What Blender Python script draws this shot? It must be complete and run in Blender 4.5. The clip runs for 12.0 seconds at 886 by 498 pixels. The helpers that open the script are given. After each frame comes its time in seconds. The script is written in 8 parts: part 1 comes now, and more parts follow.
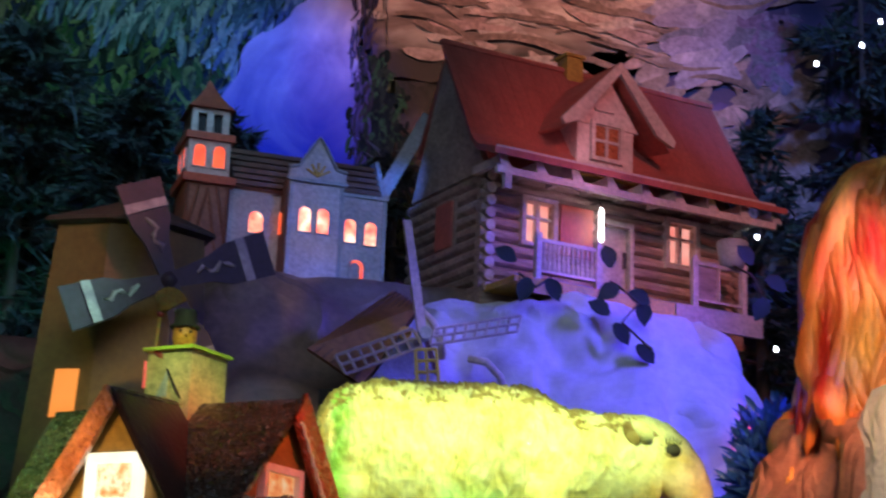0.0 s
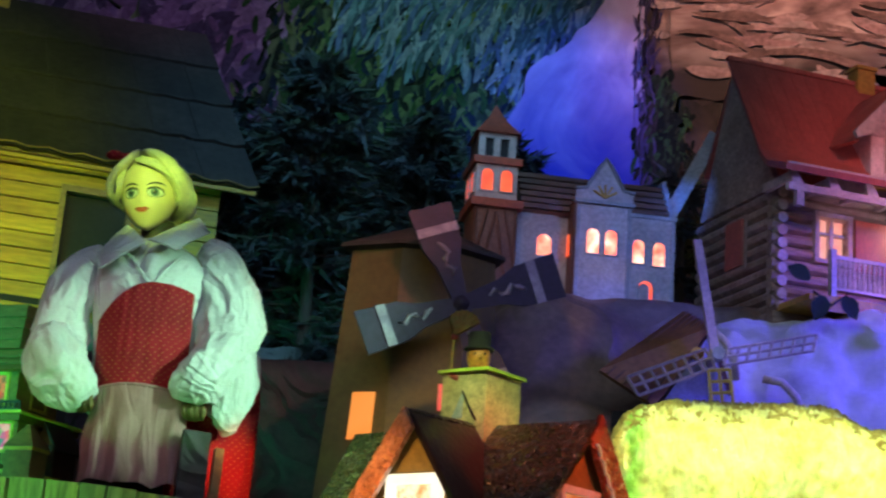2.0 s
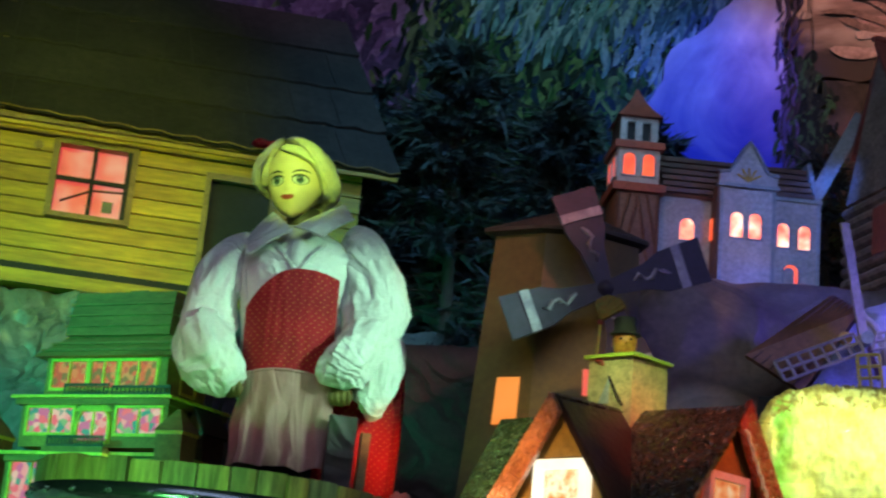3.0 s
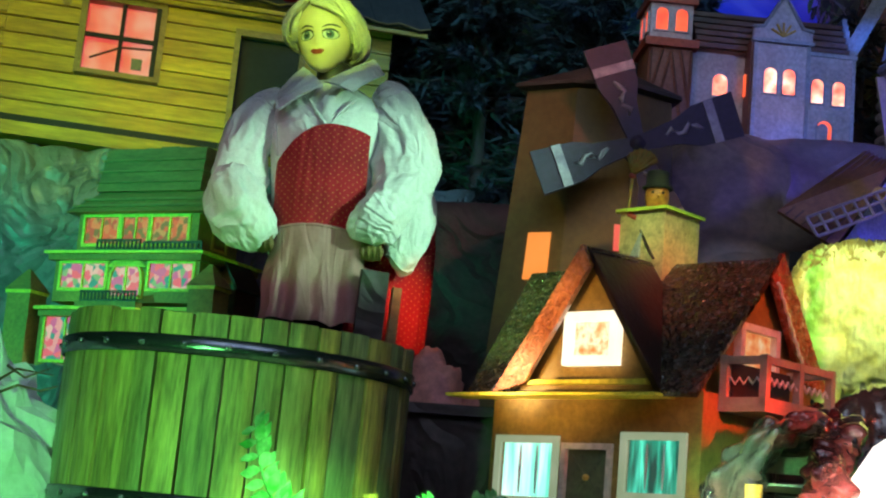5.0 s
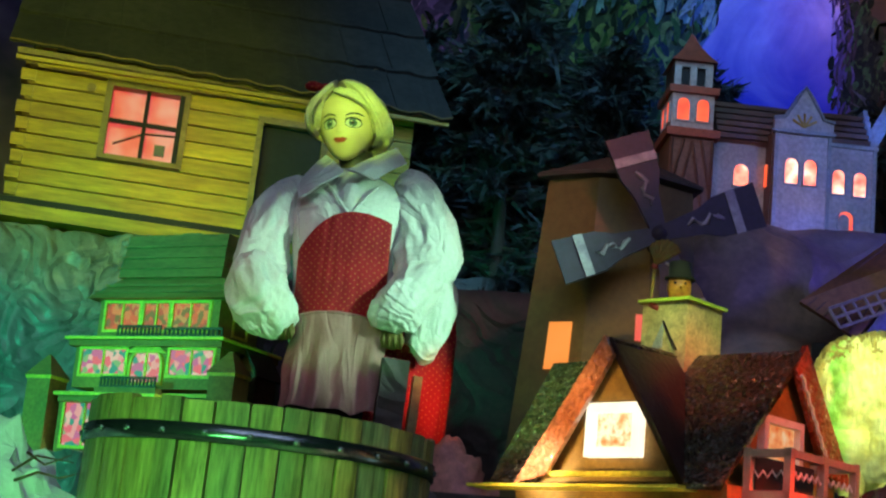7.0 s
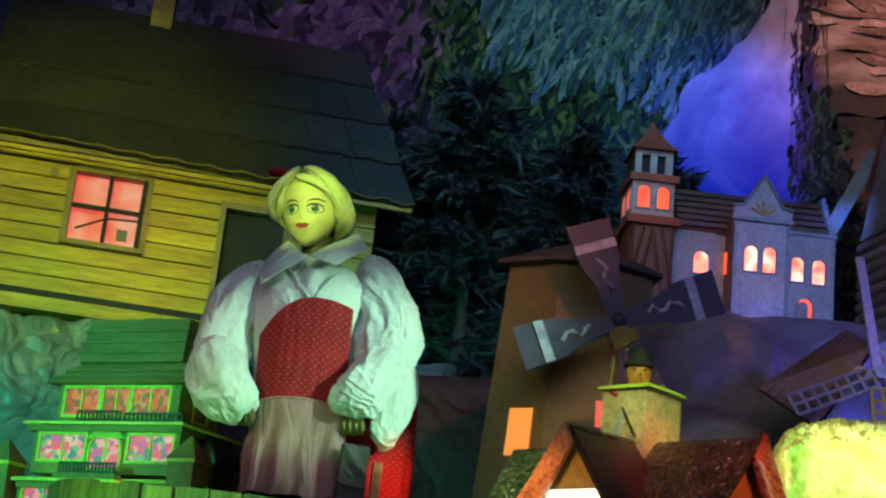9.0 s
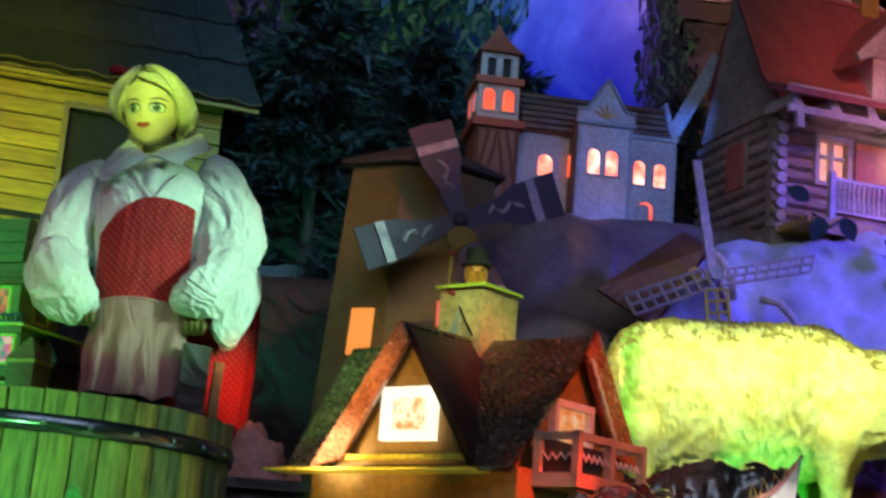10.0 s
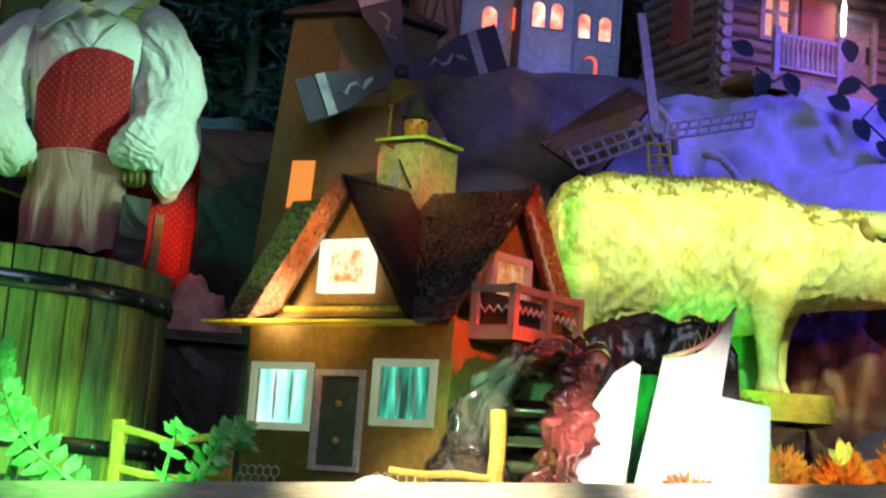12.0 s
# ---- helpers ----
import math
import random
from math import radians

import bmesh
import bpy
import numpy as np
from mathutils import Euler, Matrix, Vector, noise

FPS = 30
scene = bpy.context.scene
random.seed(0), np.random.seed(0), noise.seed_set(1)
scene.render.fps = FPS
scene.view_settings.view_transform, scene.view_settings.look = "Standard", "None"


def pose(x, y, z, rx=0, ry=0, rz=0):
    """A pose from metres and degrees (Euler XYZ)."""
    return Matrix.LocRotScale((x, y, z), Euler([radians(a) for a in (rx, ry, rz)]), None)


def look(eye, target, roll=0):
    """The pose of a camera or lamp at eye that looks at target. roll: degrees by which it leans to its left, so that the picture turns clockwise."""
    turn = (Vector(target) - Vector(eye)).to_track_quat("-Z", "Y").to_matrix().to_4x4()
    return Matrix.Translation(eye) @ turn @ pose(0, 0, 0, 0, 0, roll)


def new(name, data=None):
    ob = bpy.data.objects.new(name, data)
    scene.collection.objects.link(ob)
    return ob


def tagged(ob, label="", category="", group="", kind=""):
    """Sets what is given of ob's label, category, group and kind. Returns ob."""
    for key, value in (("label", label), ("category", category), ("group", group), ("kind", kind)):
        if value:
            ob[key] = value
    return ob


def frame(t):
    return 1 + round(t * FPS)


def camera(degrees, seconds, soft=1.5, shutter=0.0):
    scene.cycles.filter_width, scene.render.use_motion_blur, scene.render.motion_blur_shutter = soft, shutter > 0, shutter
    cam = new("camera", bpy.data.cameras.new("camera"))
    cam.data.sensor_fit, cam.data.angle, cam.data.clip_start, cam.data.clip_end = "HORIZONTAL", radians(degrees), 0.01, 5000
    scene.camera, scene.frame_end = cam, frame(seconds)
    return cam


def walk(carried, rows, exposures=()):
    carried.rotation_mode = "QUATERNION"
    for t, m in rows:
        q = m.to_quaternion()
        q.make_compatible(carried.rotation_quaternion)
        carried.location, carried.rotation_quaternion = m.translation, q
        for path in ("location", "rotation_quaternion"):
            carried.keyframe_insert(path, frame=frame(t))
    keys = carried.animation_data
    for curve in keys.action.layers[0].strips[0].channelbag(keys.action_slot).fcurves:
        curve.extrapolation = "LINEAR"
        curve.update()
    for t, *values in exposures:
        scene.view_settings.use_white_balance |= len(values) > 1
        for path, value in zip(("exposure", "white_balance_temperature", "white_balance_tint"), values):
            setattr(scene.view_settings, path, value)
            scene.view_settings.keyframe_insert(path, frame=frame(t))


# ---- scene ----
cam = camera(28.375, 12.0, soft=2.2, shutter=0.5)
# seconds, x, y, z, yaw to the left, pitch up, roll to the left
ROWS = [
    (0.0, 0.0000, -0.0000, 1.3000, -6.381, 15.000, 2.406),
    (0.5, -0.0071, 0.0061, 1.3019, -3.954, 15.594, 3.070),
    (1.0, -0.0092, 0.0065, 1.3022, -1.502, 15.670, 3.115),
    (1.5, -0.0157, 0.0133, 1.2977, 0.799, 15.527, 3.197),
    (2.0, -0.0186, 0.0047, 1.2953, 3.131, 15.274, 3.841),
    (2.5, -0.0333, 0.0043, 1.2962, 5.332, 14.958, 4.361),
    (3.0, -0.0393, -0.0016, 1.2938, 7.587, 14.459, 4.629),
    (3.5, -0.0432, -0.0085, 1.2857, 9.304, 13.798, 5.232),
    (3.7, -0.0360, -0.0073, 1.2753, 9.091, 12.876, 5.114),
    (5.3, -0.0430, 0.0125, 1.2774, 8.183, 9.876, 4.756),
    (5.5, -0.0406, 0.0103, 1.2793, 8.399, 9.831, 4.749),
    (6.0, -0.0419, 0.0125, 1.2811, 9.032, 10.837, 4.967),
    (6.5, -0.0451, 0.0104, 1.2821, 8.887, 11.880, 5.120),
    (7.0, -0.0518, 0.0102, 1.2834, 9.014, 12.692, 5.316),
    (7.2, -0.0492, 0.0052, 1.2851, 9.406, 13.068, 5.393),
    (9.0, -0.0422, -0.0006, 1.2829, 8.108, 15.567, 5.333),
    (9.5, -0.0182, -0.0057, 1.2761, 5.927, 14.907, 4.932),
    (10.0, -0.0002, -0.0068, 1.2735, 3.207, 12.876, 4.404),
    (10.5, 0.0038, 0.0084, 1.2772, 2.167, 11.370, 4.047),
    (11.0, 0.0155, 0.0107, 1.2760, 2.107, 9.839, 4.174),
    (11.5, 0.0175, 0.0112, 1.2686, 1.866, 9.321, 4.318),
    (12.0, 0.0239, 0.0073, 1.2720, 1.297, 8.305, 4.310),
]


def eye_pose(x, y, z, yaw, pitch, roll):
    return pose(x, y, z, 90 + pitch, 0, yaw) @ pose(0, 0, 0, 0, 0, roll)


walk(cam, [(t, eye_pose(*row)) for t, *row in ROWS], [(0.0, 0.0), (10.8, 0.0), (11.5, 0.0), (12.0, -0.12)])

# ---- light ----
world = bpy.data.worlds.new("dark_hall")
scene.world = world
world.use_nodes = True
world.node_tree.nodes["Background"].inputs[0].default_value = (0.10, 0.12, 0.25, 1)
world.node_tree.nodes["Background"].inputs[1].default_value = 0.0


def spot(name, eye, target, colour, watts, cone, blend=0.6, radius=0.03):
    """A coloured display spotlight."""
    lamp = bpy.data.lights.new(name, "SPOT")
    lamp.energy, lamp.color, lamp.spot_size, lamp.spot_blend, lamp.shadow_soft_size = watts, colour, radians(cone), blend, radius
    ob = new(name, lamp)
    ob.matrix_world = look(eye, target)
    return ob


# green floods the tub, the ferns, the villa and the cloth behind them
spot("spot_green", (-1.0, 1.45, 1.30), (-0.98, 3.0, 1.43), (0.15, 1.0, 0.18), 72, 36, 0.6)
spot("spot_teal", (-2.1, 2.2, 1.9), (-1.5, 3.9, 1.85), (0.04, 1.0, 0.52), 95, 44, 0.8)
# yellow-green on the log cabin and the head of the doll
spot("spot_lime", (-1.1, 1.2, 3.0), (-1.62, 4.2, 2.62), (0.74, 1.0, 0.02), 190, 25, 0.8)
spot("spot_logs", (-1.05, 2.4, 2.15), (-1.42, 4.2, 2.42), (1.0, 0.42, 0.04), 34, 14, 0.9)
spot("spot_face", (-0.62, 1.8, 2.75), (-0.828, 3.53, 2.335), (0.60, 1.0, 0.05), 150, 7.0, 0.5)
# mint on the doll from the right, a little pink from the left
spot("spot_mint", (0.95, 2.50, 2.50), (-0.74, 3.5, 1.99), (0.46, 1.0, 0.64), 215, 15, 0.7, 0.04)
spot("spot_skirt", (-0.05, 2.3, 1.95), (-0.58, 3.55, 1.79), (1.0, 0.30, 0.10), 120, 7.5, 0.6)
spot("spot_pink", (-1.55, 2.2, 2.3), (-0.9, 3.5, 1.95), (1.0, 0.38, 0.42), 14, 19, 0.8, 0.05)
# hot yellow-green on the sheep, from above
for x in (0.24, 0.48, 0.70):
    spot("spot_sheep", (x - 0.02, 2.14, 2.50), (x, 3.3, 1.74), (0.76, 1.0, 0.26), 134, 17, 0.8)
# red on the right-hand side of the cottage and its roof
spot("spot_red", (0.78, 2.05, 2.0), (0.06, 3.0, 1.60), (1.0, 0.10, 0.03), 40, 20, 0.8)
spot("spot_side", (0.62, 2.20, 1.69), (0.0, 2.79, 1.525), (1.0, 0.05, 0.015), 80, 11, 0.8)
# white-hot on the foot of the embossed verge
spot("spot_verge", (-0.72, 2.0, 1.46), (-0.315, 2.90, 1.585), (1.0, 0.84, 0.70), 260, 7.5, 1.0)
# amber from above on the cottage front, green on the left of its roof
spot("spot_amber", (-0.62, 1.80, 1.30), (-0.27, 2.92, 1.64), (1.0, 0.60, 0.20), 88, 18, 0.7)
spot("spot_roof", (-0.85, 2.2, 2.1), (-0.33, 3.1, 1.74), (0.30, 1.0, 0.16), 85, 20, 0.8)
spot("spot_ridge", (0.45, 2.0, 2.5), (-0.06, 3.0, 1.72), (1.0, 0.20, 0.09), 70, 14, 0.8)
spot("spot_chimney", (-0.1, 1.9, 2.6), (-0.095, 3.05, 1.87), (0.70, 1.0, 0.22), 70, 8.5, 0.7)
# dull amber on the tall windmill and the mound
spot("spot_mill", (-1.0, 2.1, 2.7), (-0.30, 3.5, 2.05), (1.0, 0.66, 0.10), 10.5, 24, 0.8)
spot("spot_sails", (0.55, 2.4, 2.8), (-0.05, 3.6, 2.14), (0.28, 0.20, 1.0), 12, 20, 0.8)
# added low lamp for the sheep's green underside, dim red on the drapes and the paper rock
spot("spot_belly", (0.62, 2.75, 1.32), (0.40, 3.35, 1.62), (0.06, 1.0, 0.12), 20, 34, 0.8)
spot("spot_block", (0.10, 2.3, 2.9), (-0.62, 4.2, 1.92), (1.0, 0.32, 0.26), 34, 18, 0.8)
spot("spot_rust", (1.1, 2.3, 2.05), (0.86, 3.4, 1.62), (1.0, 0.36, 0.14), 30, 18, 0.8)
# violet and blue on the snow hill, the castle and the painted snowfield
spot("spot_violet", (1.85, 3.0, 2.75), (0.75, 3.75, 2.02), (0.10, 0.07, 1.0), 168, 42, 0.8, 0.16)
spot("spot_castle", (0.9, 2.7, 3.0), (0.20, 4.1, 2.40), (0.13, 0.24, 1.0), 34, 22, 0.8)
spot("spot_blue", (0.15, 3.3, 3.9), (0.06, 5.2, 3.08), (0.07, 0.13, 1.0), 180, 26, 0.9)
spot("spot_tower", (-0.9, 2.6, 2.9), (-0.10, 4.1, 2.45), (1.0, 0.36, 0.20), 18, 17, 0.8)
spot("spot_crimson", (1.66, 3.2, 2.1), (1.20, 3.75, 1.93), (1.0, 0.02, 0.10), 45, 15, 0.8)
# rose red on the upper log house
spot("spot_rose", (1.25, 2.1, 3.3), (0.98, 4.05, 2.62), (1.0, 0.21, 0.19), 66, 32, 0.8)
spot("spot_salmon", (0.80, 3.5, 3.95), (0.88, 5.2, 3.42), (1.0, 0.42, 0.31), 92, 54, 0.9)
spot("spot_moss", (-0.7, 3.6, 3.98), (-0.45, 5.2, 3.45), (0.36, 0.85, 0.85), 33, 36, 0.9)
spot("spot_dusk", (-1.2, 3.4, 3.95), (-1.12, 5.2, 3.3), (0.95, 0.42, 0.95), 13, 36, 0.9)
spot("spot_firs", (-0.2, 2.6, 3.9), (-0.55, 4.7, 2.75), (0.16, 0.50, 0.85), 115, 40, 0.9)
spot("spot_right", (1.35, 2.4, 3.6), (1.62, 4.8, 3.0), (0.14, 0.26, 1.0), 190, 36, 0.9)
spot("spot_porch", (1.15, 2.3, 1.95), (0.90, 3.95, 2.46), (0.95, 0.50, 0.72), 40, 20, 0.8)
spot("spot_tinsel", (0.95, 2.3, 2.0), (1.08, 3.4, 1.83), (0.08, 0.30, 1.0), 22, 9, 0.8)
spot("spot_foil", (-0.15, 1.9, 1.62), (0.05, 2.7, 1.44), (0.30, 1.0, 0.45), 75, 13, 0.8)
spot("spot_drape", (0.38, 1.8, 1.52), (0.185, 2.6, 1.385), (1.0, 0.70, 0.62), 240, 10, 0.8)
spot("spot_gap", (0.30, 1.9, 1.72), (0.297, 2.70, 1.45), (0.05, 1.0, 0.14), 60, 6, 0.8)
spot("spot_plinth", (0.78, 2.15, 1.80), (0.60, 3.25, 1.50), (1.0, 0.95, 0.35), 46, 8, 0.6)
spot("spot_lattice", (0.1, 2.2, 2.6), (0.38, 3.6, 2.09), (0.95, 0.85, 0.62), 8, 11, 0.8)
spot("spot_board", (-0.25, 2.6, 3.0), (0.36, 4.3, 2.62), (0.06, 0.20, 1.0), 180, 5.5, 0.7)
# orange on the doll at the far side
spot("spot_orange", (0.85, 1.7, 2.5), (1.12, 2.92, 1.90), (1.0, 0.54, 0.20), 60, 28, 0.8)
# white on the pale panels and the ledge
spot("spot_white", (0.42, 1.75, 1.42), (0.33, 2.6, 1.38), (1.0, 0.93, 0.85), 70, 26, 0.8)
spot("spot_ledge", (-0.15, 1.85, 1.85), (-0.02, 2.50, 1.29), (1.0, 0.92, 0.62), 150, 32, 0.9)
spot("spot_fern", (-0.30, 1.78, 1.64), (-0.53, 2.55, 1.32), (0.24, 1.0, 0.22), 125, 26, 0.9)
spot("spot_ember", (0.80, 1.9, 1.6), (0.57, 2.6, 1.36), (1.0, 0.50, 0.08), 80, 15, 0.8)
# an added dim fill lamp, unseen overhead, that lifts the darks
hall = bpy.data.lights.new("fill_light", "AREA")
hall.energy, hall.size, hall.color = 68, 3.0, (0.60, 0.75, 1.0)
new("fill_light", hall).matrix_world = look((0, 0.2, 4.3), (0, 3.6, 2.0))

# ---- materials ----
MATS = {}


def surface(name, a, b=None, scale=8.0, rough=0.6, bump=0.25, fine=60.0, metal=0.0, stretch=(1, 1, 1), sheen=0.0, dirt=0.35, coat=0.0):
    """Two colours mixed by coarse and fine noise, dirt, and fine relief. scale and fine count features to the metre."""
    m = bpy.data.materials.new(name)
    m.use_nodes = True
    n, link = m.node_tree.nodes, m.node_tree.links.new
    bsdf = n["Principled BSDF"]
    b = b or tuple(0.7 * c for c in a)
    place = n.new("ShaderNodeTexCoord")
    info = n.new("ShaderNodeObjectInfo")
    shift = n.new("ShaderNodeVectorMath")
    shift.operation = "MULTIPLY_ADD"
    shift.inputs[1].default_value = (1, 1, 1)
    link(place.outputs["Object"], shift.inputs[0])
    link(info.outputs["Random"], shift.inputs[2])
    size = n.new("ShaderNodeMapping")
    size.inputs["Scale"].default_value = stretch
    link(shift.outputs[0], size.inputs["Vector"])
    coarse, grain = n.new("ShaderNodeTexNoise"), n.new("ShaderNodeTexNoise")
    coarse.inputs["Scale"].default_value, coarse.inputs["Detail"].default_value = scale, 5
    grain.inputs["Scale"].default_value, grain.inputs["Detail"].default_value, grain.inputs["Roughness"].default_value = fine, 6, 0.65
    link(size.outputs[0], coarse.inputs["Vector"])
    link(size.outputs[0], grain.inputs["Vector"])
    ramp = n.new("ShaderNodeMapRange")
    ramp.inputs["From Min"].default_value, ramp.inputs["From Max"].default_value = 0.35, 0.65
    link(coarse.outputs["Fac"], ramp.inputs["Value"])
    mix = n.new("ShaderNodeMix")
    mix.data_type = "RGBA"
    mix.inputs["A"].default_value, mix.inputs["B"].default_value = (*a, 1), (*b, 1)
    link(ramp.outputs["Result"], mix.inputs["Factor"])
    speck = n.new("ShaderNodeMapRange")
    speck.inputs["From Min"].default_value, speck.inputs["From Max"].default_value = 0.3, 0.7
    speck.inputs["To Min"].default_value, speck.inputs["To Max"].default_value = 1 - dirt, 1 + 0.4 * dirt
    link(grain.outputs["Fac"], speck.inputs["Value"])
    vary = n.new("ShaderNodeMapRange")
    vary.inputs["To Min"].default_value, vary.inputs["To Max"].default_value = 0.82, 1.12
    link(info.outputs["Random"], vary.inputs["Value"])
    product = n.new("ShaderNodeMath")
    product.operation = "MULTIPLY"
    link(speck.outputs["Result"], product.inputs[0])
    link(vary.outputs["Result"], product.inputs[1])
    tone = n.new("ShaderNodeVectorMath")
    tone.operation = "SCALE"
    link(mix.outputs["Result"], tone.inputs[0])
    link(product.outputs[0], tone.inputs["Scale"])
    link(tone.outputs[0], bsdf.inputs["Base Color"])
    gloss = n.new("ShaderNodeMapRange")
    gloss.inputs["To Min"].default_value, gloss.inputs["To Max"].default_value = max(rough - 0.12, 0.05), min(rough + 0.12, 1)
    link(grain.outputs["Fac"], gloss.inputs["Value"])
    link(gloss.outputs["Result"], bsdf.inputs["Roughness"])
    bsdf.inputs["Metallic"].default_value = metal
    bsdf.inputs["Sheen Weight"].default_value = sheen
    bsdf.inputs["Coat Weight"].default_value = coat
    if bump:
        relief = n.new("ShaderNodeBump")
        relief.inputs["Strength"].default_value, relief.inputs["Distance"].default_value = bump, 0.25 / fine
        link(grain.outputs["Fac"], relief.inputs["Height"])
        link(relief.outputs[0], bsdf.inputs["Normal"])
    MATS[name] = m
    return m


def embossed(name, a, b, cell=105.0, depth=0.004, gloss=0.25, metal=0.0, coat=0.3):
    """Hammered sheet: rounded dents and ridges of about one cell each, with paint worn on the ridges."""
    m = surface(name, a, b, 12, gloss, 0, 70, metal=metal, dirt=0.35, coat=coat)
    n, link = m.node_tree.nodes, m.node_tree.links.new
    place, warp, cells, relief = n.new("ShaderNodeTexCoord"), n.new("ShaderNodeTexNoise"), n.new("ShaderNodeTexVoronoi"), n.new("ShaderNodeBump")
    warp.inputs["Scale"].default_value = cell * 0.6
    mixed = n.new("ShaderNodeVectorMath")
    mixed.operation = "MULTIPLY_ADD"
    mixed.inputs[1].default_value = (0.012, 0.012, 0.012)
    link(place.outputs["Object"], warp.inputs["Vector"])
    link(warp.outputs["Color"], mixed.inputs[0])
    link(place.outputs["Object"], mixed.inputs[2])
    cells.feature = "SMOOTH_F1"
    cells.inputs["Scale"].default_value = cell
    link(mixed.outputs[0], cells.inputs["Vector"])
    relief.inputs["Strength"].default_value, relief.inputs["Distance"].default_value = 1.0, depth
    link(cells.outputs["Distance"], relief.inputs["Height"])
    link(relief.outputs[0], n["Principled BSDF"].inputs["Normal"])
    return m


def glowing(name, colours, strength, scale=30.0, stretch=(1, 1, 1), cells=True):
    """An emissive surface in patches of several colours: backlit panes, lamps, frames with added glow."""
    m = bpy.data.materials.new(name)
    m.use_nodes = True
    n, link = m.node_tree.nodes, m.node_tree.links.new
    bsdf = n["Principled BSDF"]
    place = n.new("ShaderNodeTexCoord")
    tex = n.new("ShaderNodeTexVoronoi" if cells else "ShaderNodeTexNoise")
    tex.inputs["Scale"].default_value = scale
    size = n.new("ShaderNodeMapping")
    size.inputs["Scale"].default_value = stretch
    link(place.outputs["Object"], size.inputs["Vector"])
    link(size.outputs[0], tex.inputs["Vector"])
    ramp = n.new("ShaderNodeValToRGB")
    ramp.color_ramp.interpolation = "CONSTANT" if cells else "LINEAR"
    while len(ramp.color_ramp.elements) < len(colours):
        ramp.color_ramp.elements.new(0.5)
    for i, (e, c) in enumerate(zip(ramp.color_ramp.elements, colours)):
        e.position, e.color = (i / len(colours) if cells else 0.3 + 0.4 * i / max(len(colours) - 1, 1)), (*c, 1)
    if cells:
        part_of = n.new("ShaderNodeSeparateColor")
        link(tex.outputs["Color"], part_of.inputs[0])
        link(part_of.outputs[0], ramp.inputs["Fac"])
    else:
        link(tex.outputs["Fac"], ramp.inputs["Fac"])
    bsdf.inputs["Base Color"].default_value = (0.08, 0.07, 0.06, 1)
    link(ramp.outputs["Color"], bsdf.inputs["Emission Color"])
    bsdf.inputs["Emission Strength"].default_value = strength * 1.2
    bsdf.inputs["Roughness"].default_value = 0.5
    MATS[name] = m
    return m


# ---- tools ----
def put(name, bm, mat, parent=None, label="", smooth=False, m=None, bev=0.0):
    """One mesh object out of a bmesh; mat: a material, or several for the faces' indices."""
    if bev:
        edges = [e for e in bm.edges if len(e.link_faces) == 2 and e.calc_face_angle(0) > 0.6]
        bmesh.ops.bevel(bm, geom=edges, offset=bev, segments=1, affect="EDGES", clamp_overlap=True)
    bmesh.ops.recalc_face_normals(bm, faces=bm.faces)
    me = bpy.data.meshes.new(name)
    bm.to_mesh(me)
    bm.free()
    for one in mat if isinstance(mat, (list, tuple)) else [mat]:
        me.materials.append(one)
    if smooth:
        me.shade_smooth()
    ob = new(name, me)
    if parent:
        ob.parent = parent
    if m:
        ob.matrix_basis = m
    if label:
        ob["label"] = label
    return ob


def part(name, bm, mat, parent, label="", smooth=False, bev=0.0, m=None):
    return put(name, bm, mat, parent, label, smooth, m, bev)


def thing(name, m, label, category, group="", kind="", scale=1.0):
    ob = new(name)
    ob.empty_display_size = 0.05
    ob.matrix_basis = m
    ob.scale = (scale, scale, scale)
    return tagged(ob, label, category, group, kind)


def bx(x0, x1, y0, y1, z0, z1, bm=None, mi=0):
    bm = bm or bmesh.new()
    v = [bm.verts.new((x, y, z)) for z in (z0, z1) for x, y in ((x0, y0), (x1, y0), (x1, y1), (x0, y1))]
    for a in ((3, 2, 1, 0), (4, 5, 6, 7), (0, 1, 5, 4), (1, 2, 6, 5), (2, 3, 7, 6), (3, 0, 4, 7)):
        bm.faces.new([v[i] for i in a]).material_index = mi
    return bm


def prism(points, y0, y1, bm=None, mi=0, axis="y"):
    """A polygon in x, z (or in y, z along x, or x, y along z), drawn out between y0 and y1."""
    bm = bm or bmesh.new()
    at = {"y": lambda p, d: (p[0], d, p[1]), "x": lambda p, d: (d, p[0], p[1]), "z": lambda p, d: (p[0], p[1], d)}[axis]
    lo, hi = [bm.verts.new(at(p, y0)) for p in points], [bm.verts.new(at(p, y1)) for p in points]
    bm.faces.new(lo).material_index = mi
    bm.faces.new(hi[::-1]).material_index = mi
    for i in range(len(points)):
        j = (i + 1) % len(points)
        bm.faces.new((lo[j], lo[i], hi[i], hi[j])).material_index = mi
    return bm


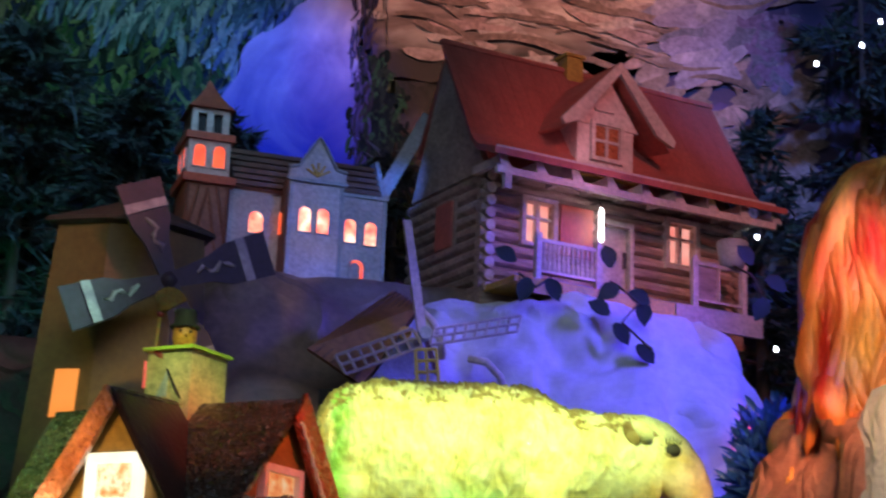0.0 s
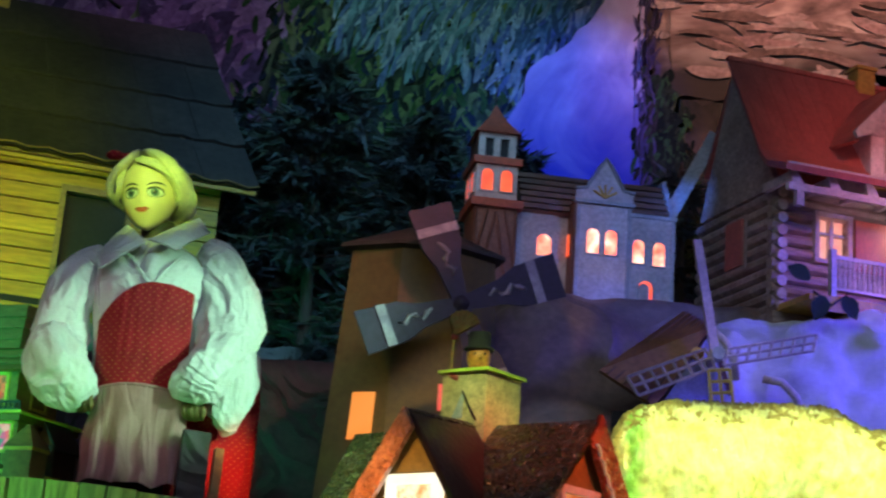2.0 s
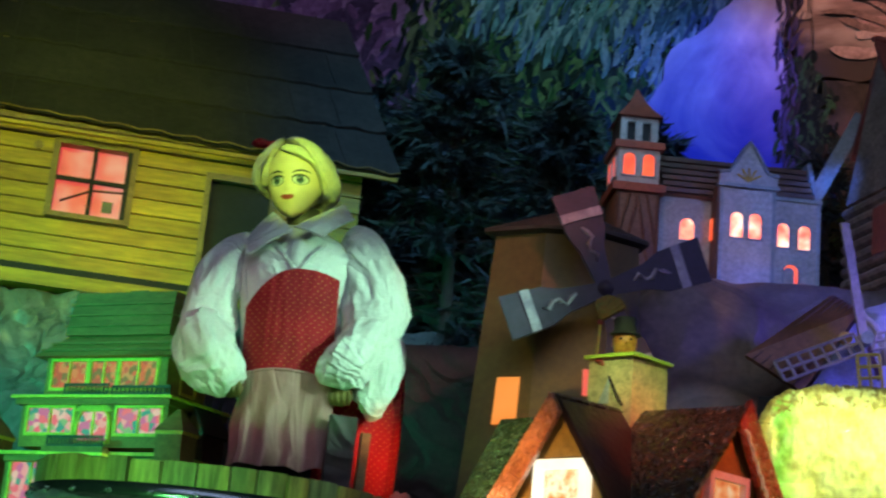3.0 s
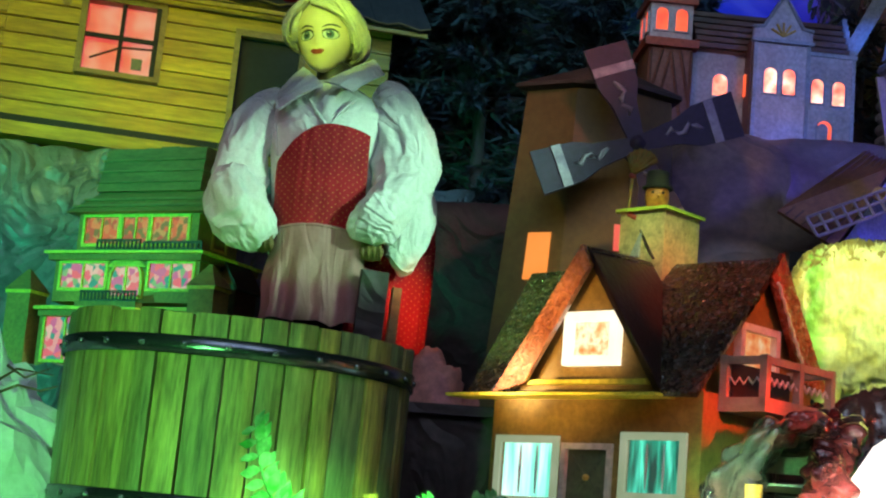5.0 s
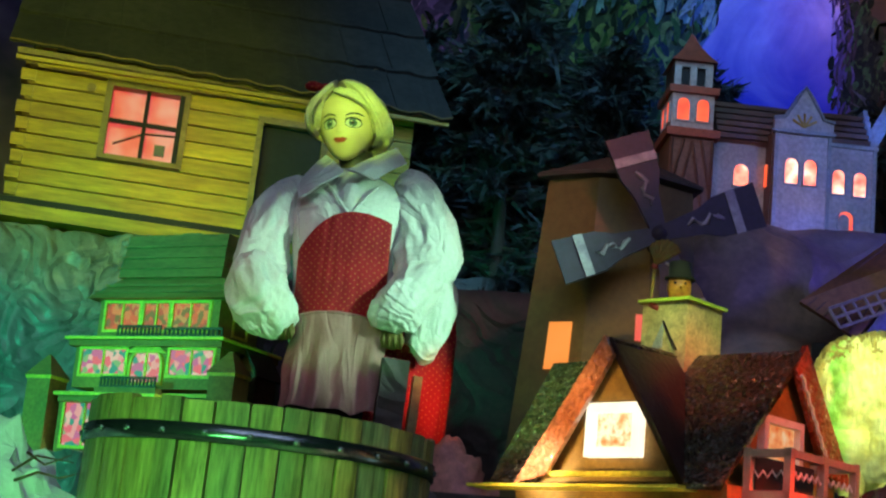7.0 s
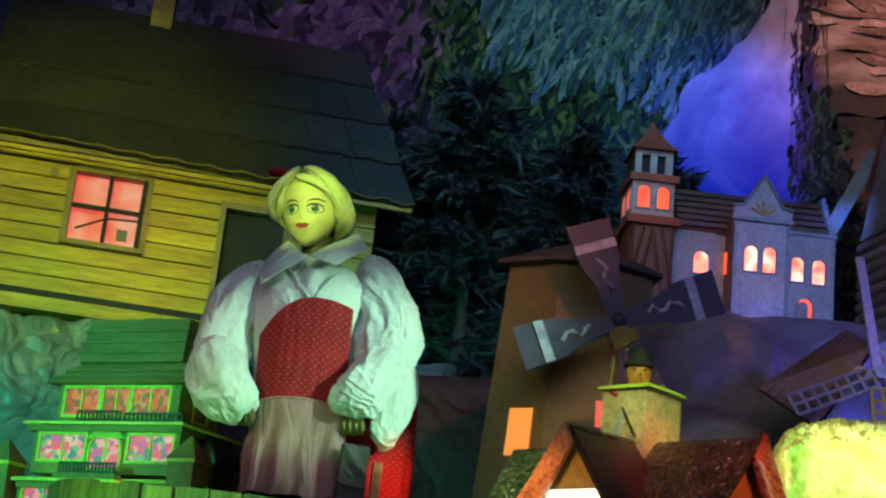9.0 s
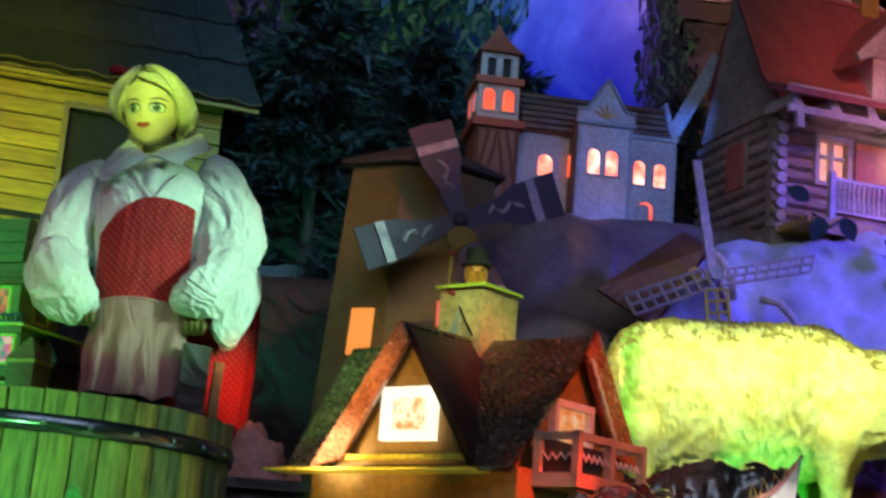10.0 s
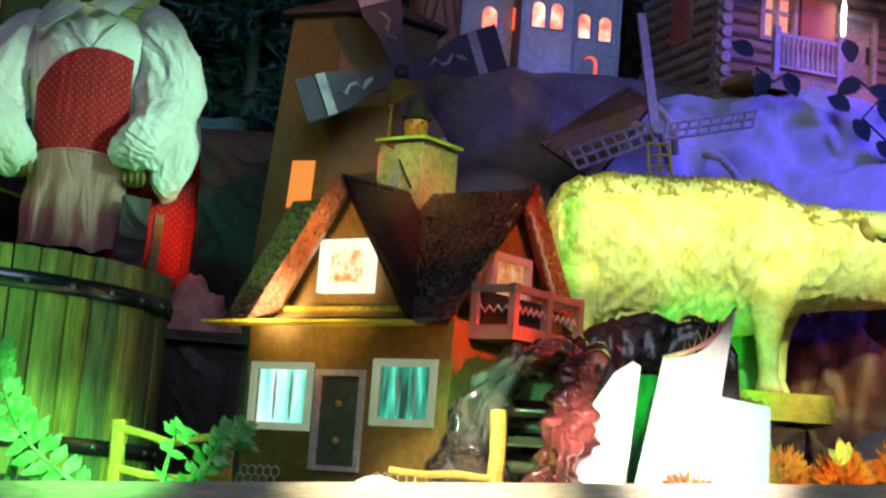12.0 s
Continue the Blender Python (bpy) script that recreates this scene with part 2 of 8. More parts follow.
def tube(points, radii, n=8, bm=None, mi=0, caps=True):
    """A tube along points, with a radius or one for each point."""
    bm = bm or bmesh.new()
    points = [Vector(p) for p in points]
    radii = radii if isinstance(radii, (list, tuple)) else [radii] * len(points)
    rings = []
    for i, p in enumerate(points):
        way = (points[min(i + 1, len(points) - 1)] - points[max(i - 1, 0)]).normalized()
        side = way.cross(Vector((0.31, 0.2, 1)) if abs(way.z) < 0.9 else Vector((1, 0.1, 0))).normalized()
        up = side.cross(way)
        rings.append([bm.verts.new(p + radii[i] * (math.cos(a) * side + math.sin(a) * up)) for a in (2 * math.pi * k / n for k in range(n))])
    for r, s in zip(rings, rings[1:]):
        for k in range(n):
            bm.faces.new((r[k], r[(k + 1) % n], s[(k + 1) % n], s[k])).material_index = mi
    if caps:
        bm.faces.new(rings[0][::-1]).material_index = mi
        bm.faces.new(rings[-1]).material_index = mi
    return bm


def loft(rings, bm=None, mi=0, caps=True):
    """Rings of equally many places, skinned."""
    bm = bm or bmesh.new()
    made = [[bm.verts.new(p) for p in ring] for ring in rings]
    n = len(made[0])
    for r, s in zip(made, made[1:]):
        for k in range(n):
            bm.faces.new((r[k], r[(k + 1) % n], s[(k + 1) % n], s[k])).material_index = mi
    if caps:
        bm.faces.new(made[0][::-1]).material_index = mi
        bm.faces.new(made[-1]).material_index = mi
    return bm


def ellipse(c, rx, ry, n=24, z=None, wob=None):
    out = []
    for k in range(n):
        a = 2 * math.pi * k / n
        f = wob(a) if wob else 1
        out.append((c[0] + rx * f * math.cos(a), c[1] + ry * f * math.sin(a), c[2]))
    return out


def sheet(nx, ny, f, bm=None, mi=0):
    """A grid of f(u, v), with u and v from 0 to 1."""
    bm = bm or bmesh.new()
    g = [[bm.verts.new(f(i / nx, j / ny)) for i in range(nx + 1)] for j in range(ny + 1)]
    for j in range(ny):
        for i in range(nx):
            bm.faces.new((g[j][i], g[j][i + 1], g[j + 1][i + 1], g[j + 1][i])).material_index = mi
    return bm


def arch(x0, x1, z0, z1, n=8):
    """The outline of a round-headed opening in x, z."""
    r, c = (x1 - x0) / 2, (x0 + x1) / 2
    return [(x0, z0), (x1, z0)] + [(c + r * math.cos(math.pi * k / n), z1 - r + r * math.sin(math.pi * k / n)) for k in range(n + 1)]


def ring_of(inner, outer, y0, y1, bm=None, mi=0):
    """A frame between two outlines of equally many points in x, z."""
    bm = bm or bmesh.new()
    n = len(inner)
    v = [[bm.verts.new((p[0], y, p[1])) for p in poly] for y in (y0, y1) for poly in (inner, outer)]
    for i in range(n):
        j = (i + 1) % n
        for a, b in ((0, 1), (1, 3), (3, 2), (2, 0)):
            bm.faces.new((v[a][i], v[a][j], v[b][j], v[b][i])).material_index = mi
    return bm


def wide(outline, d):
    """An outline pushed out by d from its middle."""
    cx, cz = sum(p[0] for p in outline) / len(outline), sum(p[1] for p in outline) / len(outline)
    hx = max(abs(p[0] - cx) for p in outline)
    hz = max(abs(p[1] - cz) for p in outline)
    return [(cx + (p[0] - cx) * (1 + d / hx), cz + (p[1] - cz) * (1 + d / hz)) for p in outline]


def rect(x0, x1, z0, z1):
    return [(x0, z0), (x1, z0), (x1, z1), (x0, z1)]


def rough(x, y, z, size, octaves=3):
    """Ridged noise, as of crumpled paper, about 0 to 1."""
    total, amp, s = 0.0, 0.5, 1 / size
    for _ in range(octaves):
        total += amp * abs(noise.noise(Vector((x * s, y * s, z * s))))
        amp, s = amp * 0.5, s * 2.1
    return total

def wrinkled(mat, scale, depth, stretch=(1, 1, 1)):
    """Adds long soft creases, as of worn cloth, under a material's fine relief."""
    n, link = mat.node_tree.nodes, mat.node_tree.links.new
    place, size, tex, fold, relief = n.new("ShaderNodeTexCoord"), n.new("ShaderNodeMapping"), n.new("ShaderNodeTexNoise"), n.new("ShaderNodeMath"), n.new("ShaderNodeBump")
    size.inputs["Scale"].default_value = stretch
    tex.inputs["Scale"].default_value, tex.inputs["Detail"].default_value, tex.inputs["Distortion"].default_value = scale, 2.5, 0.9
    link(place.outputs["Object"], size.inputs["Vector"])
    link(size.outputs[0], tex.inputs["Vector"])
    fold.operation = "PINGPONG"
    fold.inputs[1].default_value = 0.09
    link(tex.outputs["Fac"], fold.inputs[0])
    relief.inputs["Strength"].default_value, relief.inputs["Distance"].default_value = 1.0, depth
    link(fold.outputs[0], relief.inputs["Height"])
    bsdf = n["Principled BSDF"]
    if bsdf.inputs["Normal"].links:
        link(bsdf.inputs["Normal"].links[0].from_socket, relief.inputs["Normal"])
    link(relief.outputs[0], bsdf.inputs["Normal"])


# ---- palette ----
ochre = surface("ochre_board", (0.30, 0.19, 0.05), (0.20, 0.12, 0.03), 9, 0.45, 0.15, 90)
shingle_dark = embossed("hammered_roof", (0.06, 0.046, 0.03), (0.03, 0.024, 0.017), 105, 0.014, 0.26, coat=0.5)
smooth_roof = surface("smooth_roof", (0.065, 0.03, 0.026), (0.04, 0.02, 0.018), 10, 0.35, 0.3, 60, dirt=0.4)
shingle_light = embossed("hammered_edge", (0.70, 0.26, 0.12), (0.55, 0.15, 0.06), 120, 0.014, 0.2, coat=0.9)
white_paint = surface("white_paint", (0.78, 0.76, 0.70), (0.66, 0.64, 0.58), 20, 0.45, 0.1, 120, dirt=0.15)
door_green = surface("door_board", (0.16, 0.17, 0.10), (0.10, 0.11, 0.07), 20, 0.35, 0.15, 120)
rivet_steel = surface("rivet_steel", (0.42, 0.44, 0.48), (0.30, 0.31, 0.34), 60, 0.25, 0.05, 150, metal=0.8)
stave_wood = surface("stave_wood", (0.50, 0.36, 0.13), (0.13, 0.15, 0.09), 7, 0.42, 0.55, 26, stretch=(3.2, 3.2, 0.3), dirt=0.85)
iron = surface("hoop_iron", (0.13, 0.14, 0.18), (0.20, 0.20, 0.23), 30, 0.22, 0.04, 150, metal=0.9)
cabin_wood = surface("cabin_wood", (0.68, 0.46, 0.04), (0.46, 0.27, 0.025), 5, 0.5, 0.35, 26, stretch=(0.5, 3, 4), dirt=0.4)
cabin_trim = surface("cabin_trim", (0.40, 0.26, 0.09), (0.26, 0.16, 0.05), 8, 0.55, 0.3, 50, stretch=(1, 2, 2))
tar_roof = surface("tar_roof", (0.034, 0.032, 0.03), (0.055, 0.05, 0.042), 6, 0.75, 0.5, 45, dirt=0.5)
log_grey = surface("log_wood", (0.56, 0.44, 0.38), (0.38, 0.29, 0.24), 7, 0.6, 0.4, 40, stretch=(0.5, 2, 2), dirt=0.5)
roof_red = surface("red_roof", (0.52, 0.15, 0.12), (0.42, 0.11, 0.09), 6, 0.5, 0.2, 60, stretch=(3, 1, 1))
trim_pale = surface("pale_trim", (0.72, 0.62, 0.60), (0.58, 0.5, 0.48), 16, 0.5, 0.15, 90)
castle_wall = surface("castle_wall", (0.62, 0.60, 0.62), (0.48, 0.45, 0.46), 12, 0.65, 0.3, 110)
castle_side = surface("castle_side", (0.26, 0.15, 0.12), (0.18, 0.10, 0.08), 12, 0.65, 0.3, 110)
castle_roof = surface("castle_roof", (0.20, 0.10, 0.07), (0.13, 0.06, 0.05), 14, 0.5, 0.3, 70)
castle_trim = surface("castle_trim", (0.46, 0.50, 0.56), (0.34, 0.38, 0.42), 20, 0.5, 0.2, 120)
spire_red = surface("spire_red", (0.50, 0.11, 0.06), (0.36, 0.08, 0.05), 16, 0.5, 0.2, 90)
mill_olive = surface("mill_board", (0.16, 0.13, 0.045), (0.12, 0.09, 0.03), 5, 0.6, 0.15, 60, dirt=0.25)
sail_purple = surface("sail_purple", (0.026, 0.02, 0.055), (0.045, 0.028, 0.065), 18, 0.6, 0.2, 90)
sail_white = surface("sail_white", (0.40, 0.36, 0.46), (0.22, 0.18, 0.28), 24, 0.6, 0.1, 90)
lattice = surface("lattice_wood", (0.58, 0.48, 0.40), (0.46, 0.38, 0.33), 20, 0.6, 0.2, 90)
mill_brown = surface("mill_brown", (0.20, 0.10, 0.06), (0.13, 0.07, 0.04), 9, 0.6, 0.3, 80)
villa_wall = surface("villa_wall", (0.36, 0.23, 0.045), (0.25, 0.17, 0.035), 14, 0.6, 0.25, 110)
villa_trim = surface("villa_trim", (0.88, 0.74, 0.08), (0.76, 0.64, 0.07), 20, 0.5, 0.1, 120)
villa_roof = surface("villa_roof", (0.36, 0.26, 0.08), (0.26, 0.19, 0.06), 9, 0.65, 0.35, 60, stretch=(0.6, 2, 2))
black_rail = surface("dark_rail", (0.04, 0.045, 0.03), (0.06, 0.06, 0.04), 30, 0.4, 0.2, 120)
snow_cloth = surface("snow_cloth", (0.78, 0.78, 0.80), (0.66, 0.66, 0.70), 6, 0.7, 0.25, 45, dirt=0.15, sheen=0.2)
sheet_cloth = surface("sheet_cloth", (0.26, 0.32, 0.29), (0.13, 0.17, 0.15), 5, 0.3, 0.35, 35, dirt=0.3)
dark_cloth = surface("dark_cloth", (0.09, 0.055, 0.055), (0.05, 0.035, 0.04), 4, 0.6, 0.3, 50)
mound_cloth = surface("mound_cloth", (0.24, 0.17, 0.13), (0.15, 0.11, 0.09), 4, 0.5, 0.2, 40)
rock_paper = surface("rock_paper", (0.20, 0.055, 0.035), (0.09, 0.025, 0.06), 7, 0.5, 0.6, 40, dirt=0.6)
foil_rock = surface("foil_rock", (0.18, 0.14, 0.13), (0.03, 0.025, 0.025), 12, 0.08, 0.5, 34, metal=0.5, coat=1.0)
pink_cloth = surface("pink_cloth", (0.66, 0.26, 0.22), (0.50, 0.17, 0.15), 8, 0.7, 0.2, 60)
blouse = surface("blouse_cotton", (0.76, 0.75, 0.72), (0.68, 0.67, 0.64), 9, 0.75, 0.25, 160, dirt=0.12, sheen=0.3)
apron_pink = surface("apron_cotton", (0.44, 0.21, 0.20), (0.33, 0.145, 0.14), 9, 0.75, 0.25, 160, dirt=0.12)
doll_skin = surface("doll_skin", (0.78, 0.66, 0.40), (0.74, 0.62, 0.37), 9, 0.4, 0.03, 60, dirt=0.05)
doll_hair = surface("doll_hair", (0.88, 0.84, 0.64), (0.74, 0.68, 0.46), 30, 0.38, 0.3, 120, dirt=0.25)
ink = surface("dark_paint", (0.03, 0.03, 0.03), (0.04, 0.035, 0.03), 20, 0.5, 0, 60)
lip_red = surface("lip_paint", (0.42, 0.06, 0.04), (0.38, 0.05, 0.04), 20, 0.4, 0, 60)
wool = surface("sheep_wool", (0.84, 0.80, 0.58), (0.70, 0.60, 0.27), 26, 0.42, 0.6, 55, dirt=0.3, coat=0.5)
wool_back = surface("wool_back", (0.26, 0.15, 0.06), (0.46, 0.36, 0.16), 40, 0.7, 0.9, 50, dirt=0.4)
plank_white = surface("plank_paint", (0.70, 0.62, 0.46), (0.60, 0.5, 0.34), 6, 0.55, 0.3, 60, stretch=(0.4, 2, 2))
yellow_board = surface("yellow_board", (0.74, 0.62, 0.08), (0.60, 0.48, 0.06), 9, 0.6, 0.2, 60)
fence_wood = surface("fence_wood", (0.72, 0.48, 0.10), (0.6, 0.34, 0.07), 16, 0.5, 0.2, 90)
fern_leaf = surface("fern_leaf", (0.05, 0.36, 0.05), (0.34, 0.66, 0.30), 30, 0.45, 0.2, 90)
moss_leaf = surface("dry_moss", (0.62, 0.14, 0.03), (0.44, 0.34, 0.05), 20, 0.7, 0.4, 60)
fir_leaf = surface("fir_needle", (0.06, 0.09, 0.05), (0.07, 0.09, 0.11), 14, 0.45, 0, 60)
fir_leaf.node_tree.nodes["Principled BSDF"].inputs["Specular IOR Level"].default_value = 0.2
vine_leaf = surface("vine_leaf", (0.012, 0.028, 0.016), (0.018, 0.04, 0.024), 14, 0.8, 0.2, 60)
bark = surface("bark", (0.07, 0.05, 0.035), (0.1, 0.07, 0.05), 16, 0.8, 0.5, 60)
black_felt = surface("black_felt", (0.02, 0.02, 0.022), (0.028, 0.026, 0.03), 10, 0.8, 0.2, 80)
hall_paint = surface("hall_paint", (0.06, 0.06, 0.065), (0.045, 0.045, 0.05), 2, 0.8, 0.2, 40)
hair_orange = surface("orange_wig", (0.92, 0.46, 0.10), (0.50, 0.02, 0.008), 6, 0.38, 0.5, 70, stretch=(2.2, 2.2, 0.45), dirt=0.35)

wrinkled(blouse, 8, 0.045)
wrinkled(apron_pink, 9, 0.035, (1.6, 1, 0.35))
wrinkled(sheet_cloth, 6, 0.10)
wrinkled(snow_cloth, 4, 0.045)
wrinkled(dark_cloth, 5, 0.07)
wrinkled(mound_cloth, 4, 0.03)

# ---- the hall and the stage ----
def slab(name, x0, x1, y0, y1, z0, z1, mat, label, category):
    return tagged(put(name, bx(x0, x1, y0, y1, z0, z1), mat), label, category, kind="structure")


slab("floor", -4, 4, -3, 6, -0.1, 0, hall_paint, "dark floor of the exhibition hall", "floor")
slab("ceiling", -4, 4, -3, 6, 4.4, 4.5, hall_paint, "dark ceiling of the exhibition hall", "ceiling")
slab("wall_south", -4, 4, -3.1, -3, 0, 4.4, hall_paint, "plain dark wall behind the visitors", "wall")
slab("wall_west", -4.1, -4, -3, 6, 0, 4.4, hall_paint, "plain dark side wall of the hall", "wall")
slab("wall_east", 4, 4.1, -3, 6, 0, 4.4, hall_paint, "plain dark side wall of the hall", "wall")
slab("wall_north", -4, 4, 6, 6.1, 0, 4.4, hall_paint, "plain dark wall behind the display", "wall")
slab("stage", -3, 3, 2.76, 5.35, 0, 1.27, dark_cloth, "raised stage covered in dark brown cloth", "stage")

# the pale front ledge, a little out of level
ledge = thing("ledge", pose(-0.16, 2.58, 1.292, 0, -4, 0), "pale weathered plank ledge along the stage front", "ledge", kind="structure")
for i in range(3):
    part("plank", bx(-2.6, 2.6, -0.17 + 0.112 * i, -0.062 + 0.112 * i, -0.045, 0), plank_white, ledge, bev=0.003)


# ---- cloth and paper terrain ----
def smooth(a, b, x):
    t = min(max((x - a) / (b - a), 0), 1)
    return t * t * (3 - 2 * t)


def terrain(name, x0, x1, y0, y1, height, amount, size, mat, label, category, nx=70, ny=60, skirt=1.265, hang=1.0):
    """A crumpled sheet over a hump, its rows spread evenly along the slope, with its edges tucked down to the stage."""
    xm = 0.5 * (x0 + x1)
    ys = [y0 + (y1 - y0) * k / 400 for k in range(401)]
    far = [0.0]
    for a, b in zip(ys, ys[1:]):
        far.append(far[-1] + math.hypot(b - a, max(height(xm + d, b) - height(xm + d, a) for d in (-0.3, 0, 0.3))))

    def f(u, v):
        x, y = x0 + u * (x1 - x0), float(np.interp(v * far[-1], far, ys))
        z = height(x, y)
        k = amount * (rough(x + 0.6 * (1 - hang) * z, 1.4 * hang * y, hang * z, size, 4) - 0.22)
        if min(u, 1 - u, v) < 1e-6:
            return (x, y, skirt)
        return (x + 0.5 * k, y - k, max(z + 0.6 * k, skirt))
    return tagged(put(name, sheet(nx, ny, f), mat, smooth=True), label, category)


def cloth_height(x, y):
    back = smooth(3.98, 4.12, y + 0.25 * (x + 1.94) * -0.325 * 4)
    return 1.27 + 0.33 * smooth(3.42, 3.5, y) + 0.635 * back


terrain("draped_cloth", -2.7, -0.62, 3.40, 5.0, cloth_height, 0.075, 0.13, sheet_cloth, "crumpled shiny cloth draped over a slope below the log cabin", "cloth", 150, 120, hang=0.3)


def hill_height(x, y):
    side = smooth(1.42, 0.98, x + 0.12 * math.sin(9 * y)) * smooth(0.12, 0.42, x)
    return 1.27 + (0.97 - 0.05 * abs(x - 0.7)) * side * smooth(3.46, 3.86, y)


terrain("snow_hill", 0.12, 1.5, 3.42, 4.75, hill_height, 0.13, 0.26, snow_cloth, "white crumpled cloth hill like snow below the log house", "hill", 110, 120)


def mound_height(x, y):
    crest = float(np.interp(x, (-0.5, -0.3, -0.09, 0.0, 0.10, 0.16, 0.25, 0.4, 0.66), (1.6, 2.0, 2.225, 2.285, 2.265, 2.235, 2.15, 2.02, 1.7)))
    back = smooth(3.92, 4.0, y) * smooth(-0.32, -0.22, x)
    front = 1.27 + (crest - 1.27) * (0.72 * smooth(3.56, 3.74, y) + 0.28 * smooth(3.76, 3.90, y))
    return front + max(0.0, 2.29 - crest) * back


terrain("castle_mound", -0.5, 0.66, 3.54, 4.75, mound_height, 0.05, 0.3, mound_cloth, "grey-brown cloth mound under the toy castle", "hill", 80, 90)


def block_height(x, y):
    return 1.27 + 0.88 * smooth(4.18, 4.24, y) * smooth(-0.34, -0.38, x)


terrain("draped_block", -1.2, -0.32, 4.14, 4.9, block_height, 0.05, 0.25, dark_cloth, "tall block draped in dark brown cloth", "cloth", 50, 50)
crate = thing("crate", pose(-0.48, 3.62, 1.27), "low dark crate behind the wooden tub", "crate")
part("lid", bx(-0.24, 0.2, -0.19, 0.2, 0.285, 0.305), dark_cloth, crate, bev=0.004)
part("body", bx(-0.22, 0.18, -0.17, 0.19, 0, 0.285), dark_cloth, crate, bev=0.004)


def lump(name, c, r, amount, size, mat, label, category, squash=(1, 1, 1), flat=True, n=32):
    """A crumpled lump, flat beneath."""
    rings = []
    for i in range(1, n):
        a = math.pi * i / n
        ring = []
        for k in range(n + 10):
            b = 2 * math.pi * k / (n + 10)
            d = Vector((math.sin(a) * math.cos(b), math.sin(a) * math.sin(b), math.cos(a)))
            f = r * (1 + amount * (rough(*(c[j] + d[j] * r for j in range(3)), size) - 0.25))
            ring.append((c[0] + d.x * f * squash[0], c[1] + d.y * f * squash[1], max(c[2] + d.z * f * squash[2], c[2])))
        rings.append(ring)
    return tagged(put(name, loft(rings), mat, smooth=not flat), label, category)


lump("folded_cloth", (-0.56, 3.58, 1.575), 0.075, 0.9, 0.05, pink_cloth, "small heap of pink cloth on a dark crate", "cloth", (1.0, 0.7, 1.5), flat=False)
lump("folded_cloth", (-0.42, 3.60, 1.575), 0.085, 0.9, 0.05, pink_cloth, "flat heap of pink cloth on a dark crate", "cloth", (1.1, 0.7, 0.6), flat=False)
lump("paper_mound", (-1.36, 3.02, 1.265), 0.26, 0.55, 0.12, snow_cloth, "white crumpled paper heap beside the wooden tub", "paper", (1, 0.8, 1.32), n=34)

twigs = thing("twigs", pose(0, 0, 0), "thin brown dry twigs on the paper heap", "twigs")
for pts in (((-1.20, 2.85, 1.505), (-1.15, 2.82, 1.530), (-1.08, 2.81, 1.522)), ((-1.19, 2.84, 1.488), (-1.14, 2.81, 1.502), (-1.10, 2.81, 1.495), (-1.07, 2.81, 1.505)), ((-1.17, 2.83, 1.535), (-1.13, 2.81, 1.515), (-1.09, 2.82, 1.535))):
    part("twig", tube(pts, [0.003] + [0.0022] * (len(pts) - 2) + [0.001], 6), mill_brown, twigs, smooth=True)

# ---- the cottage ----
lace = glowing("lace_orange", [(0.9, 0.20, 0.03), (1, 0.52, 0.22), (1, 0.86, 0.6), (0.95, 0.36, 0.10)], 1.05, 55, cells=False)
lace_dim = glowing("lace_dim", [(0.8, 0.12, 0.02), (1, 0.40, 0.14), (1, 0.70, 0.4)], 0.6, 55, cells=False)
# these two window-frame paints emit, in place of light falling on the frames
glow_mint = glowing("frame_mint_glow", [(0.52, 0.70, 0.40), (0.72, 0.86, 0.56)], 0.36, 20, cells=False)
glow_white = glowing("frame_glow", [(1.0, 0.88, 0.62), (1.0, 0.94, 0.76)], 1.15, 20, cells=False)
curtain_a = glowing("curtain_pale", [(0.10, 0.72, 0.52), (0.42, 1.0, 0.82), (0.78, 1.0, 0.93)], 1.05, 60, (1, 1, 0.12), cells=False)
curtain_b = glowing("curtain_teal", [(0.0, 0.05, 0.035), (0.02, 0.34, 0.22), (0.12, 0.95, 0.66)], 0.9, 75, (1, 1, 0.16), cells=False)


def wall(x0, x1, z0, z1, y0, y1, holes):
    """A wall with rectangular openings through it."""
    xs = sorted({x0, x1, *(h[0] for h in holes), *(h[1] for h in holes)})
    zs = sorted({z0, z1, *(h[2] for h in holes), *(h[3] for h in holes)})
    bm = bmesh.new()
    for a, b in zip(xs, xs[1:]):
        for c, d in zip(zs, zs[1:]):
            if not any(h[0] <= a and b <= h[1] and h[2] <= c and d <= h[3] for h in holes):
                bx(a, b, y0, y1, c, d, bm)
    bmesh.ops.remove_doubles(bm, verts=bm.verts, dist=1e-5)
    return bm


def house_window(parent, x0, x1, z0, z1, y, pane_mat, frame_mat=white_paint, edge=0.012, depth=0.012, muntins=(), m=None):
    frame_ob = part("window", ring_of(rect(x0 + edge, x1 - edge, z0 + edge, z1 - edge), rect(x0, x1, z0, z1), y - 0.006, y + depth), frame_mat, parent, "pale painted window frame", m=m)
    part("pane", bx(x0 + edge * 0.6, x1 - edge * 0.6, y + depth * 0.5, y + depth * 0.5 + 0.003, z0 + edge * 0.6, z1 - edge * 0.6), pane_mat, frame_ob, "lit curtained pane")
    for x in muntins:
        part("muntin", bx(x - 0.003, x + 0.003, y - 0.004, y + depth * 0.4, z0 + edge, z1 - edge), frame_mat, frame_ob)
    return frame_ob


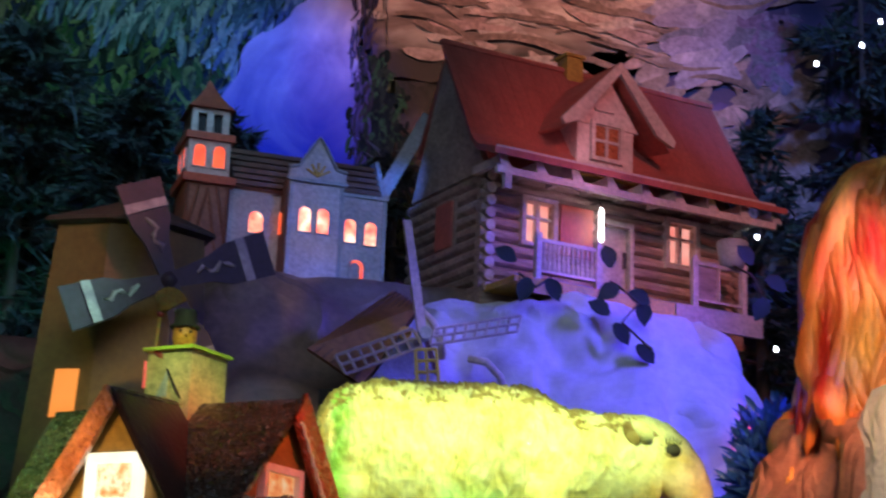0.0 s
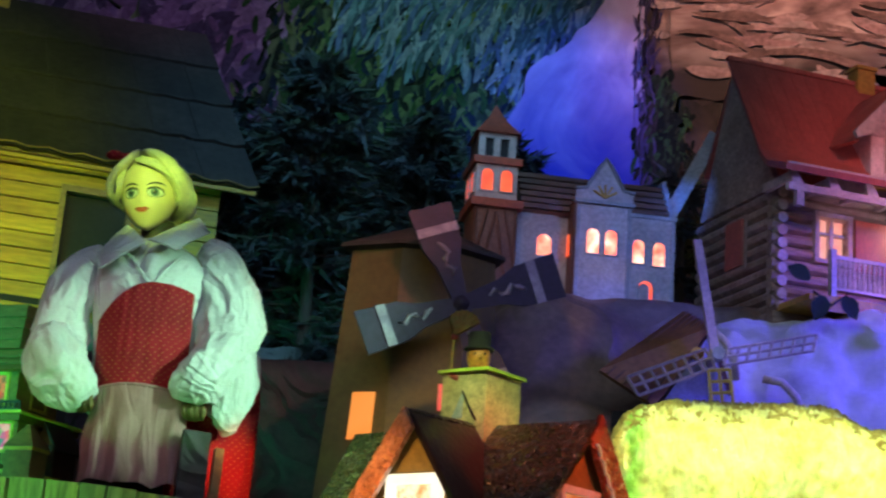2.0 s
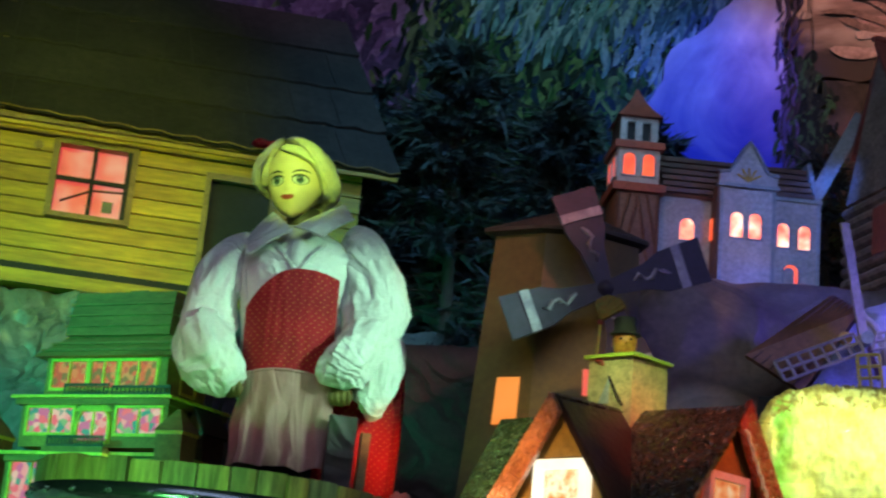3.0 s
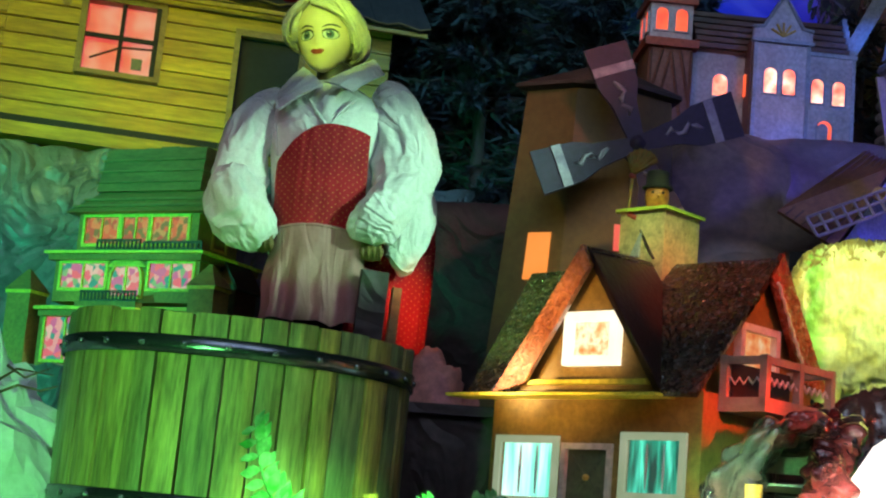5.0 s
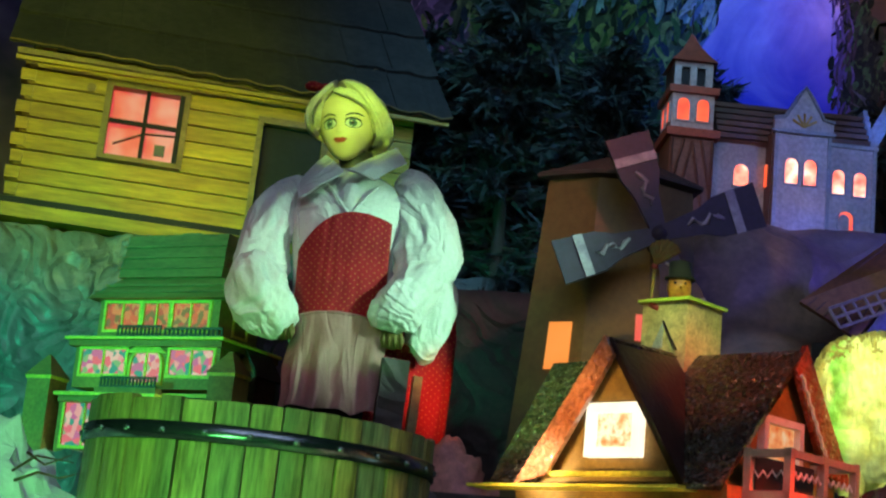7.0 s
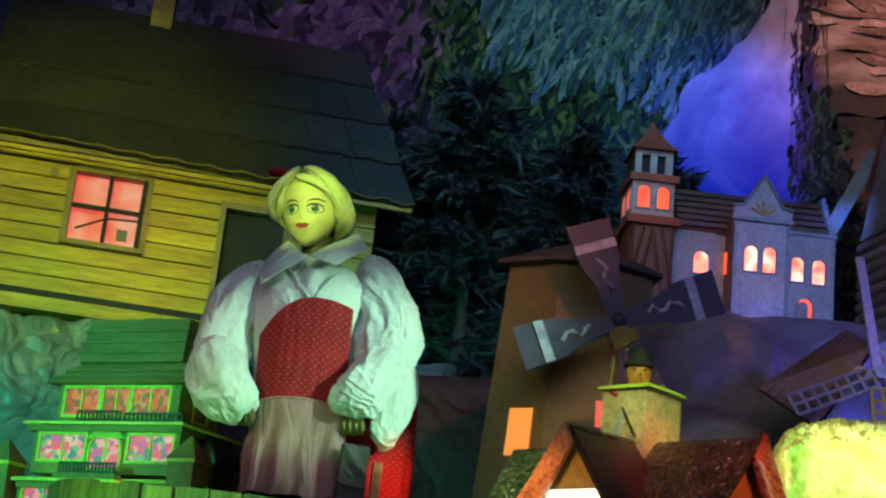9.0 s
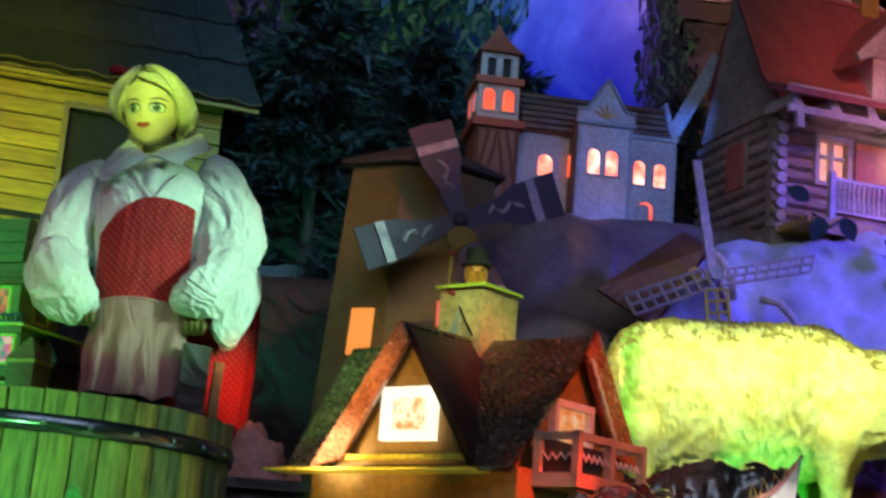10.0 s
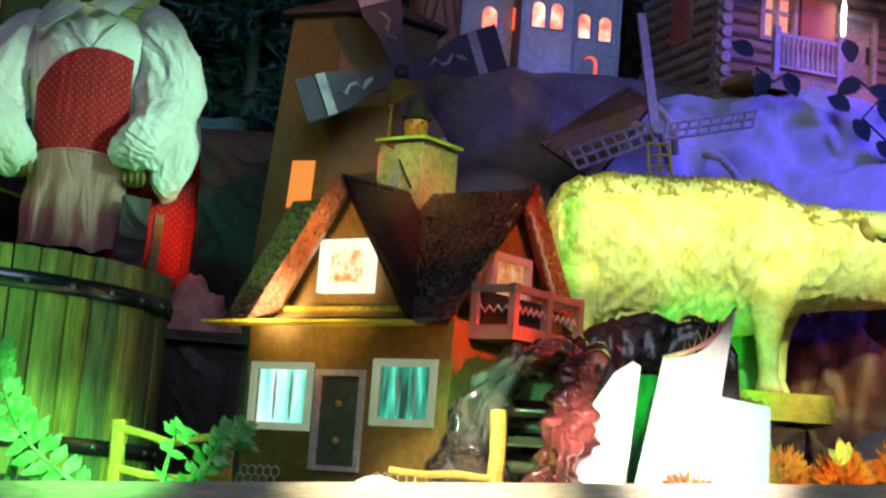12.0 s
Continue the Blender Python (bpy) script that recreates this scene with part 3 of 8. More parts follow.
cottage = thing("cottage", pose(-0.36, 2.98, 1.288, 0, 0, -35), "ochre toy cottage with embossed dark roof and lit windows", "toy house")
W_, D_, EAVE, RIDGE = 0.425, 0.36, 0.275, 0.522
holes = [(0.027, 0.137, 0.10, 0.19), (0.287, 0.39, 0.113, 0.197), (0.165, 0.25, 0.03, 0.18)]
part("front_wall", wall(0, W_, -0.02, EAVE, 0, 0.012, holes), ochre, cottage)
part("side_wall", bx(W_ - 0.012, W_, 0.012, D_, -0.02, EAVE), ochre, cottage)
part("side_wall", bx(0, 0.012, 0.012, D_, -0.02, EAVE), ochre, cottage)
part("back_wall", bx(0.012, W_ - 0.012, D_ - 0.012, D_, -0.02, EAVE), ochre, cottage)
house_window(cottage, 0.014, 0.149, 0.088, 0.201, 0, curtain_a, glow_mint)
house_window(cottage, 0.275, 0.401, 0.102, 0.209, 0, curtain_b, glow_mint)
for x0, x1, z0, z1, k in ((0.027, 0.137, 0.1, 0.19, curtain_a), (0.287, 0.39, 0.113, 0.197, curtain_b)):
    def folds(u, v, x0=x0, x1=x1, z0=z0, z1=z1):
        return (x0 + u * (x1 - x0), 0.004 + 0.002 * math.sin(u * 40), z0 + v * (z1 - z0))
    part("curtain", sheet(40, 2, folds), k, cottage, "lit curtain in folds", True)
    for u in (0.36, 0.68):
        x = x0 + u * (x1 - x0)
        part("tie", tube([(x, 0.0, z1 - 0.006), (x + 0.001, -0.001, (z0 + z1) / 2), (x, 0.0, z0 + 0.006)], [0.0012, 0.0026, 0.0012], 6), white_paint, cottage, "string of pale beads")
door = part("door", bx(0.165, 0.25, 0.002, 0.009, 0.03, 0.18), door_green, cottage, "dark panelled door with diagonal folds")
part("door_frame", ring_of(rect(0.166, 0.249, 0.034, 0.18), rect(0.156, 0.259, 0.026, 0.19), -0.006, 0.004), trim_pale, door, "pale gilt frame")
for flip in (0, 1):
    c = (0.2075, 0.135 if not flip else 0.075)
    for q in ((0.17, 0.176), (0.245, 0.176), (0.17, 0.105), (0.245, 0.105)) if not flip else ((0.17, 0.1), (0.245, 0.1), (0.17, 0.038), (0.245, 0.038)):
        part("groove", tube([(c[0], 0.001, c[1]), (q[0], 0.001, q[1])], 0.0013, 5), door_green, door)
    part("knob", tube([(c[0], 0.003, c[1]), (c[0], -0.004, c[1]), (c[0], -0.007, c[1])], [0.005, 0.0055, 0.002], 10), fence_wood, door, "round pale knob", True)
part("eave_board", bx(-0.065, 0.372, -0.055, 0.0, 0.262, 0.267), villa_trim, cottage, "thin board under the gable", bev=0.001)
part("beam", bx(0.062, 0.345, -0.043, -0.03, 0.281, 0.289), villa_trim, cottage, "narrow beam under the gable window", bev=0.002)
# front gable wall with its window
gable = bmesh.new()
prism([(0.06, EAVE), (0.362, EAVE), (0.210, 0.496)], -0.012, 0.0, gable)
part("gable_wall", gable, ochre, cottage)
house_window(cottage, 0.162, 0.272, 0.314, 0.402, -0.022, lace, glow_white, edge=0.016)


def slope(points, t=0.012):
    """A roof plane of four or three places, thickened, with a hammered face."""
    bm = bmesh.new()
    p = [Vector(q) for q in points]
    nrm = (p[1] - p[0]).cross(p[2] - p[0]).normalized()
    if nrm.z < 0:
        nrm = -nrm
    lo, hi = [bm.verts.new(q - nrm * t) for q in p], [bm.verts.new(q) for q in p]
    bm.faces.new(hi)
    bm.faces.new(lo[::-1])
    for i in range(len(p)):
        j = (i + 1) % len(p)
        bm.faces.new((lo[i], lo[j], hi[j], hi[i]))
    return bm


def hammered(points, mat, parent, name="roof_slope", label="", amount=0.015, size=0.012, n=100):
    """A roof plane of four places with embossed relief in its mesh."""
    a, b, c, d = (Vector(p) for p in points)
    nrm = (b - a).cross(d - a).normalized()
    if nrm.z < 0:
        nrm = -nrm

    def f(u, v):
        p = (a.lerp(b, u)).lerp(d.lerp(c, u), v)
        k = 0 if min(u, v, 1 - u, 1 - v) < 1e-6 else amount * 2 * rough(p.x, p.y, p.z, size, 2)
        return p + nrm * k
    bm = sheet(n, n, f)
    under = [p - nrm * 0.01 for p in (a, b, c, d)]
    v = [bm.verts.new(p) for p in under]
    w = [bm.verts.new(p) for p in (a, b, c, d)]
    bm.faces.new(v)
    for i in range(4):
        bm.faces.new((v[i], v[(i + 1) % 4], w[(i + 1) % 4], w[i]))
    return part(name, bm, mat, parent, label, True)


red_board = embossed("red_board", (0.55, 0.10, 0.04), (0.38, 0.05, 0.025), 120, 0.011, 0.25, coat=0.6)
lit_cord = surface("glitter_cord", (0.85, 0.80, 0.78), (0.7, 0.6, 0.58), 60, 0.25, 0.3, 200, coat=0.6)
XR, YR = 0.180, 0.21
low = 0.270
main_l, main_r = -0.055, W_ - 0.005
# main roof: front and rear slopes; front gable: two slopes that run back to the ridge
hammered([(-0.030, -0.035, 0.272), (0.06, -0.035, 0.272), (XR, YR, RIDGE), (-0.115, YR, RIDGE)], shingle_dark, cottage, label="embossed dark roof", amount=0.0045, size=0.009, n=150)
hammered([(0.372, -0.038, low), (main_r + 0.006, -0.022, low), (main_r, YR, RIDGE), (XR, YR, RIDGE)], shingle_dark, cottage, label="embossed dark roof", amount=0.004, size=0.011, n=120)
hammered([(main_l, D_ + 0.01, 0.325), (main_r, D_ + 0.01, 0.325), (main_r, YR, RIDGE), (main_l, YR, RIDGE)], shingle_dark, cottage, label="embossed dark roof", n=24)
hammered([(0.372, -0.04, low), (0.212, -0.04, 0.508), (XR, YR, RIDGE), (XR + 0.004, YR, RIDGE - 0.004)], smooth_roof, cottage, label="smooth dark red roof", amount=0.001)
hammered([(0.052, -0.04, 0.268), (0.212, -0.04, 0.506), (XR, YR, RIDGE), (XR - 0.004, YR, RIDGE - 0.004)], shingle_dark, cottage, label="embossed dark roof")
# wide embossed verge boards
hammered([(0.043, -0.058, 0.266), (0.108, -0.058, 0.280), (0.232, -0.058, 0.474), (0.213, -0.058, 0.507)], shingle_light, cottage, "verge_board", "embossed pale verge board", 0.003, 0.009, 140)
hammered([(main_r + 0.004, 0.285, 0.325), (main_r + 0.004, 0.372, 0.312), (main_r + 0.004, 0.212, 0.530), (main_r + 0.004, 0.182, 0.484)], red_board, cottage, "verge_board", "wide red embossed verge board", 0.002, 0.007, 60)
zig = [(main_r + 0.012, 0.184 + 0.0075 * k, 0.478 - 0.0108 * k + (0.0035 if k % 2 else -0.0035)) for k in range(13)]
part("glitter_cord", tube(zig, 0.0028, 6), lit_cord, cottage, "white twisted cord along the verge")
# right-hand gable wall, its window and balcony
part("gable_wall", prism([(0.0, EAVE), (D_, EAVE), (D_, 0.318), (YR, 0.508)], W_ - 0.04, W_ - 0.028, axis="x"), ochre, cottage)
turn = pose(W_ - 0.028, 0, 0, 0, 0, 90)
house_window(cottage, 0.118, 0.235, 0.30, 0.402, -0.008, lace_dim, edge=0.012, m=turn)
rail_tan = surface("rail_tan", (0.46, 0.36, 0.28), (0.36, 0.27, 0.20), 20, 0.4, 0.15, 100, dirt=0.2)
balcony = part("balcony", bx(W_, W_ + 0.085, 0.04, 0.245, 0.248, 0.258), rail_tan, cottage, "pale railed balcony", bev=0.002)
for z0, z1 in ((0.258, 0.27), (0.322, 0.334)):
    part("rail", bx(W_, W_ + 0.085, 0.04, 0.05, z0, z1), rail_tan, balcony)
    part("rail", bx(W_ + 0.075, W_ + 0.085, 0.0505, 0.2345, z0, z1), rail_tan, balcony)
    part("rail", bx(W_, W_ + 0.085, 0.235, 0.245, z0, z1), rail_tan, balcony)
for x, y in ((W_ + 0.001, 0.04), (W_ + 0.073, 0.04), (W_ + 0.073, 0.137), (W_ + 0.073, 0.233)):
    part("post", bx(x, x + 0.0125, y, y + 0.0125, 0.256, 0.336), rail_tan, balcony, bev=0.001)
# added black sheet: shade behind the rails, no board of the balcony
part("backing", bx(W_ + 0.004, W_ + 0.008, 0.051, 0.234, 0.2585, 0.328), black_felt, balcony, "black sheet in place of the shade behind the rails")
part("scroll", tube([(W_ + 0.08, 0.055 + 0.008 * k, 0.295 + (0.006 if k % 2 else -0.004)) for k in range(23)], 0.0022, 6), lit_cord, balcony, "pale glittering scalloped cord")
part("scroll", tube([(W_ + 0.01 + 0.008 * k, 0.045, 0.295 + (0.006 if k % 2 else -0.004)) for k in range(9)], 0.0022, 6), lit_cord, balcony, "pale glittering scalloped cord")
# chimney
lime_paint = surface("lime_paint", (0.66, 0.82, 0.12), (0.56, 0.72, 0.10), 20, 0.4, 0.1, 90, dirt=0.1)
stack_paint = surface("stack_paint", (0.62, 0.50, 0.28), (0.46, 0.36, 0.18), 9, 0.5, 0.2, 80, dirt=0.5)
stack = part("chimney", bx(0.113, 0.209, 0.17, 0.274, 0.40, 0.612), stack_paint, cottage, "ochre square chimney", bev=0.002)
part("cap", bx(0.106, 0.216, 0.163, 0.281, 0.612, 0.618), lime_paint, stack, "thin pale cap", bev=0.001)
notch = part("cut", prism([(0.140, 0.530), (0.160, 0.530), (0.161, 0.575)], 0.1655, 0.1695), castle_trim, stack, "grey pointed notch")
part("crack", tube([(0.160, 0.167, 0.578), (0.176, 0.167, 0.55), (0.192, 0.167, 0.525)], 0.0022, 5), shingle_dark, notch, "dark edge of the notch")
# stone footing with a netting pattern
part("footing", bx(-0.012, W_ + 0.012, -0.012, D_ + 0.01, -0.022, 0.004), foil_rock, cottage, "dark footing", bev=0.003)

for x0 in (0.02, 0.30):
    net = bmesh.new()
    for i in range(5):
        for j in range(2):
            cx, cz = x0 + 0.017 * (i + 0.5 * (j % 2)), 0.004 + 0.0145 * j
            tube([(cx + 0.0095 * math.sin(math.pi * k / 3), -0.0165, cz + 0.0095 * math.cos(math.pi * k / 3)) for k in range(7)], 0.0011, 4, net)
    part("netting", net, white_paint, cottage, "pale hexagonal wire netting")

# ---- the wooden tub ----
TUB = (-0.853, 3.12)
tub = thing("wooden_tub", pose(TUB[0], TUB[1], 1.27, 0, 1.2, 0), "large round wooden tub of weathered staves with iron hoops", "tub")
STAVES, RT, HT = 36, 0.314, 0.375
rng = random.Random(4)
stave_gold = surface("stave_gold", (0.58, 0.44, 0.12), (0.38, 0.30, 0.09), 6, 0.42, 0.4, 26, stretch=(3, 3, 0.3), dirt=0.8)
stave_teal = surface("stave_teal", (0.30, 0.34, 0.16), (0.18, 0.22, 0.11), 6, 0.38, 0.4, 26, stretch=(3, 3, 0.3), dirt=0.75)
stave_olive = surface("stave_olive", (0.44, 0.36, 0.12), (0.26, 0.23, 0.08), 6, 0.42, 0.4, 26, stretch=(3, 3, 0.3), dirt=0.8)
WOODS = [stave_wood, stave_gold, stave_teal, stave_olive, stave_olive]
edges_at, total = [], 0.0
for i in range(STAVES):
    edges_at.append(total)
    total += rng.uniform(0.75, 1.3)
edges_at = [2 * math.pi * e / total for e in edges_at] + [2 * math.pi]
for a, b in zip(edges_at, edges_at[1:]):
    g, top, out = 0.007, HT + rng.uniform(-0.004, 0.004), rng.uniform(-0.002, 0.003)
    bm = bmesh.new()
    prof = []
    for k in range(4):
        t = a + g + (b - a - 2 * g) * k / 3
        prof.append((math.cos(t) * (RT + out - (0.002 if k in (0, 3) else 0)), math.sin(t) * (RT + out - (0.002 if k in (0, 3) else 0))))
    inner = [(p[0] * 0.935, p[1] * 0.935) for p in prof[::-1]]
    prism(prof + inner, 0, top, bm, axis="z")
    part("stave", bm, WOODS[rng.randrange(5)], tub)


def hoop(z0, z1, label):
    n = 64
    bm = bmesh.new()
    rows = [[(r * math.cos(2 * math.pi * k / n), r * math.sin(2 * math.pi * k / n), z) for k in range(n)] for r, z in ((RT + 0.001, z0), (RT + 0.006, z0 + 0.002), (RT + 0.006, z1 - 0.002), (RT + 0.001, z1))]
    loft(rows, bm, caps=False)
    ob = part("hoop", bm, iron, tub, label, True)
    for k in range(26):
        t = 2 * math.pi * (k + 0.3) / 26
        d = Vector((math.cos(t), math.sin(t), 0))
        c = d * (RT + 0.006) + Vector((0, 0, (z0 + z1) / 2))
        part("rivet", tube([c, c + d * 0.003, c + d * 0.0045], [0.006, 0.0052, 0.0015], 8), rivet_steel, ob, smooth=True)


hoop(0.302, 0.334, "riveted dark iron hoop")
hoop(0.045, 0.073, "riveted dark iron hoop")
part("bottom", tube([(0, 0, 0.02), (0, 0, 0.04)], RT * 0.93, 40), stave_wood, tub)

# ---- the doll ----
polka = surface("polka_red", (0.38, 0.004, 0.014), (0.26, 0.003, 0.010), 10, 0.9, 0.2, 160, dirt=0.1)
n_, l_ = polka.node_tree.nodes, polka.node_tree.links.new
dots, rampd, mixd = n_.new("ShaderNodeTexVoronoi"), n_.new("ShaderNodeMapRange"), n_.new("ShaderNodeMix")
dots.voronoi_dimensions = "2D"
dots.inputs["Scale"].default_value, dots.inputs["Randomness"].default_value = 92, 0.0
twist = n_.new("ShaderNodeMapping")
twist.inputs["Rotation"].default_value = (radians(90), 0, radians(0))
spin = n_.new("ShaderNodeMapping")
spin.inputs["Rotation"].default_value = (0, 0, radians(45))
rampd.inputs["From Min"].default_value, rampd.inputs["From Max"].default_value = 0.13, 0.08
coords = [k for k in n_ if k.type == "TEX_COORD"][0]
l_(coords.outputs["Object"], twist.inputs["Vector"])
l_(twist.outputs[0], spin.inputs["Vector"])
l_(spin.outputs[0], dots.inputs["Vector"])
l_(dots.outputs["Distance"], rampd.inputs["Value"])
mixd.data_type = "RGBA"
old = n_["Principled BSDF"].inputs["Base Color"].links[0].from_socket
l_(old, mixd.inputs["A"])
mixd.inputs["B"].default_value = (0.62, 0.22, 0.06, 1)
l_(rampd.outputs["Result"], mixd.inputs["Factor"])
l_(mixd.outputs["Result"], n_["Principled BSDF"].inputs["Base Color"])


def blob(bm, c, r, mi, amount=0.0, size=0.05, n=18, tilt=None, fold=0.0):
    """An ellipsoid with soft folds."""
    rings = []
    c = Vector(c)
    for i in range(n + 1):
        a = math.pi * (0.004 + 0.992 * i / n)
        ring = []
        for k in range(n + 6):
            b = 2 * math.pi * k / (n + 6)
            d = Vector((math.sin(a) * math.cos(b), math.sin(a) * math.sin(b), math.cos(a)))
            p = Vector((d.x * r[0], d.y * r[1], d.z * r[2]))
            if amount:
                p *= 1 + amount * (rough(c.x + p.x, c.y + p.y, c.z + p.z, size) - 0.2)
            if fold:
                p *= 1 + fold * math.sin(7 * b + 4 * a)
            ring.append(c + (tilt @ p if tilt else p))
        rings.append(ring)
    loft(rings, bm, mi)


def doll_body():
    """The doll in one mesh: 0 blouse, 1 polka dress, 2 apron, 3 skin, 4 hair, 5 paint, 6 lips, 7 dark stand."""
    bm = bmesh.new()
    # stand and underskirt, down to the stage
    loft([ellipse((0.0, 0.03, z), rx, ry, 28) for z, rx, ry in ((0.335, 0.10, 0.07), (0.50, 0.10, 0.07), (0.55, 0.09, 0.07))], bm, 7)
    # polka skirt, seen at the side and behind
    def pleat(a):
        return 1 + 0.05 * math.sin(11 * a) + 0.02 * math.sin(23 * a)
    loft([ellipse((0.045 + dx, 0.085, z), rx, ry, 60, wob=pleat) for z, rx, ry, dx in ((0.34, 0.150, 0.09, 0.035), (0.45, 0.155, 0.10, 0.035), (0.56, 0.160, 0.10, 0.035), (0.66, 0.165, 0.10, 0.03), (0.76, 0.155, 0.085, 0.03), (0.84, 0.10, 0.06, 0.0))], bm, 1)
    # trunk in white cotton
    trunk = ((0.60, 0.100, 0.075), (0.66, 0.098, 0.074), (0.72, 0.104, 0.078), (0.80, 0.114, 0.082), (0.86, 0.120, 0.080), (0.91, 0.116, 0.070), (0.95, 0.088, 0.055), (0.975, 0.045, 0.04))
    tz = [q[0] for q in trunk]
    loft([ellipse((0, 0.0, z), rx, ry, 48) for z, rx, ry in trunk], bm, 0)

    def chest(x, z, lift):
        """A place on the front of the trunk."""
        rx, ry = float(np.interp(z, tz, [q[1] for q in trunk])), float(np.interp(z, tz, [q[2] for q in trunk]))
        k = max(-0.97, min(0.97, x / rx))
        return Vector((x, -(ry + lift) * math.sqrt(1 - k * k) - 0.25 * lift, z))

    def brim(x):
        """The rounded upper edge of the red stays."""
        return 0.866 - (0.066 if x < 0.022 else 0.024) * abs((x - 0.022) / 0.105) ** 2.2

    def stays(u, v):
        x = -0.094 + 0.190 * u
        z = 0.630 + v * (brim(x) - 0.630)
        crease = 0.0015 * math.sin(18 * u + 3 * v) * (1 - v) + 0.004 * noise.noise(Vector((14 * u, 3 * v, 1.0)))
        return chest(x, z, 0.021 + crease)
    sheet(48, 24, stays, bm, 1)
    # two lapels above the stays, open in a V over the placket
    for s in (-1, 1):
        def lapel(u, v, s=s):
            low, high = 0.006 + s * 0.096 * u, 0.006 + s * (0.052 + 0.066 * u)
            x = low + (high - low) * v
            z0 = brim(low) - 0.006
            z = z0 + v * ((0.93 - 0.006 * u) - z0)
            return chest(x, z, 0.008 + 0.004 * math.sin(3 * u) + 0.0035 * noise.noise(Vector((9 * u, 5 * v, s))))
        sheet(16, 16, lapel, bm, 0)
        rim_ = [chest(0.006 + s * 0.052 * t, brim(0.006) - 0.006 + t * (0.93 - brim(0.006) + 0.006), 0.014) for t in (k / 8 for k in range(9))]
        tube(rim_, 0.0028, 6, bm, 0)
        seam = [chest(0.006 + s * (0.100 + 0.012 * math.sin(2.5 * t)), 0.80 + 0.125 * t, 0.010) for t in (k / 8 for k in range(9))]
        tube(seam, 0.004, 6, bm, 0)
    sheet(4, 10, lambda u, v: chest(0.004 + 0.026 * (u - 0.5), 0.852 + 0.082 * v, 0.009 + 0.003 * math.sin(3 * u)), bm, 0)
    # broad turned-down collar, one wing hanging lower
    def wing(a, b, c, d, seed):
        a, b, c, d = (Vector(q) for q in (a, b, c, d))

        def f(u, v):
            q = a.lerp(b, u).lerp(d.lerp(c, u), v)
            return q + Vector((0, -0.012 * math.sin(math.pi * u) - 0.010 * math.sin(math.pi * v) + 0.004 * noise.noise(Vector((7 * u, 5 * v, seed))), 0))
        sheet(14, 12, f, bm, 0)
        sheet(14, 12, lambda u, v: f(u, v) + Vector((0, 0.005, 0)), bm, 0)
        tube([f(k / 10, 0) for k in range(11)], 0.003, 6, bm, 0)
        tube([f(1, k / 8) for k in range(9)], 0.003, 6, bm, 0)
    wing((-0.012, -0.098, 0.950), (-0.100, -0.090, 0.888), (-0.112, -0.040, 0.935), (-0.060, -0.040, 1.000), 1.0)
    wing((-0.008, -0.098, 0.956), (0.052, -0.100, 0.940), (0.110, -0.040, 0.998), (0.086, -0.020, 1.034), 4.0)
    loft([ellipse((0.0, 0.014, z), r, r * 0.8, 28) for z, r in ((0.92, 0.090), (0.945, 0.076), (0.962, 0.066), (0.968, 0.060))], bm, 0, caps=False)
    # apron, a hanging sheet in folds
    def apron(u, v):
        t = 2 * u - 1
        fold = 0.015 * math.sin(10 * u + 1 + 0.8 * v) * (0.35 + 0.65 * v) + 0.008 * math.sin(25 * u + 2 * v) * (0.3 + v) + 0.016 * noise.noise(Vector((6 * u, 1.5 * v, 7)))
        hem = 0.010 * abs(math.sin(9 * u)) * smooth(0.8, 1, v)
        return (0.006 + t * (0.096 + 0.013 * v) + 0.004 * math.sin(9 * v), -0.114 - 0.012 * v + fold + 0.035 * t * t, 0.650 - 0.205 * v - 0.012 * t * t * (1 - v) + hem)
    sheet(80, 30, apron, bm, 2)
    sheet(80, 30, lambda u, v: tuple(Vector(apron(u, v)) + Vector((0, 0.006, 0))), bm, 2)
    tube([Vector(apron(k / 24, 0)) + Vector((0, 0.002, 0)) for k in range(25)], 0.004, 6, bm, 2)
    # full sleeves in two puffs each, with long soft folds and gathers
    def sleeve(path, radii, seed, flat=0.85, ends=(1, 1), depth=1.0):
        path = [Vector(q) for q in path]
        rows, n, m_, top = [], 96, 84, len(path) - 1
        def on(t):
            j = min(int(t), top - 1)
            a, b, c, d = path[max(j - 1, 0)], path[j], path[j + 1], path[min(j + 2, top)]
            f = t - j
            return 0.5 * (2 * b + (c - a) * f + (2 * a - 5 * b + 4 * c - d) * f * f + (3 * b - a - 3 * c + d) * f ** 3)
        for i in range(m_):
            v = i / (m_ - 1)
            t = v * top
            q0 = on(t)
            way = (on(min(t + 0.05, top)) - on(max(t - 0.05, 0))).normalized()
            side_ = way.cross(Vector((0, 1, 0.2))).normalized()
            up_ = side_.cross(way)
            r0 = float(np.interp(t, range(len(radii)), radii))
            ring = []
            for k in range(n):
                a = 2 * math.pi * k / n
                b1, b2, b3 = a + 1.6 * v, a - 1.1 * v, a + 0.5 * v
                big = noise.noise(Vector((1.5 * math.cos(b1), 1.5 * math.sin(b1), 1.5 * v + seed)))
                fold = 1 - 2.6 * abs(noise.noise(Vector((1.7 * math.cos(b2), 1.7 * math.sin(b2), 2.6 * v + seed + 7))))
                fine = 1 - 2.6 * abs(noise.noise(Vector((4.6 * math.cos(b3), 4.6 * math.sin(b3), 5.2 * v + seed + 3))))
                edge = ends[1] * smooth(0.80, 1, v) + ends[0] * smooth(0.20, 0, v)
                f = 1 + depth * (0.26 * big + 0.12 * fold + 0.045 * fine) + 0.05 * math.sin(17 * a + 2 * math.sin(3 * a)) * edge
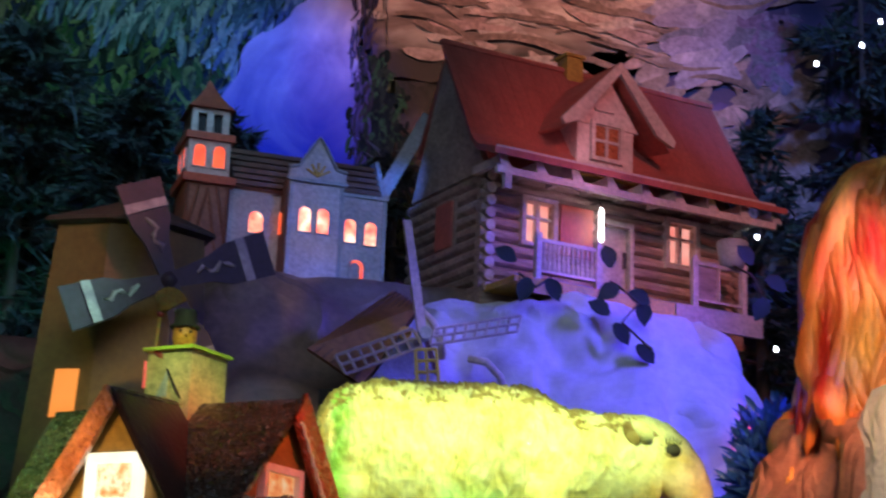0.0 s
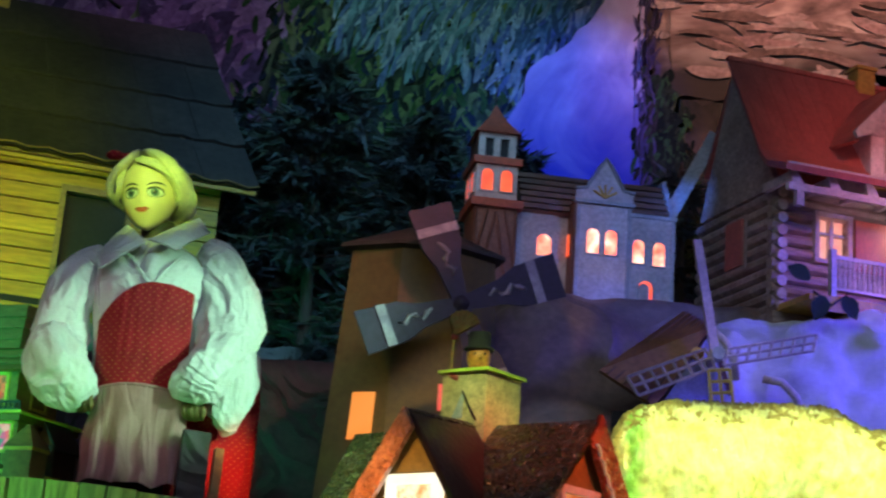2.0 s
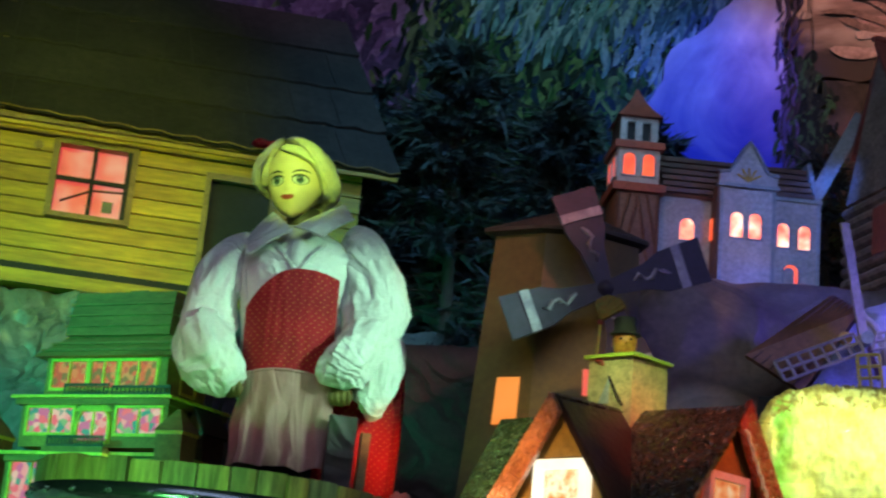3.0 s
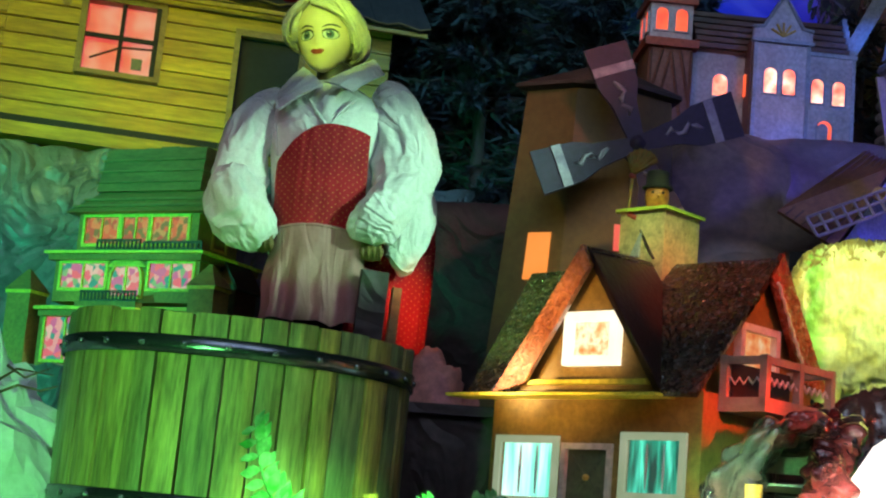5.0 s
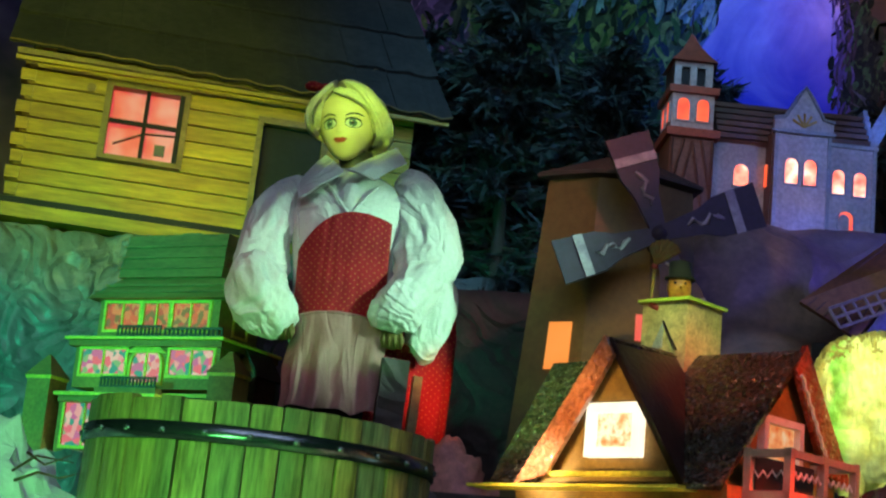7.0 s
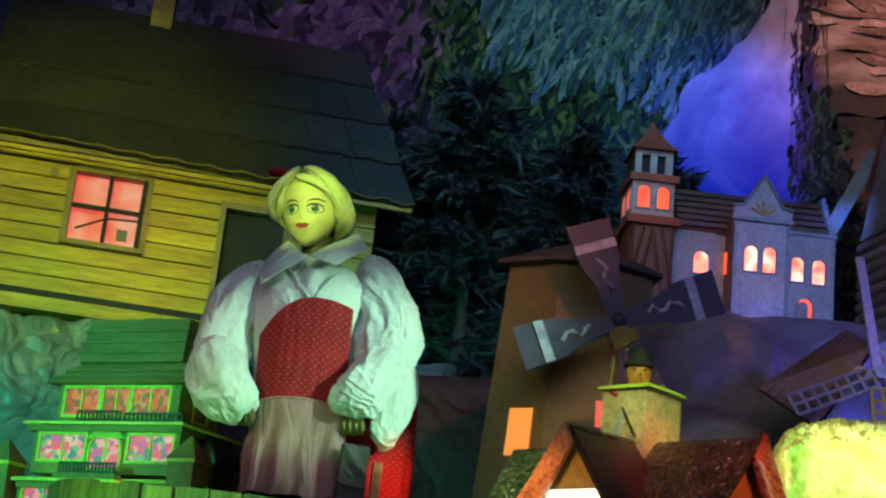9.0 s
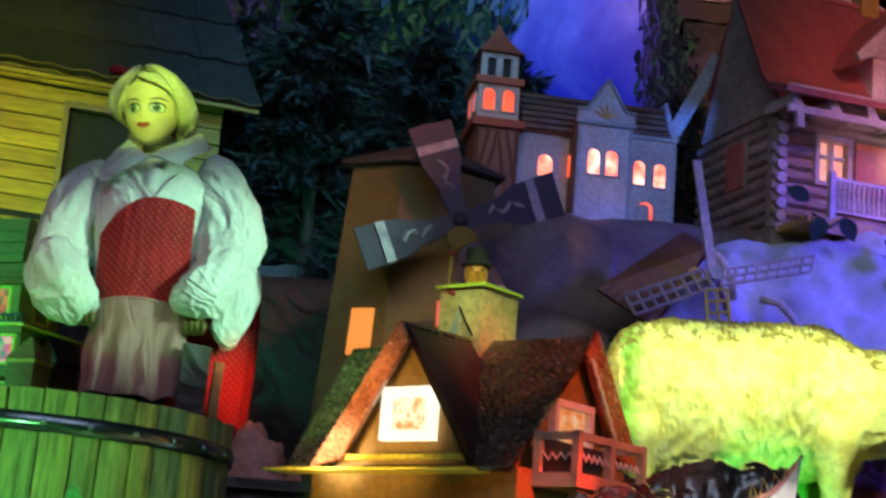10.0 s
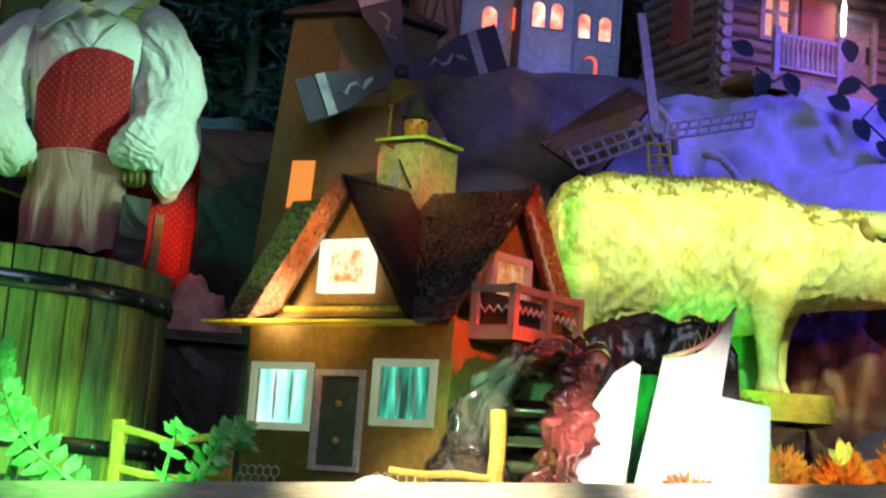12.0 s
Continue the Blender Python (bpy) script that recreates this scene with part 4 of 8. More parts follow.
                ring.append(q0 + r0 * f * (side_ * math.cos(a) + up_ * math.sin(a) * flat))
            rows.append(ring)
        loft(rows, bm, 0)
    # the arm bent across to the apron
    sleeve(((-0.100, 0.005, 0.945), (-0.138, 0.0, 0.905), (-0.164, -0.008, 0.830), (-0.170, -0.020, 0.755), (-0.165, -0.03, 0.70)), (0.020, 0.036, 0.048, 0.054, 0.038), 2.0)
    sleeve(((-0.186, -0.020, 0.765), (-0.178, -0.062, 0.715), (-0.150, -0.088, 0.665), (-0.112, -0.104, 0.628), (-0.092, -0.108, 0.612)), (0.028, 0.060, 0.064, 0.045, 0.028), 11.0, 0.9, (0.3, 1))
    # the arm that hangs, puffed at the shoulder and at the wrist
    sleeve(((0.100, 0.01, 0.972), (0.138, 0.0, 0.945), (0.166, -0.014, 0.870), (0.176, -0.03, 0.800), (0.170, -0.05, 0.735)), (0.020, 0.042, 0.056, 0.062, 0.046), 5.0)
    sleeve(((0.176, -0.045, 0.770), (0.154, -0.085, 0.715), (0.126, -0.108, 0.668), (0.112, -0.110, 0.640), (0.108, -0.108, 0.622)), (0.038, 0.048, 0.050, 0.043, 0.022), 16.0, 0.9, (0.3, 1))
    # the loose tail of the cuff
    sleeve(((0.196, -0.03, 0.745), (0.196, -0.04, 0.690), (0.188, -0.048, 0.635), (0.176, -0.05, 0.596), (0.166, -0.05, 0.586)), (0.040, 0.042, 0.038, 0.030, 0.012), 23.0, 0.7, (0, 0.4))
    # brown grip on either side of the apron
    for x in (-0.104, 0.120):
        blob(bm, (x, -0.098, 0.606), (0.026, 0.014, 0.020), 9, n=10)
        for k in range(4):
            tube([(x - 0.018 + 0.012 * k, -0.104, 0.622), (x - 0.018 + 0.012 * k, -0.117, 0.604), (x - 0.017 + 0.012 * k, -0.108, 0.588)], [0.004, 0.0045, 0.003], 6, bm, 9)
    # neck and head
    loft([ellipse((0.0, 0.005, z), r, r, 20) for z, r in ((0.93, 0.038), (0.985, 0.034), (1.02, 0.036))], bm, 5)
    H = Vector((-0.020, -0.008, 1.076))
    turn_h = Euler((radians(2), radians(-4), radians(-14))).to_matrix()
    FS = 0.92
    shape = ((-0.088, 0.010, 0.014, -0.034), (-0.080, 0.026, 0.027, -0.028), (-0.062, 0.043, 0.047, -0.016), (-0.038, 0.057, 0.062, -0.005), (-0.01, 0.065, 0.068, 0), (0.02, 0.067, 0.070, 0), (0.05, 0.060, 0.066, 0), (0.075, 0.042, 0.05, 0), (0.09, 0.016, 0.02, 0))
    zs = [q[0] for q in shape]

    def skin_at(x, z, lift=0.0):
        rx, ry, dy = (float(np.interp(z, zs, [q[k] for q in shape])) for k in (1, 2, 3))
        return Vector((x, dy - (ry + lift) * math.sqrt(max(0.04, 1 - (x / rx) ** 2)), z))
    rings = []
    for i in range(41):
        z = -0.088 + 0.178 * i / 40
        rx, ry, dy = (float(np.interp(z, zs, [q[k] for q in shape])) for k in (1, 2, 3))
        ring = []
        for x, y, zz in ellipse((0, dy, z), rx, ry, 48):
            # eye hollows, cheeks, and the ridge and tip of the nose
            k = 0.0
            if y < 0:
                k += 0.004 * (math.exp(-((abs(x) - 0.027) / 0.015) ** 2 - ((z + 0.010) / 0.013) ** 2))
                k -= 0.004 * (math.exp(-((abs(x) - 0.036) / 0.018) ** 2 - ((z + 0.034) / 0.016) ** 2))
                k -= 0.009 * math.exp(-(x / 0.0065) ** 2) * smooth(0.006, -0.026, z) * smooth(-0.036, -0.029, z)
                k -= 0.004 * math.exp(-(x / 0.018) ** 2 - ((z + 0.050) / 0.012) ** 2)
            ring.append(H + FS * turn_h @ Vector((x, y + k, zz)))
        rings.append(ring)
    loft(rings, bm, 3)

    def patch(x, z, rx, rz, mi, lift=0.0015, bend=0.0, slant=0.0):
        rows_ = []
        for f in (0.05, 0.55, 1.0):
            ring = []
            for k in range(20):
                a = 2 * math.pi * k / 20
                px, pz = x + f * rx * math.cos(a), z + f * rz * math.sin(a) + bend * (f * math.cos(a)) ** 2 + slant * f * math.cos(a)
                ring.append(H + FS * turn_h @ (skin_at(px, pz) + Vector((0, -lift, 0))))
            rows_.append(ring)
        loft(rows_, bm, mi, caps=False)
    for e in (-1, 1):
        patch(e * 0.028, -0.010, 0.0185, 0.0118, 5, 0.0003)
        patch(e * 0.028, -0.0105, 0.0170, 0.0100, 0, 0.0012)
        patch(e * 0.028, -0.0095, 0.0088, 0.0094, 8, 0.0020)
        patch(e * 0.028, -0.0095, 0.0042, 0.0045, 5, 0.0027)
        # white dot painted on as the glint of the eye
        patch(e * 0.0255, -0.006, 0.0016, 0.0018, 0, 0.0033)
        patch(e * 0.028, 0.0015, 0.0195, 0.0022, 5, 0.0028, -0.006)
        patch(e * 0.030, 0.0125, 0.0205, 0.0022, 5, 0.0014, -0.006, e * 0.001)
    patch(-0.007, -0.0485, 0.0095, 0.0036, 6, 0.0062, -0.001)
    patch(0.007, -0.0485, 0.0095, 0.0036, 6, 0.0062, -0.001)
    patch(0.0, -0.0530, 0.0125, 0.0040, 6, 0.0064)
    # blond bob: a close cap, and fine locks swept from a side parting over brow, ears and nape
    C = Vector((0.004, 0.030, 0.014))
    rows_ = []
    for i in range(1, 22):
        th = math.pi * 0.68 * i / 21
        rows_.append([H + turn_h @ (C + Vector((0.078 * math.sin(th) * math.cos(b), 0.072 * math.sin(th) * math.sin(b), 0.076 * math.cos(th)))) for b in (2 * math.pi * k / 32 for k in range(32))])
    loft(rows_, bm, 4)
    g = random.Random(12)
    C2 = Vector((0.0, -0.004, 0.006))
    for k in range(620):
        east = k % 5 < 3
        u = g.random()
        if east:
            f1 = -14 + 130 * u + g.gauss(0, 3)
            f0 = f1 - 70 * (1 - u)
            end = 124 + 8 * math.sin(5 * u) + g.gauss(0, 4)
            grow = 1.10
        else:
            f1 = 196 - 84 * u + g.gauss(0, 3)
            f0 = f1 + 66 * (1 - u)
            end = 106 + 14 * u + g.gauss(0, 4)
            grow = 0.99
        layer = g.uniform(0.96, 1.09)
        pts = []
        for j in range(8):
            w = j / 7
            th, ph = radians(9 + (end - 9) * w), radians(f0 + (f1 - f0) * w ** 0.8)
            wave = 1 + 0.05 * math.sin(7.5 * w + 3 * u + (0 if east else 2)) + (grow - 1) * w
            tuck = 1 - 0.10 * smooth(0.85, 1, w)
            off = Vector((-0.022 * (1 - w) ** 2, 0, 0))
            pts.append(H + turn_h @ (C2 + off + layer * wave * tuck * Vector((0.082 * math.sin(th) * math.cos(ph), 0.084 * math.sin(th) * math.sin(ph), 0.082 * math.cos(th)))))
        tube(pts, [0.002, 0.0028, 0.003, 0.003, 0.003, 0.0028, 0.0024, 0.001], 5, bm, 4)
    # fringe over the brow, to either side of the parting
    def lock(x, z, lift):
        q = FS * skin_at(x, z)
        return H + turn_h @ Vector((q.x * (1 + lift), q.y - 0.005 - 0.06 * lift, q.z))
    for k in range(110):
        u, e = g.random(), k % 3
        up, r0 = g.uniform(0.02, 0.16), g.uniform(0.0022, 0.0032)
        if e:
            way = ((-0.030, 0.084), (-0.014 + 0.010 * u, 0.064 + 0.012 * u), (0.018 + 0.010 * u, 0.050 + 0.016 * u), (0.046, 0.034 + 0.020 * u), (0.060, 0.010 + 0.020 * u), (0.064, -0.016 - 0.010 * u))
        else:
            way = ((-0.030, 0.084), (-0.038 - 0.004 * u, 0.066 + 0.008 * u), (-0.050, 0.046 + 0.012 * u), (-0.060, 0.022 + 0.012 * u), (-0.064, -0.004 - 0.008 * u))
        tube([lock(x, z, up + 0.02 * math.sin(9 * z * 20 + k)) for x, z in way], [0.0015] + [r0] * (len(way) - 2) + [0.001], 5, bm, 4)
    # red bow on the crown
    for e in (-1, 1):
        blob(bm, H + turn_h @ Vector((-0.060 + 0.015 * e, -0.026, 0.083 - 0.004 * e)), (0.018, 0.013, 0.011), 1, 0.3, 0.02, n=10)
    blob(bm, H + turn_h @ Vector((-0.060, -0.032, 0.083)), (0.007, 0.008, 0.008), 1, n=8)
    return bm


iris = surface("iris_paint", (0.10, 0.20, 0.22), (0.07, 0.14, 0.16), 30, 0.3, 0, 60)
hand_brown = surface("hand_brown", (0.22, 0.15, 0.04), (0.14, 0.09, 0.03), 30, 0.5, 0.2, 90)
doll = put("doll", doll_body(), [blouse, polka, apron_pink, doll_skin, doll_hair, ink, lip_red, black_felt, iris, hand_brown], smooth=True, m=pose(-0.822, 3.56, 1.272, 0, 0, 8))
tagged(doll, "doll in white blouse, red polka-dot dress and pink apron", "doll")
# the dark post beside the doll
post = put("post", bx(-0.028, 0.028, -0.011, 0.011, 0, 0.565), dark_cloth, m=pose(-0.692, 3.45, 1.27, 0, 2.0, 20), bev=0.003)
tagged(post, "dark brown upright board beside the doll", "post")
post2 = put("post", bx(-0.009, 0.009, -0.011, 0.011, 0, 0.535), cabin_trim, m=pose(-0.650, 3.462, 1.27, 0, 2.5, 20), bev=0.003)
tagged(post2, "brown square wooden post beside the doll", "post")

# ---- the villa ----
pane_red = glowing("pane_red", [(1.0, 0.12, 0.03), (0.7, 0.05, 0.03), (0.25, 0.16, 0.02), (1.0, 0.30, 0.08), (0.8, 0.42, 0.10)], 0.42, 85)
pane_pattern = glowing("pane_pattern", [(1.0, 0.10, 0.20), (1.0, 0.40, 0.40), (0.04, 0.34, 0.24), (0.70, 0.10, 0.36), (1.0, 0.62, 0.5), (0.25, 0.55, 0.2)], 0.56, 70)
villa = thing("villa", pose(-1.47, 3.74, 1.598, 0, 0, -18), "green-lit toy villa with stepped hip roofs and patterned lit windows", "toy house")
part("ground_floor", wall(-0.005, 0.425, 0.0, 0.15, 0.0, 0.24, [(0.015, 0.125, 0.04, 0.135)]), villa_wall, villa)
part("first_floor", wall(0.012, 0.398, 0.172, 0.278, 0.012, 0.21, [(0.032, 0.152, 0.203, 0.258), (0.27, 0.382, 0.203, 0.258)]), villa_wall, villa)
part("second_floor", wall(0.05, 0.372, 0.290, 0.378, 0.03, 0.19, [(0.07, 0.16, 0.307, 0.366), (0.174, 0.24, 0.307, 0.366), (0.252, 0.345, 0.307, 0.366)]), villa_wall, villa)
for z0, z1, g, y0, y1, x0, x1 in ((0.15, 0.158, 0, -0.02, 0.26, -0.01, 0.44), (0.278, 0.284, 0, -0.012, 0.23, -0.006, 0.418)):
    part("cornice", bx(x0, x1, y0, y1, z0, z1), villa_trim, villa, "pale green cornice", bev=0.001)
    part("terrace", bx(x0 + 0.008, x1 - 0.008, y0 + 0.008, y1, z0 - 0.014, z0 - 0.0005), villa_wall, villa)


def frustum(x0, x1, y0, y1, z0, dx, dy, z1, curve=0.0, n=5):
    rows = []
    for k in range(n + 1):
        t = k / n
        s = t + curve * math.sin(math.pi * t)
        rows.append([(x0 + dx * s, y0 + dy * s, z0 + (z1 - z0) * t), (x1 - dx * s, y0 + dy * s, z0 + (z1 - z0) * t), (x1 - dx * s, y1 - dy * s, z0 + (z1 - z0) * t), (x0 + dx * s, y1 - dy * s, z0 + (z1 - z0) * t)])
    return loft(rows)


part("lower_roof", frustum(0.028, 0.408, 0.005, 0.215, 0.374, 0.055, 0.055, 0.432), villa_roof, villa, "grey-green hip roof")
for k in range(2):
    part("course", bx(0.04 + 0.016 * k, 0.396 - 0.016 * k, 0.012 + 0.016 * k, 0.2 - 0.016 * k, 0.388 + 0.018 * k, 0.392 + 0.018 * k), villa_roof, villa)
part("upper_roof", frustum(0.076, 0.355, 0.045, 0.175, 0.43, 0.006, 0.02, 0.532), villa_roof, villa, "tall grey-green mansard roof")
for k in range(3):
    part("course", bx(0.073 + 0.0015 * k, 0.358 - 0.0015 * k, 0.043 + 0.005 * k, 0.177 - 0.005 * k, 0.45 + 0.026 * k, 0.453 + 0.026 * k), villa_roof, villa)
part("ridge_cap", bx(0.2, 0.25, 0.1, 0.13, 0.53, 0.545), villa_roof, villa)


def villa_window(x0, x1, z0, z1, y, mat, bars, outline=None):
    inner = outline or rect(x0, x1, z0, z1)
    f = part("window", ring_of(inner, wide(inner, 0.007), y - 0.004, y + 0.006), villa_trim, villa, "bright green window frame")
    part("pane", prism(inner, y + 0.001, y + 0.004), mat, f, "patterned lit pane")
    for x in bars:
        part("muntin", bx(x - 0.0025, x + 0.0025, y - 0.003, y + 0.0008, z0, z1), villa_trim, f)


villa_window(0.07, 0.16, 0.307, 0.366, 0.03, pane_red, (0.115,))
villa_window(0.174, 0.24, 0.307, 0.366, 0.03, pane_red, (0.207,))
villa_window(0.252, 0.345, 0.307, 0.366, 0.03, pane_red, (0.298,))
villa_window(0.032, 0.152, 0.203, 0.258, 0.012, pane_pattern, (0.092,))
villa_window(0.27, 0.382, 0.203, 0.258, 0.012, pane_pattern, (0.326,))
villa_window(0.172, 0.25, 0.186, 0.262, 0.008, pane_pattern, (0.211,), arch(0.172, 0.25, 0.186, 0.262))
villa_window(0.015, 0.125, 0.04, 0.135, 0.0, pane_pattern, (0.07,))
part("pediment", prism([(0.16, 0.25), (0.262, 0.25), (0.211, 0.29)], 0.004, 0.012), villa_trim, villa, "small pointed pediment")
side = pose(0.372, 0.0, 0, 0, 0, 90)
f = part("window", ring_of(rect(0.09, 0.14, 0.307, 0.366), rect(0.084, 0.146, 0.301, 0.372), -0.004, 0.006), villa_trim, villa, m=side)
part("pane", bx(0.09, 0.14, 0.001, 0.004, 0.307, 0.366), yellow_board, f)


def balustrade(x0, x1, y, z0, z1, n):
    rail = part("balustrade", bx(x0, x1, y, y + 0.005, z1 - 0.005, z1), black_rail, villa, "dark little balustrade")
    part("rail", bx(x0, x1, y, y + 0.005, z0, z0 + 0.004), black_rail, rail)
    for k in range(n):
        x = x0 + 0.002 + (x1 - x0 - 0.004) * k / (n - 1)
        part("baluster", bx(x - 0.0022, x + 0.0022, y + 0.001, y + 0.004, z0 + 0.004, z1 - 0.005), black_rail, rail)


balustrade(0.135, 0.252, -0.012, 0.284, 0.309, 12)
balustrade(0.258, 0.41, -0.008, 0.284, 0.305, 14)
balustrade(0.128, 0.275, -0.04, 0.166, 0.19, 16)
part("porch", bx(0.12, 0.282, -0.045, -0.02, 0.10, 0.165), villa_wall, villa, bev=0.001)
part("porch_edge", bx(0.117, 0.285, -0.048, -0.02, 0.146, 0.152), villa_trim, villa)
for x0, z1 in ((-0.08, 0.192), (0.404, 0.204)):
    t = part("turret", bx(x0, x0 + 0.064, -0.03, 0.03, 0.0, z1), villa_wall, villa, "square corner turret", bev=0.001)
    part("turret_roof", frustum(x0 - 0.005, x0 + 0.069, -0.035, 0.035, z1, 0.034, 0.032, z1 + 0.05, n=1), villa_roof, t, "pointed turret roof")
    part("band", bx(x0 - 0.003, x0 + 0.067, -0.033, 0.033, z1 - 0.008, z1 - 0.0005), villa_trim, t)

hut = thing("toy_hut", pose(-1.080, 3.72, 1.655, 0, 0, -20), "small dark brown toy hut with an olive gable beside the villa", "toy house")
part("body", bx(0.0, 0.062, 0.0, 0.08, 0.0, 0.172), mill_brown, hut, bev=0.001)
part("gable", prism([(0.0, 0.172), (0.062, 0.172), (0.031, 0.215)], 0.0, 0.08), villa_wall, hut, "olive gable")
part("roof_slope", slope([(-0.012, -0.01, 0.160), (0.031, -0.01, 0.226), (0.031, 0.09, 0.226), (-0.012, 0.09, 0.160)], 0.006), tar_roof, hut)
part("roof_slope", slope([(0.074, -0.01, 0.160), (0.031, -0.01, 0.226), (0.031, 0.09, 0.226), (0.074, 0.09, 0.160)], 0.006), tar_roof, hut)

# ---- the yellow log cabin ----
window_glow = glowing("window_pink", [(0.75, 0.03, 0.04), (1.0, 0.10, 0.08), (1.0, 0.34, 0.26)], 0.62, 11, cells=False)
cabin = thing("log_cabin", pose(-1.94, 4.15, 2.322, 0, 1.2, 18), "yellow plank log cabin with black tarred roof and lit window", "log cabin", scale=1.092)
win, dr = (0.283, 0.455, 0.125, 0.295), (0.652, 0.80, -0.0, 0.262)
rows, z = [], -0.012
board_h = 0.0405
for k in range(9):
    z0, z1 = z + k * board_h, z + (k + 1) * board_h - 0.004
    spans = [(0.08, 1.02)]
    for h in (win, dr):
        if z1 > h[2] - 0.008 and z0 < h[3] + 0.008:
            spans = [q for s in spans for q in ((s[0], min(s[1], h[0] - 0.012)), (max(s[0], h[1] + 0.012), s[1])) if q[1] - q[0] > 0.01]
    for a, b in spans:
        part("board", bx(a, b, 0.0 + 0.001 * (k % 3), 0.02, z0, z1), cabin_wood, cabin, bev=0.003)
part("backing", wall(0.09, 1.01, -0.012, 0.352, 0.021, 0.03, [win, dr]), cabin_trim, cabin)
for k in range(9):
    part("log_end", bx(0.070 - 0.006 * (k % 2), 0.098, -0.008, 0.03, z + k * board_h + 0.004, z + (k + 1) * board_h - 0.007), cabin_wood, cabin, bev=0.003)
    part("side_board", bx(0.08, 0.098, 0.031, 0.52, z + k * board_h, z + (k + 1) * board_h - 0.004), cabin_wood, cabin)
    part("side_board", bx(1.002, 1.02, 0.031, 0.52, z + k * board_h, z + (k + 1) * board_h - 0.004), cabin_wood, cabin)
part("sill_beam", bx(0.06, 1.03, -0.012, 0.03, -0.03, -0.012), black_felt, cabin, "black strip along the foot", bev=0.002)
part("base_beam", bx(0.05, 1.04, -0.02, 0.5, -0.062, -0.03), cabin_wood, cabin, "yellow base beam", bev=0.003)
w = part("window", ring_of(rect(*win), rect(win[0] - 0.016, win[1] + 0.016, win[2] - 0.012, win[3] + 0.016), -0.008, 0.02), cabin_trim, cabin, "wooden window frame")
part("pane", bx(win[0], win[1], 0.03, 0.034, win[2], win[3]), window_glow, w, "glowing pink pane")
part("muntin", bx(0.364, 0.374, 0.0, 0.012, win[2], win[3]), black_felt, w)
part("muntin", bx(win[0], win[1], 0.001, 0.011, 0.207, 0.217), black_felt, w)
part("shelf", tube([(0.30, 0.026, 0.16), (0.37, 0.026, 0.195), (0.45, 0.026, 0.2)], 0.003, 5), black_rail, w, "dark bar behind the pane")
part("pot", bx(0.40, 0.425, 0.022, 0.028, 0.145, 0.172), black_rail, w, "dark little pot behind the pane", bev=0.003)
for x in (win[1] + 0.002,):
    part("jamb", bx(x - 0.012, x, -0.01, 0.02, win[2], win[3]), black_felt, w)
# a black sheet gives the shade inside the open doorway
d = part("door", bx(dr[0], dr[1], 0.022, 0.03, dr[2], dr[3]), black_felt, cabin, "black sheet in place of the shade in the open doorway")
part("door_frame", ring_of(rect(dr[0], dr[1], dr[2], dr[3]), rect(dr[0] - 0.014, dr[1] + 0.014, dr[2] - 0.012, dr[3] + 0.016), -0.006, 0.02), cabin_trim, d, "wooden door frame")
part("knob", tube([(0.232, -0.006, 0.283), (0.232, 0.004, 0.283)], 0.011, 12), cabin_trim, cabin, "round wooden knob")
RZ, RY = 0.845, 0.30
for k in range(4):
    f0, f1 = k / 4, (k + 1) / 4
    y0, y1 = -0.055 + (RY + 0.055) * f0, -0.055 + (RY + 0.055) * f1
    z0, z1 = 0.325 + (RZ - 0.325) * f0, 0.325 + (RZ - 0.325) * f1
    bm = bmesh.new()
    lift = 0.006
    xr = 1.105 - 0.14 * f0, 1.105 - 0.14 * f1
    n = 40
    lower = [(0.03 + (xr[0] - 0.03) * i / n, y0 - lift, z0 + lift + (0.026 * (1 - i / n) if k == 0 else 0) + 0.003 * math.sin(i * 1.9 + k) + 0.002 * math.sin(i * 4.3)) for i in range(n + 1)]
    upper = [(0.03 + (xr[1] - 0.03) * i / n, y1, z1) for i in range(n + 1)]
    for a, b in ((lower, upper),):
        va, vb = [bm.verts.new(p) for p in a], [bm.verts.new(p) for p in b]
        vc, vd = [bm.verts.new((p[0], p[1] + 0.005, p[2] - 0.008)) for p in a], [bm.verts.new((p[0], p[1] + 0.005, p[2] - 0.008)) for p in b]
        for i in range(n):
            bm.faces.new((va[i], va[i + 1], vb[i + 1], vb[i]))
            bm.faces.new((vc[i], vd[i], vd[i + 1], vc[i + 1]))
            bm.faces.new((va[i + 1], va[i], vc[i], vc[i + 1]))
        bm.faces.new((va[0], vb[0], vd[0], vc[0]))
        bm.faces.new((va[n], vc[n], vd[n], vb[n]))
    strip = part("roof_strip", bm, tar_roof, cabin, "black tarred roofing strip with a wavy edge")
    part("seam", tube([(p[0], p[1] - 0.001, p[2] - 0.002) for p in lower], 0.0022, 5), cabin_trim if k == 0 else tar_roof, strip, "thin edge of the strip")
    for i in range(1, 9):
        u = i / 9 + 0.02 * math.sin(3 * i + k)
        a, b = Vector(lower[0]).lerp(Vector(lower[-1]), u), Vector(upper[0]).lerp(Vector(upper[-1]), u)
        part("joint", tube([a + Vector((0, 0, 0.002)), b + Vector((0, 0, 0.004))], 0.002, 4), tar_roof, strip)
part("rear_roof", slope([(0.03, 0.31, RZ), (0.965, 0.31, RZ), (1.1, 0.62, 0.4), (0.03, 0.62, 0.4)]), tar_roof, cabin)
part("fascia", bx(0.05, 1.1, -0.052, -0.04, 0.312, 0.322), cabin_wood, cabin, "yellow eaves board")
part("soffit", bx(0.05, 1.09, -0.04, 0.02, 0.33, 0.345), cabin_trim, cabin)
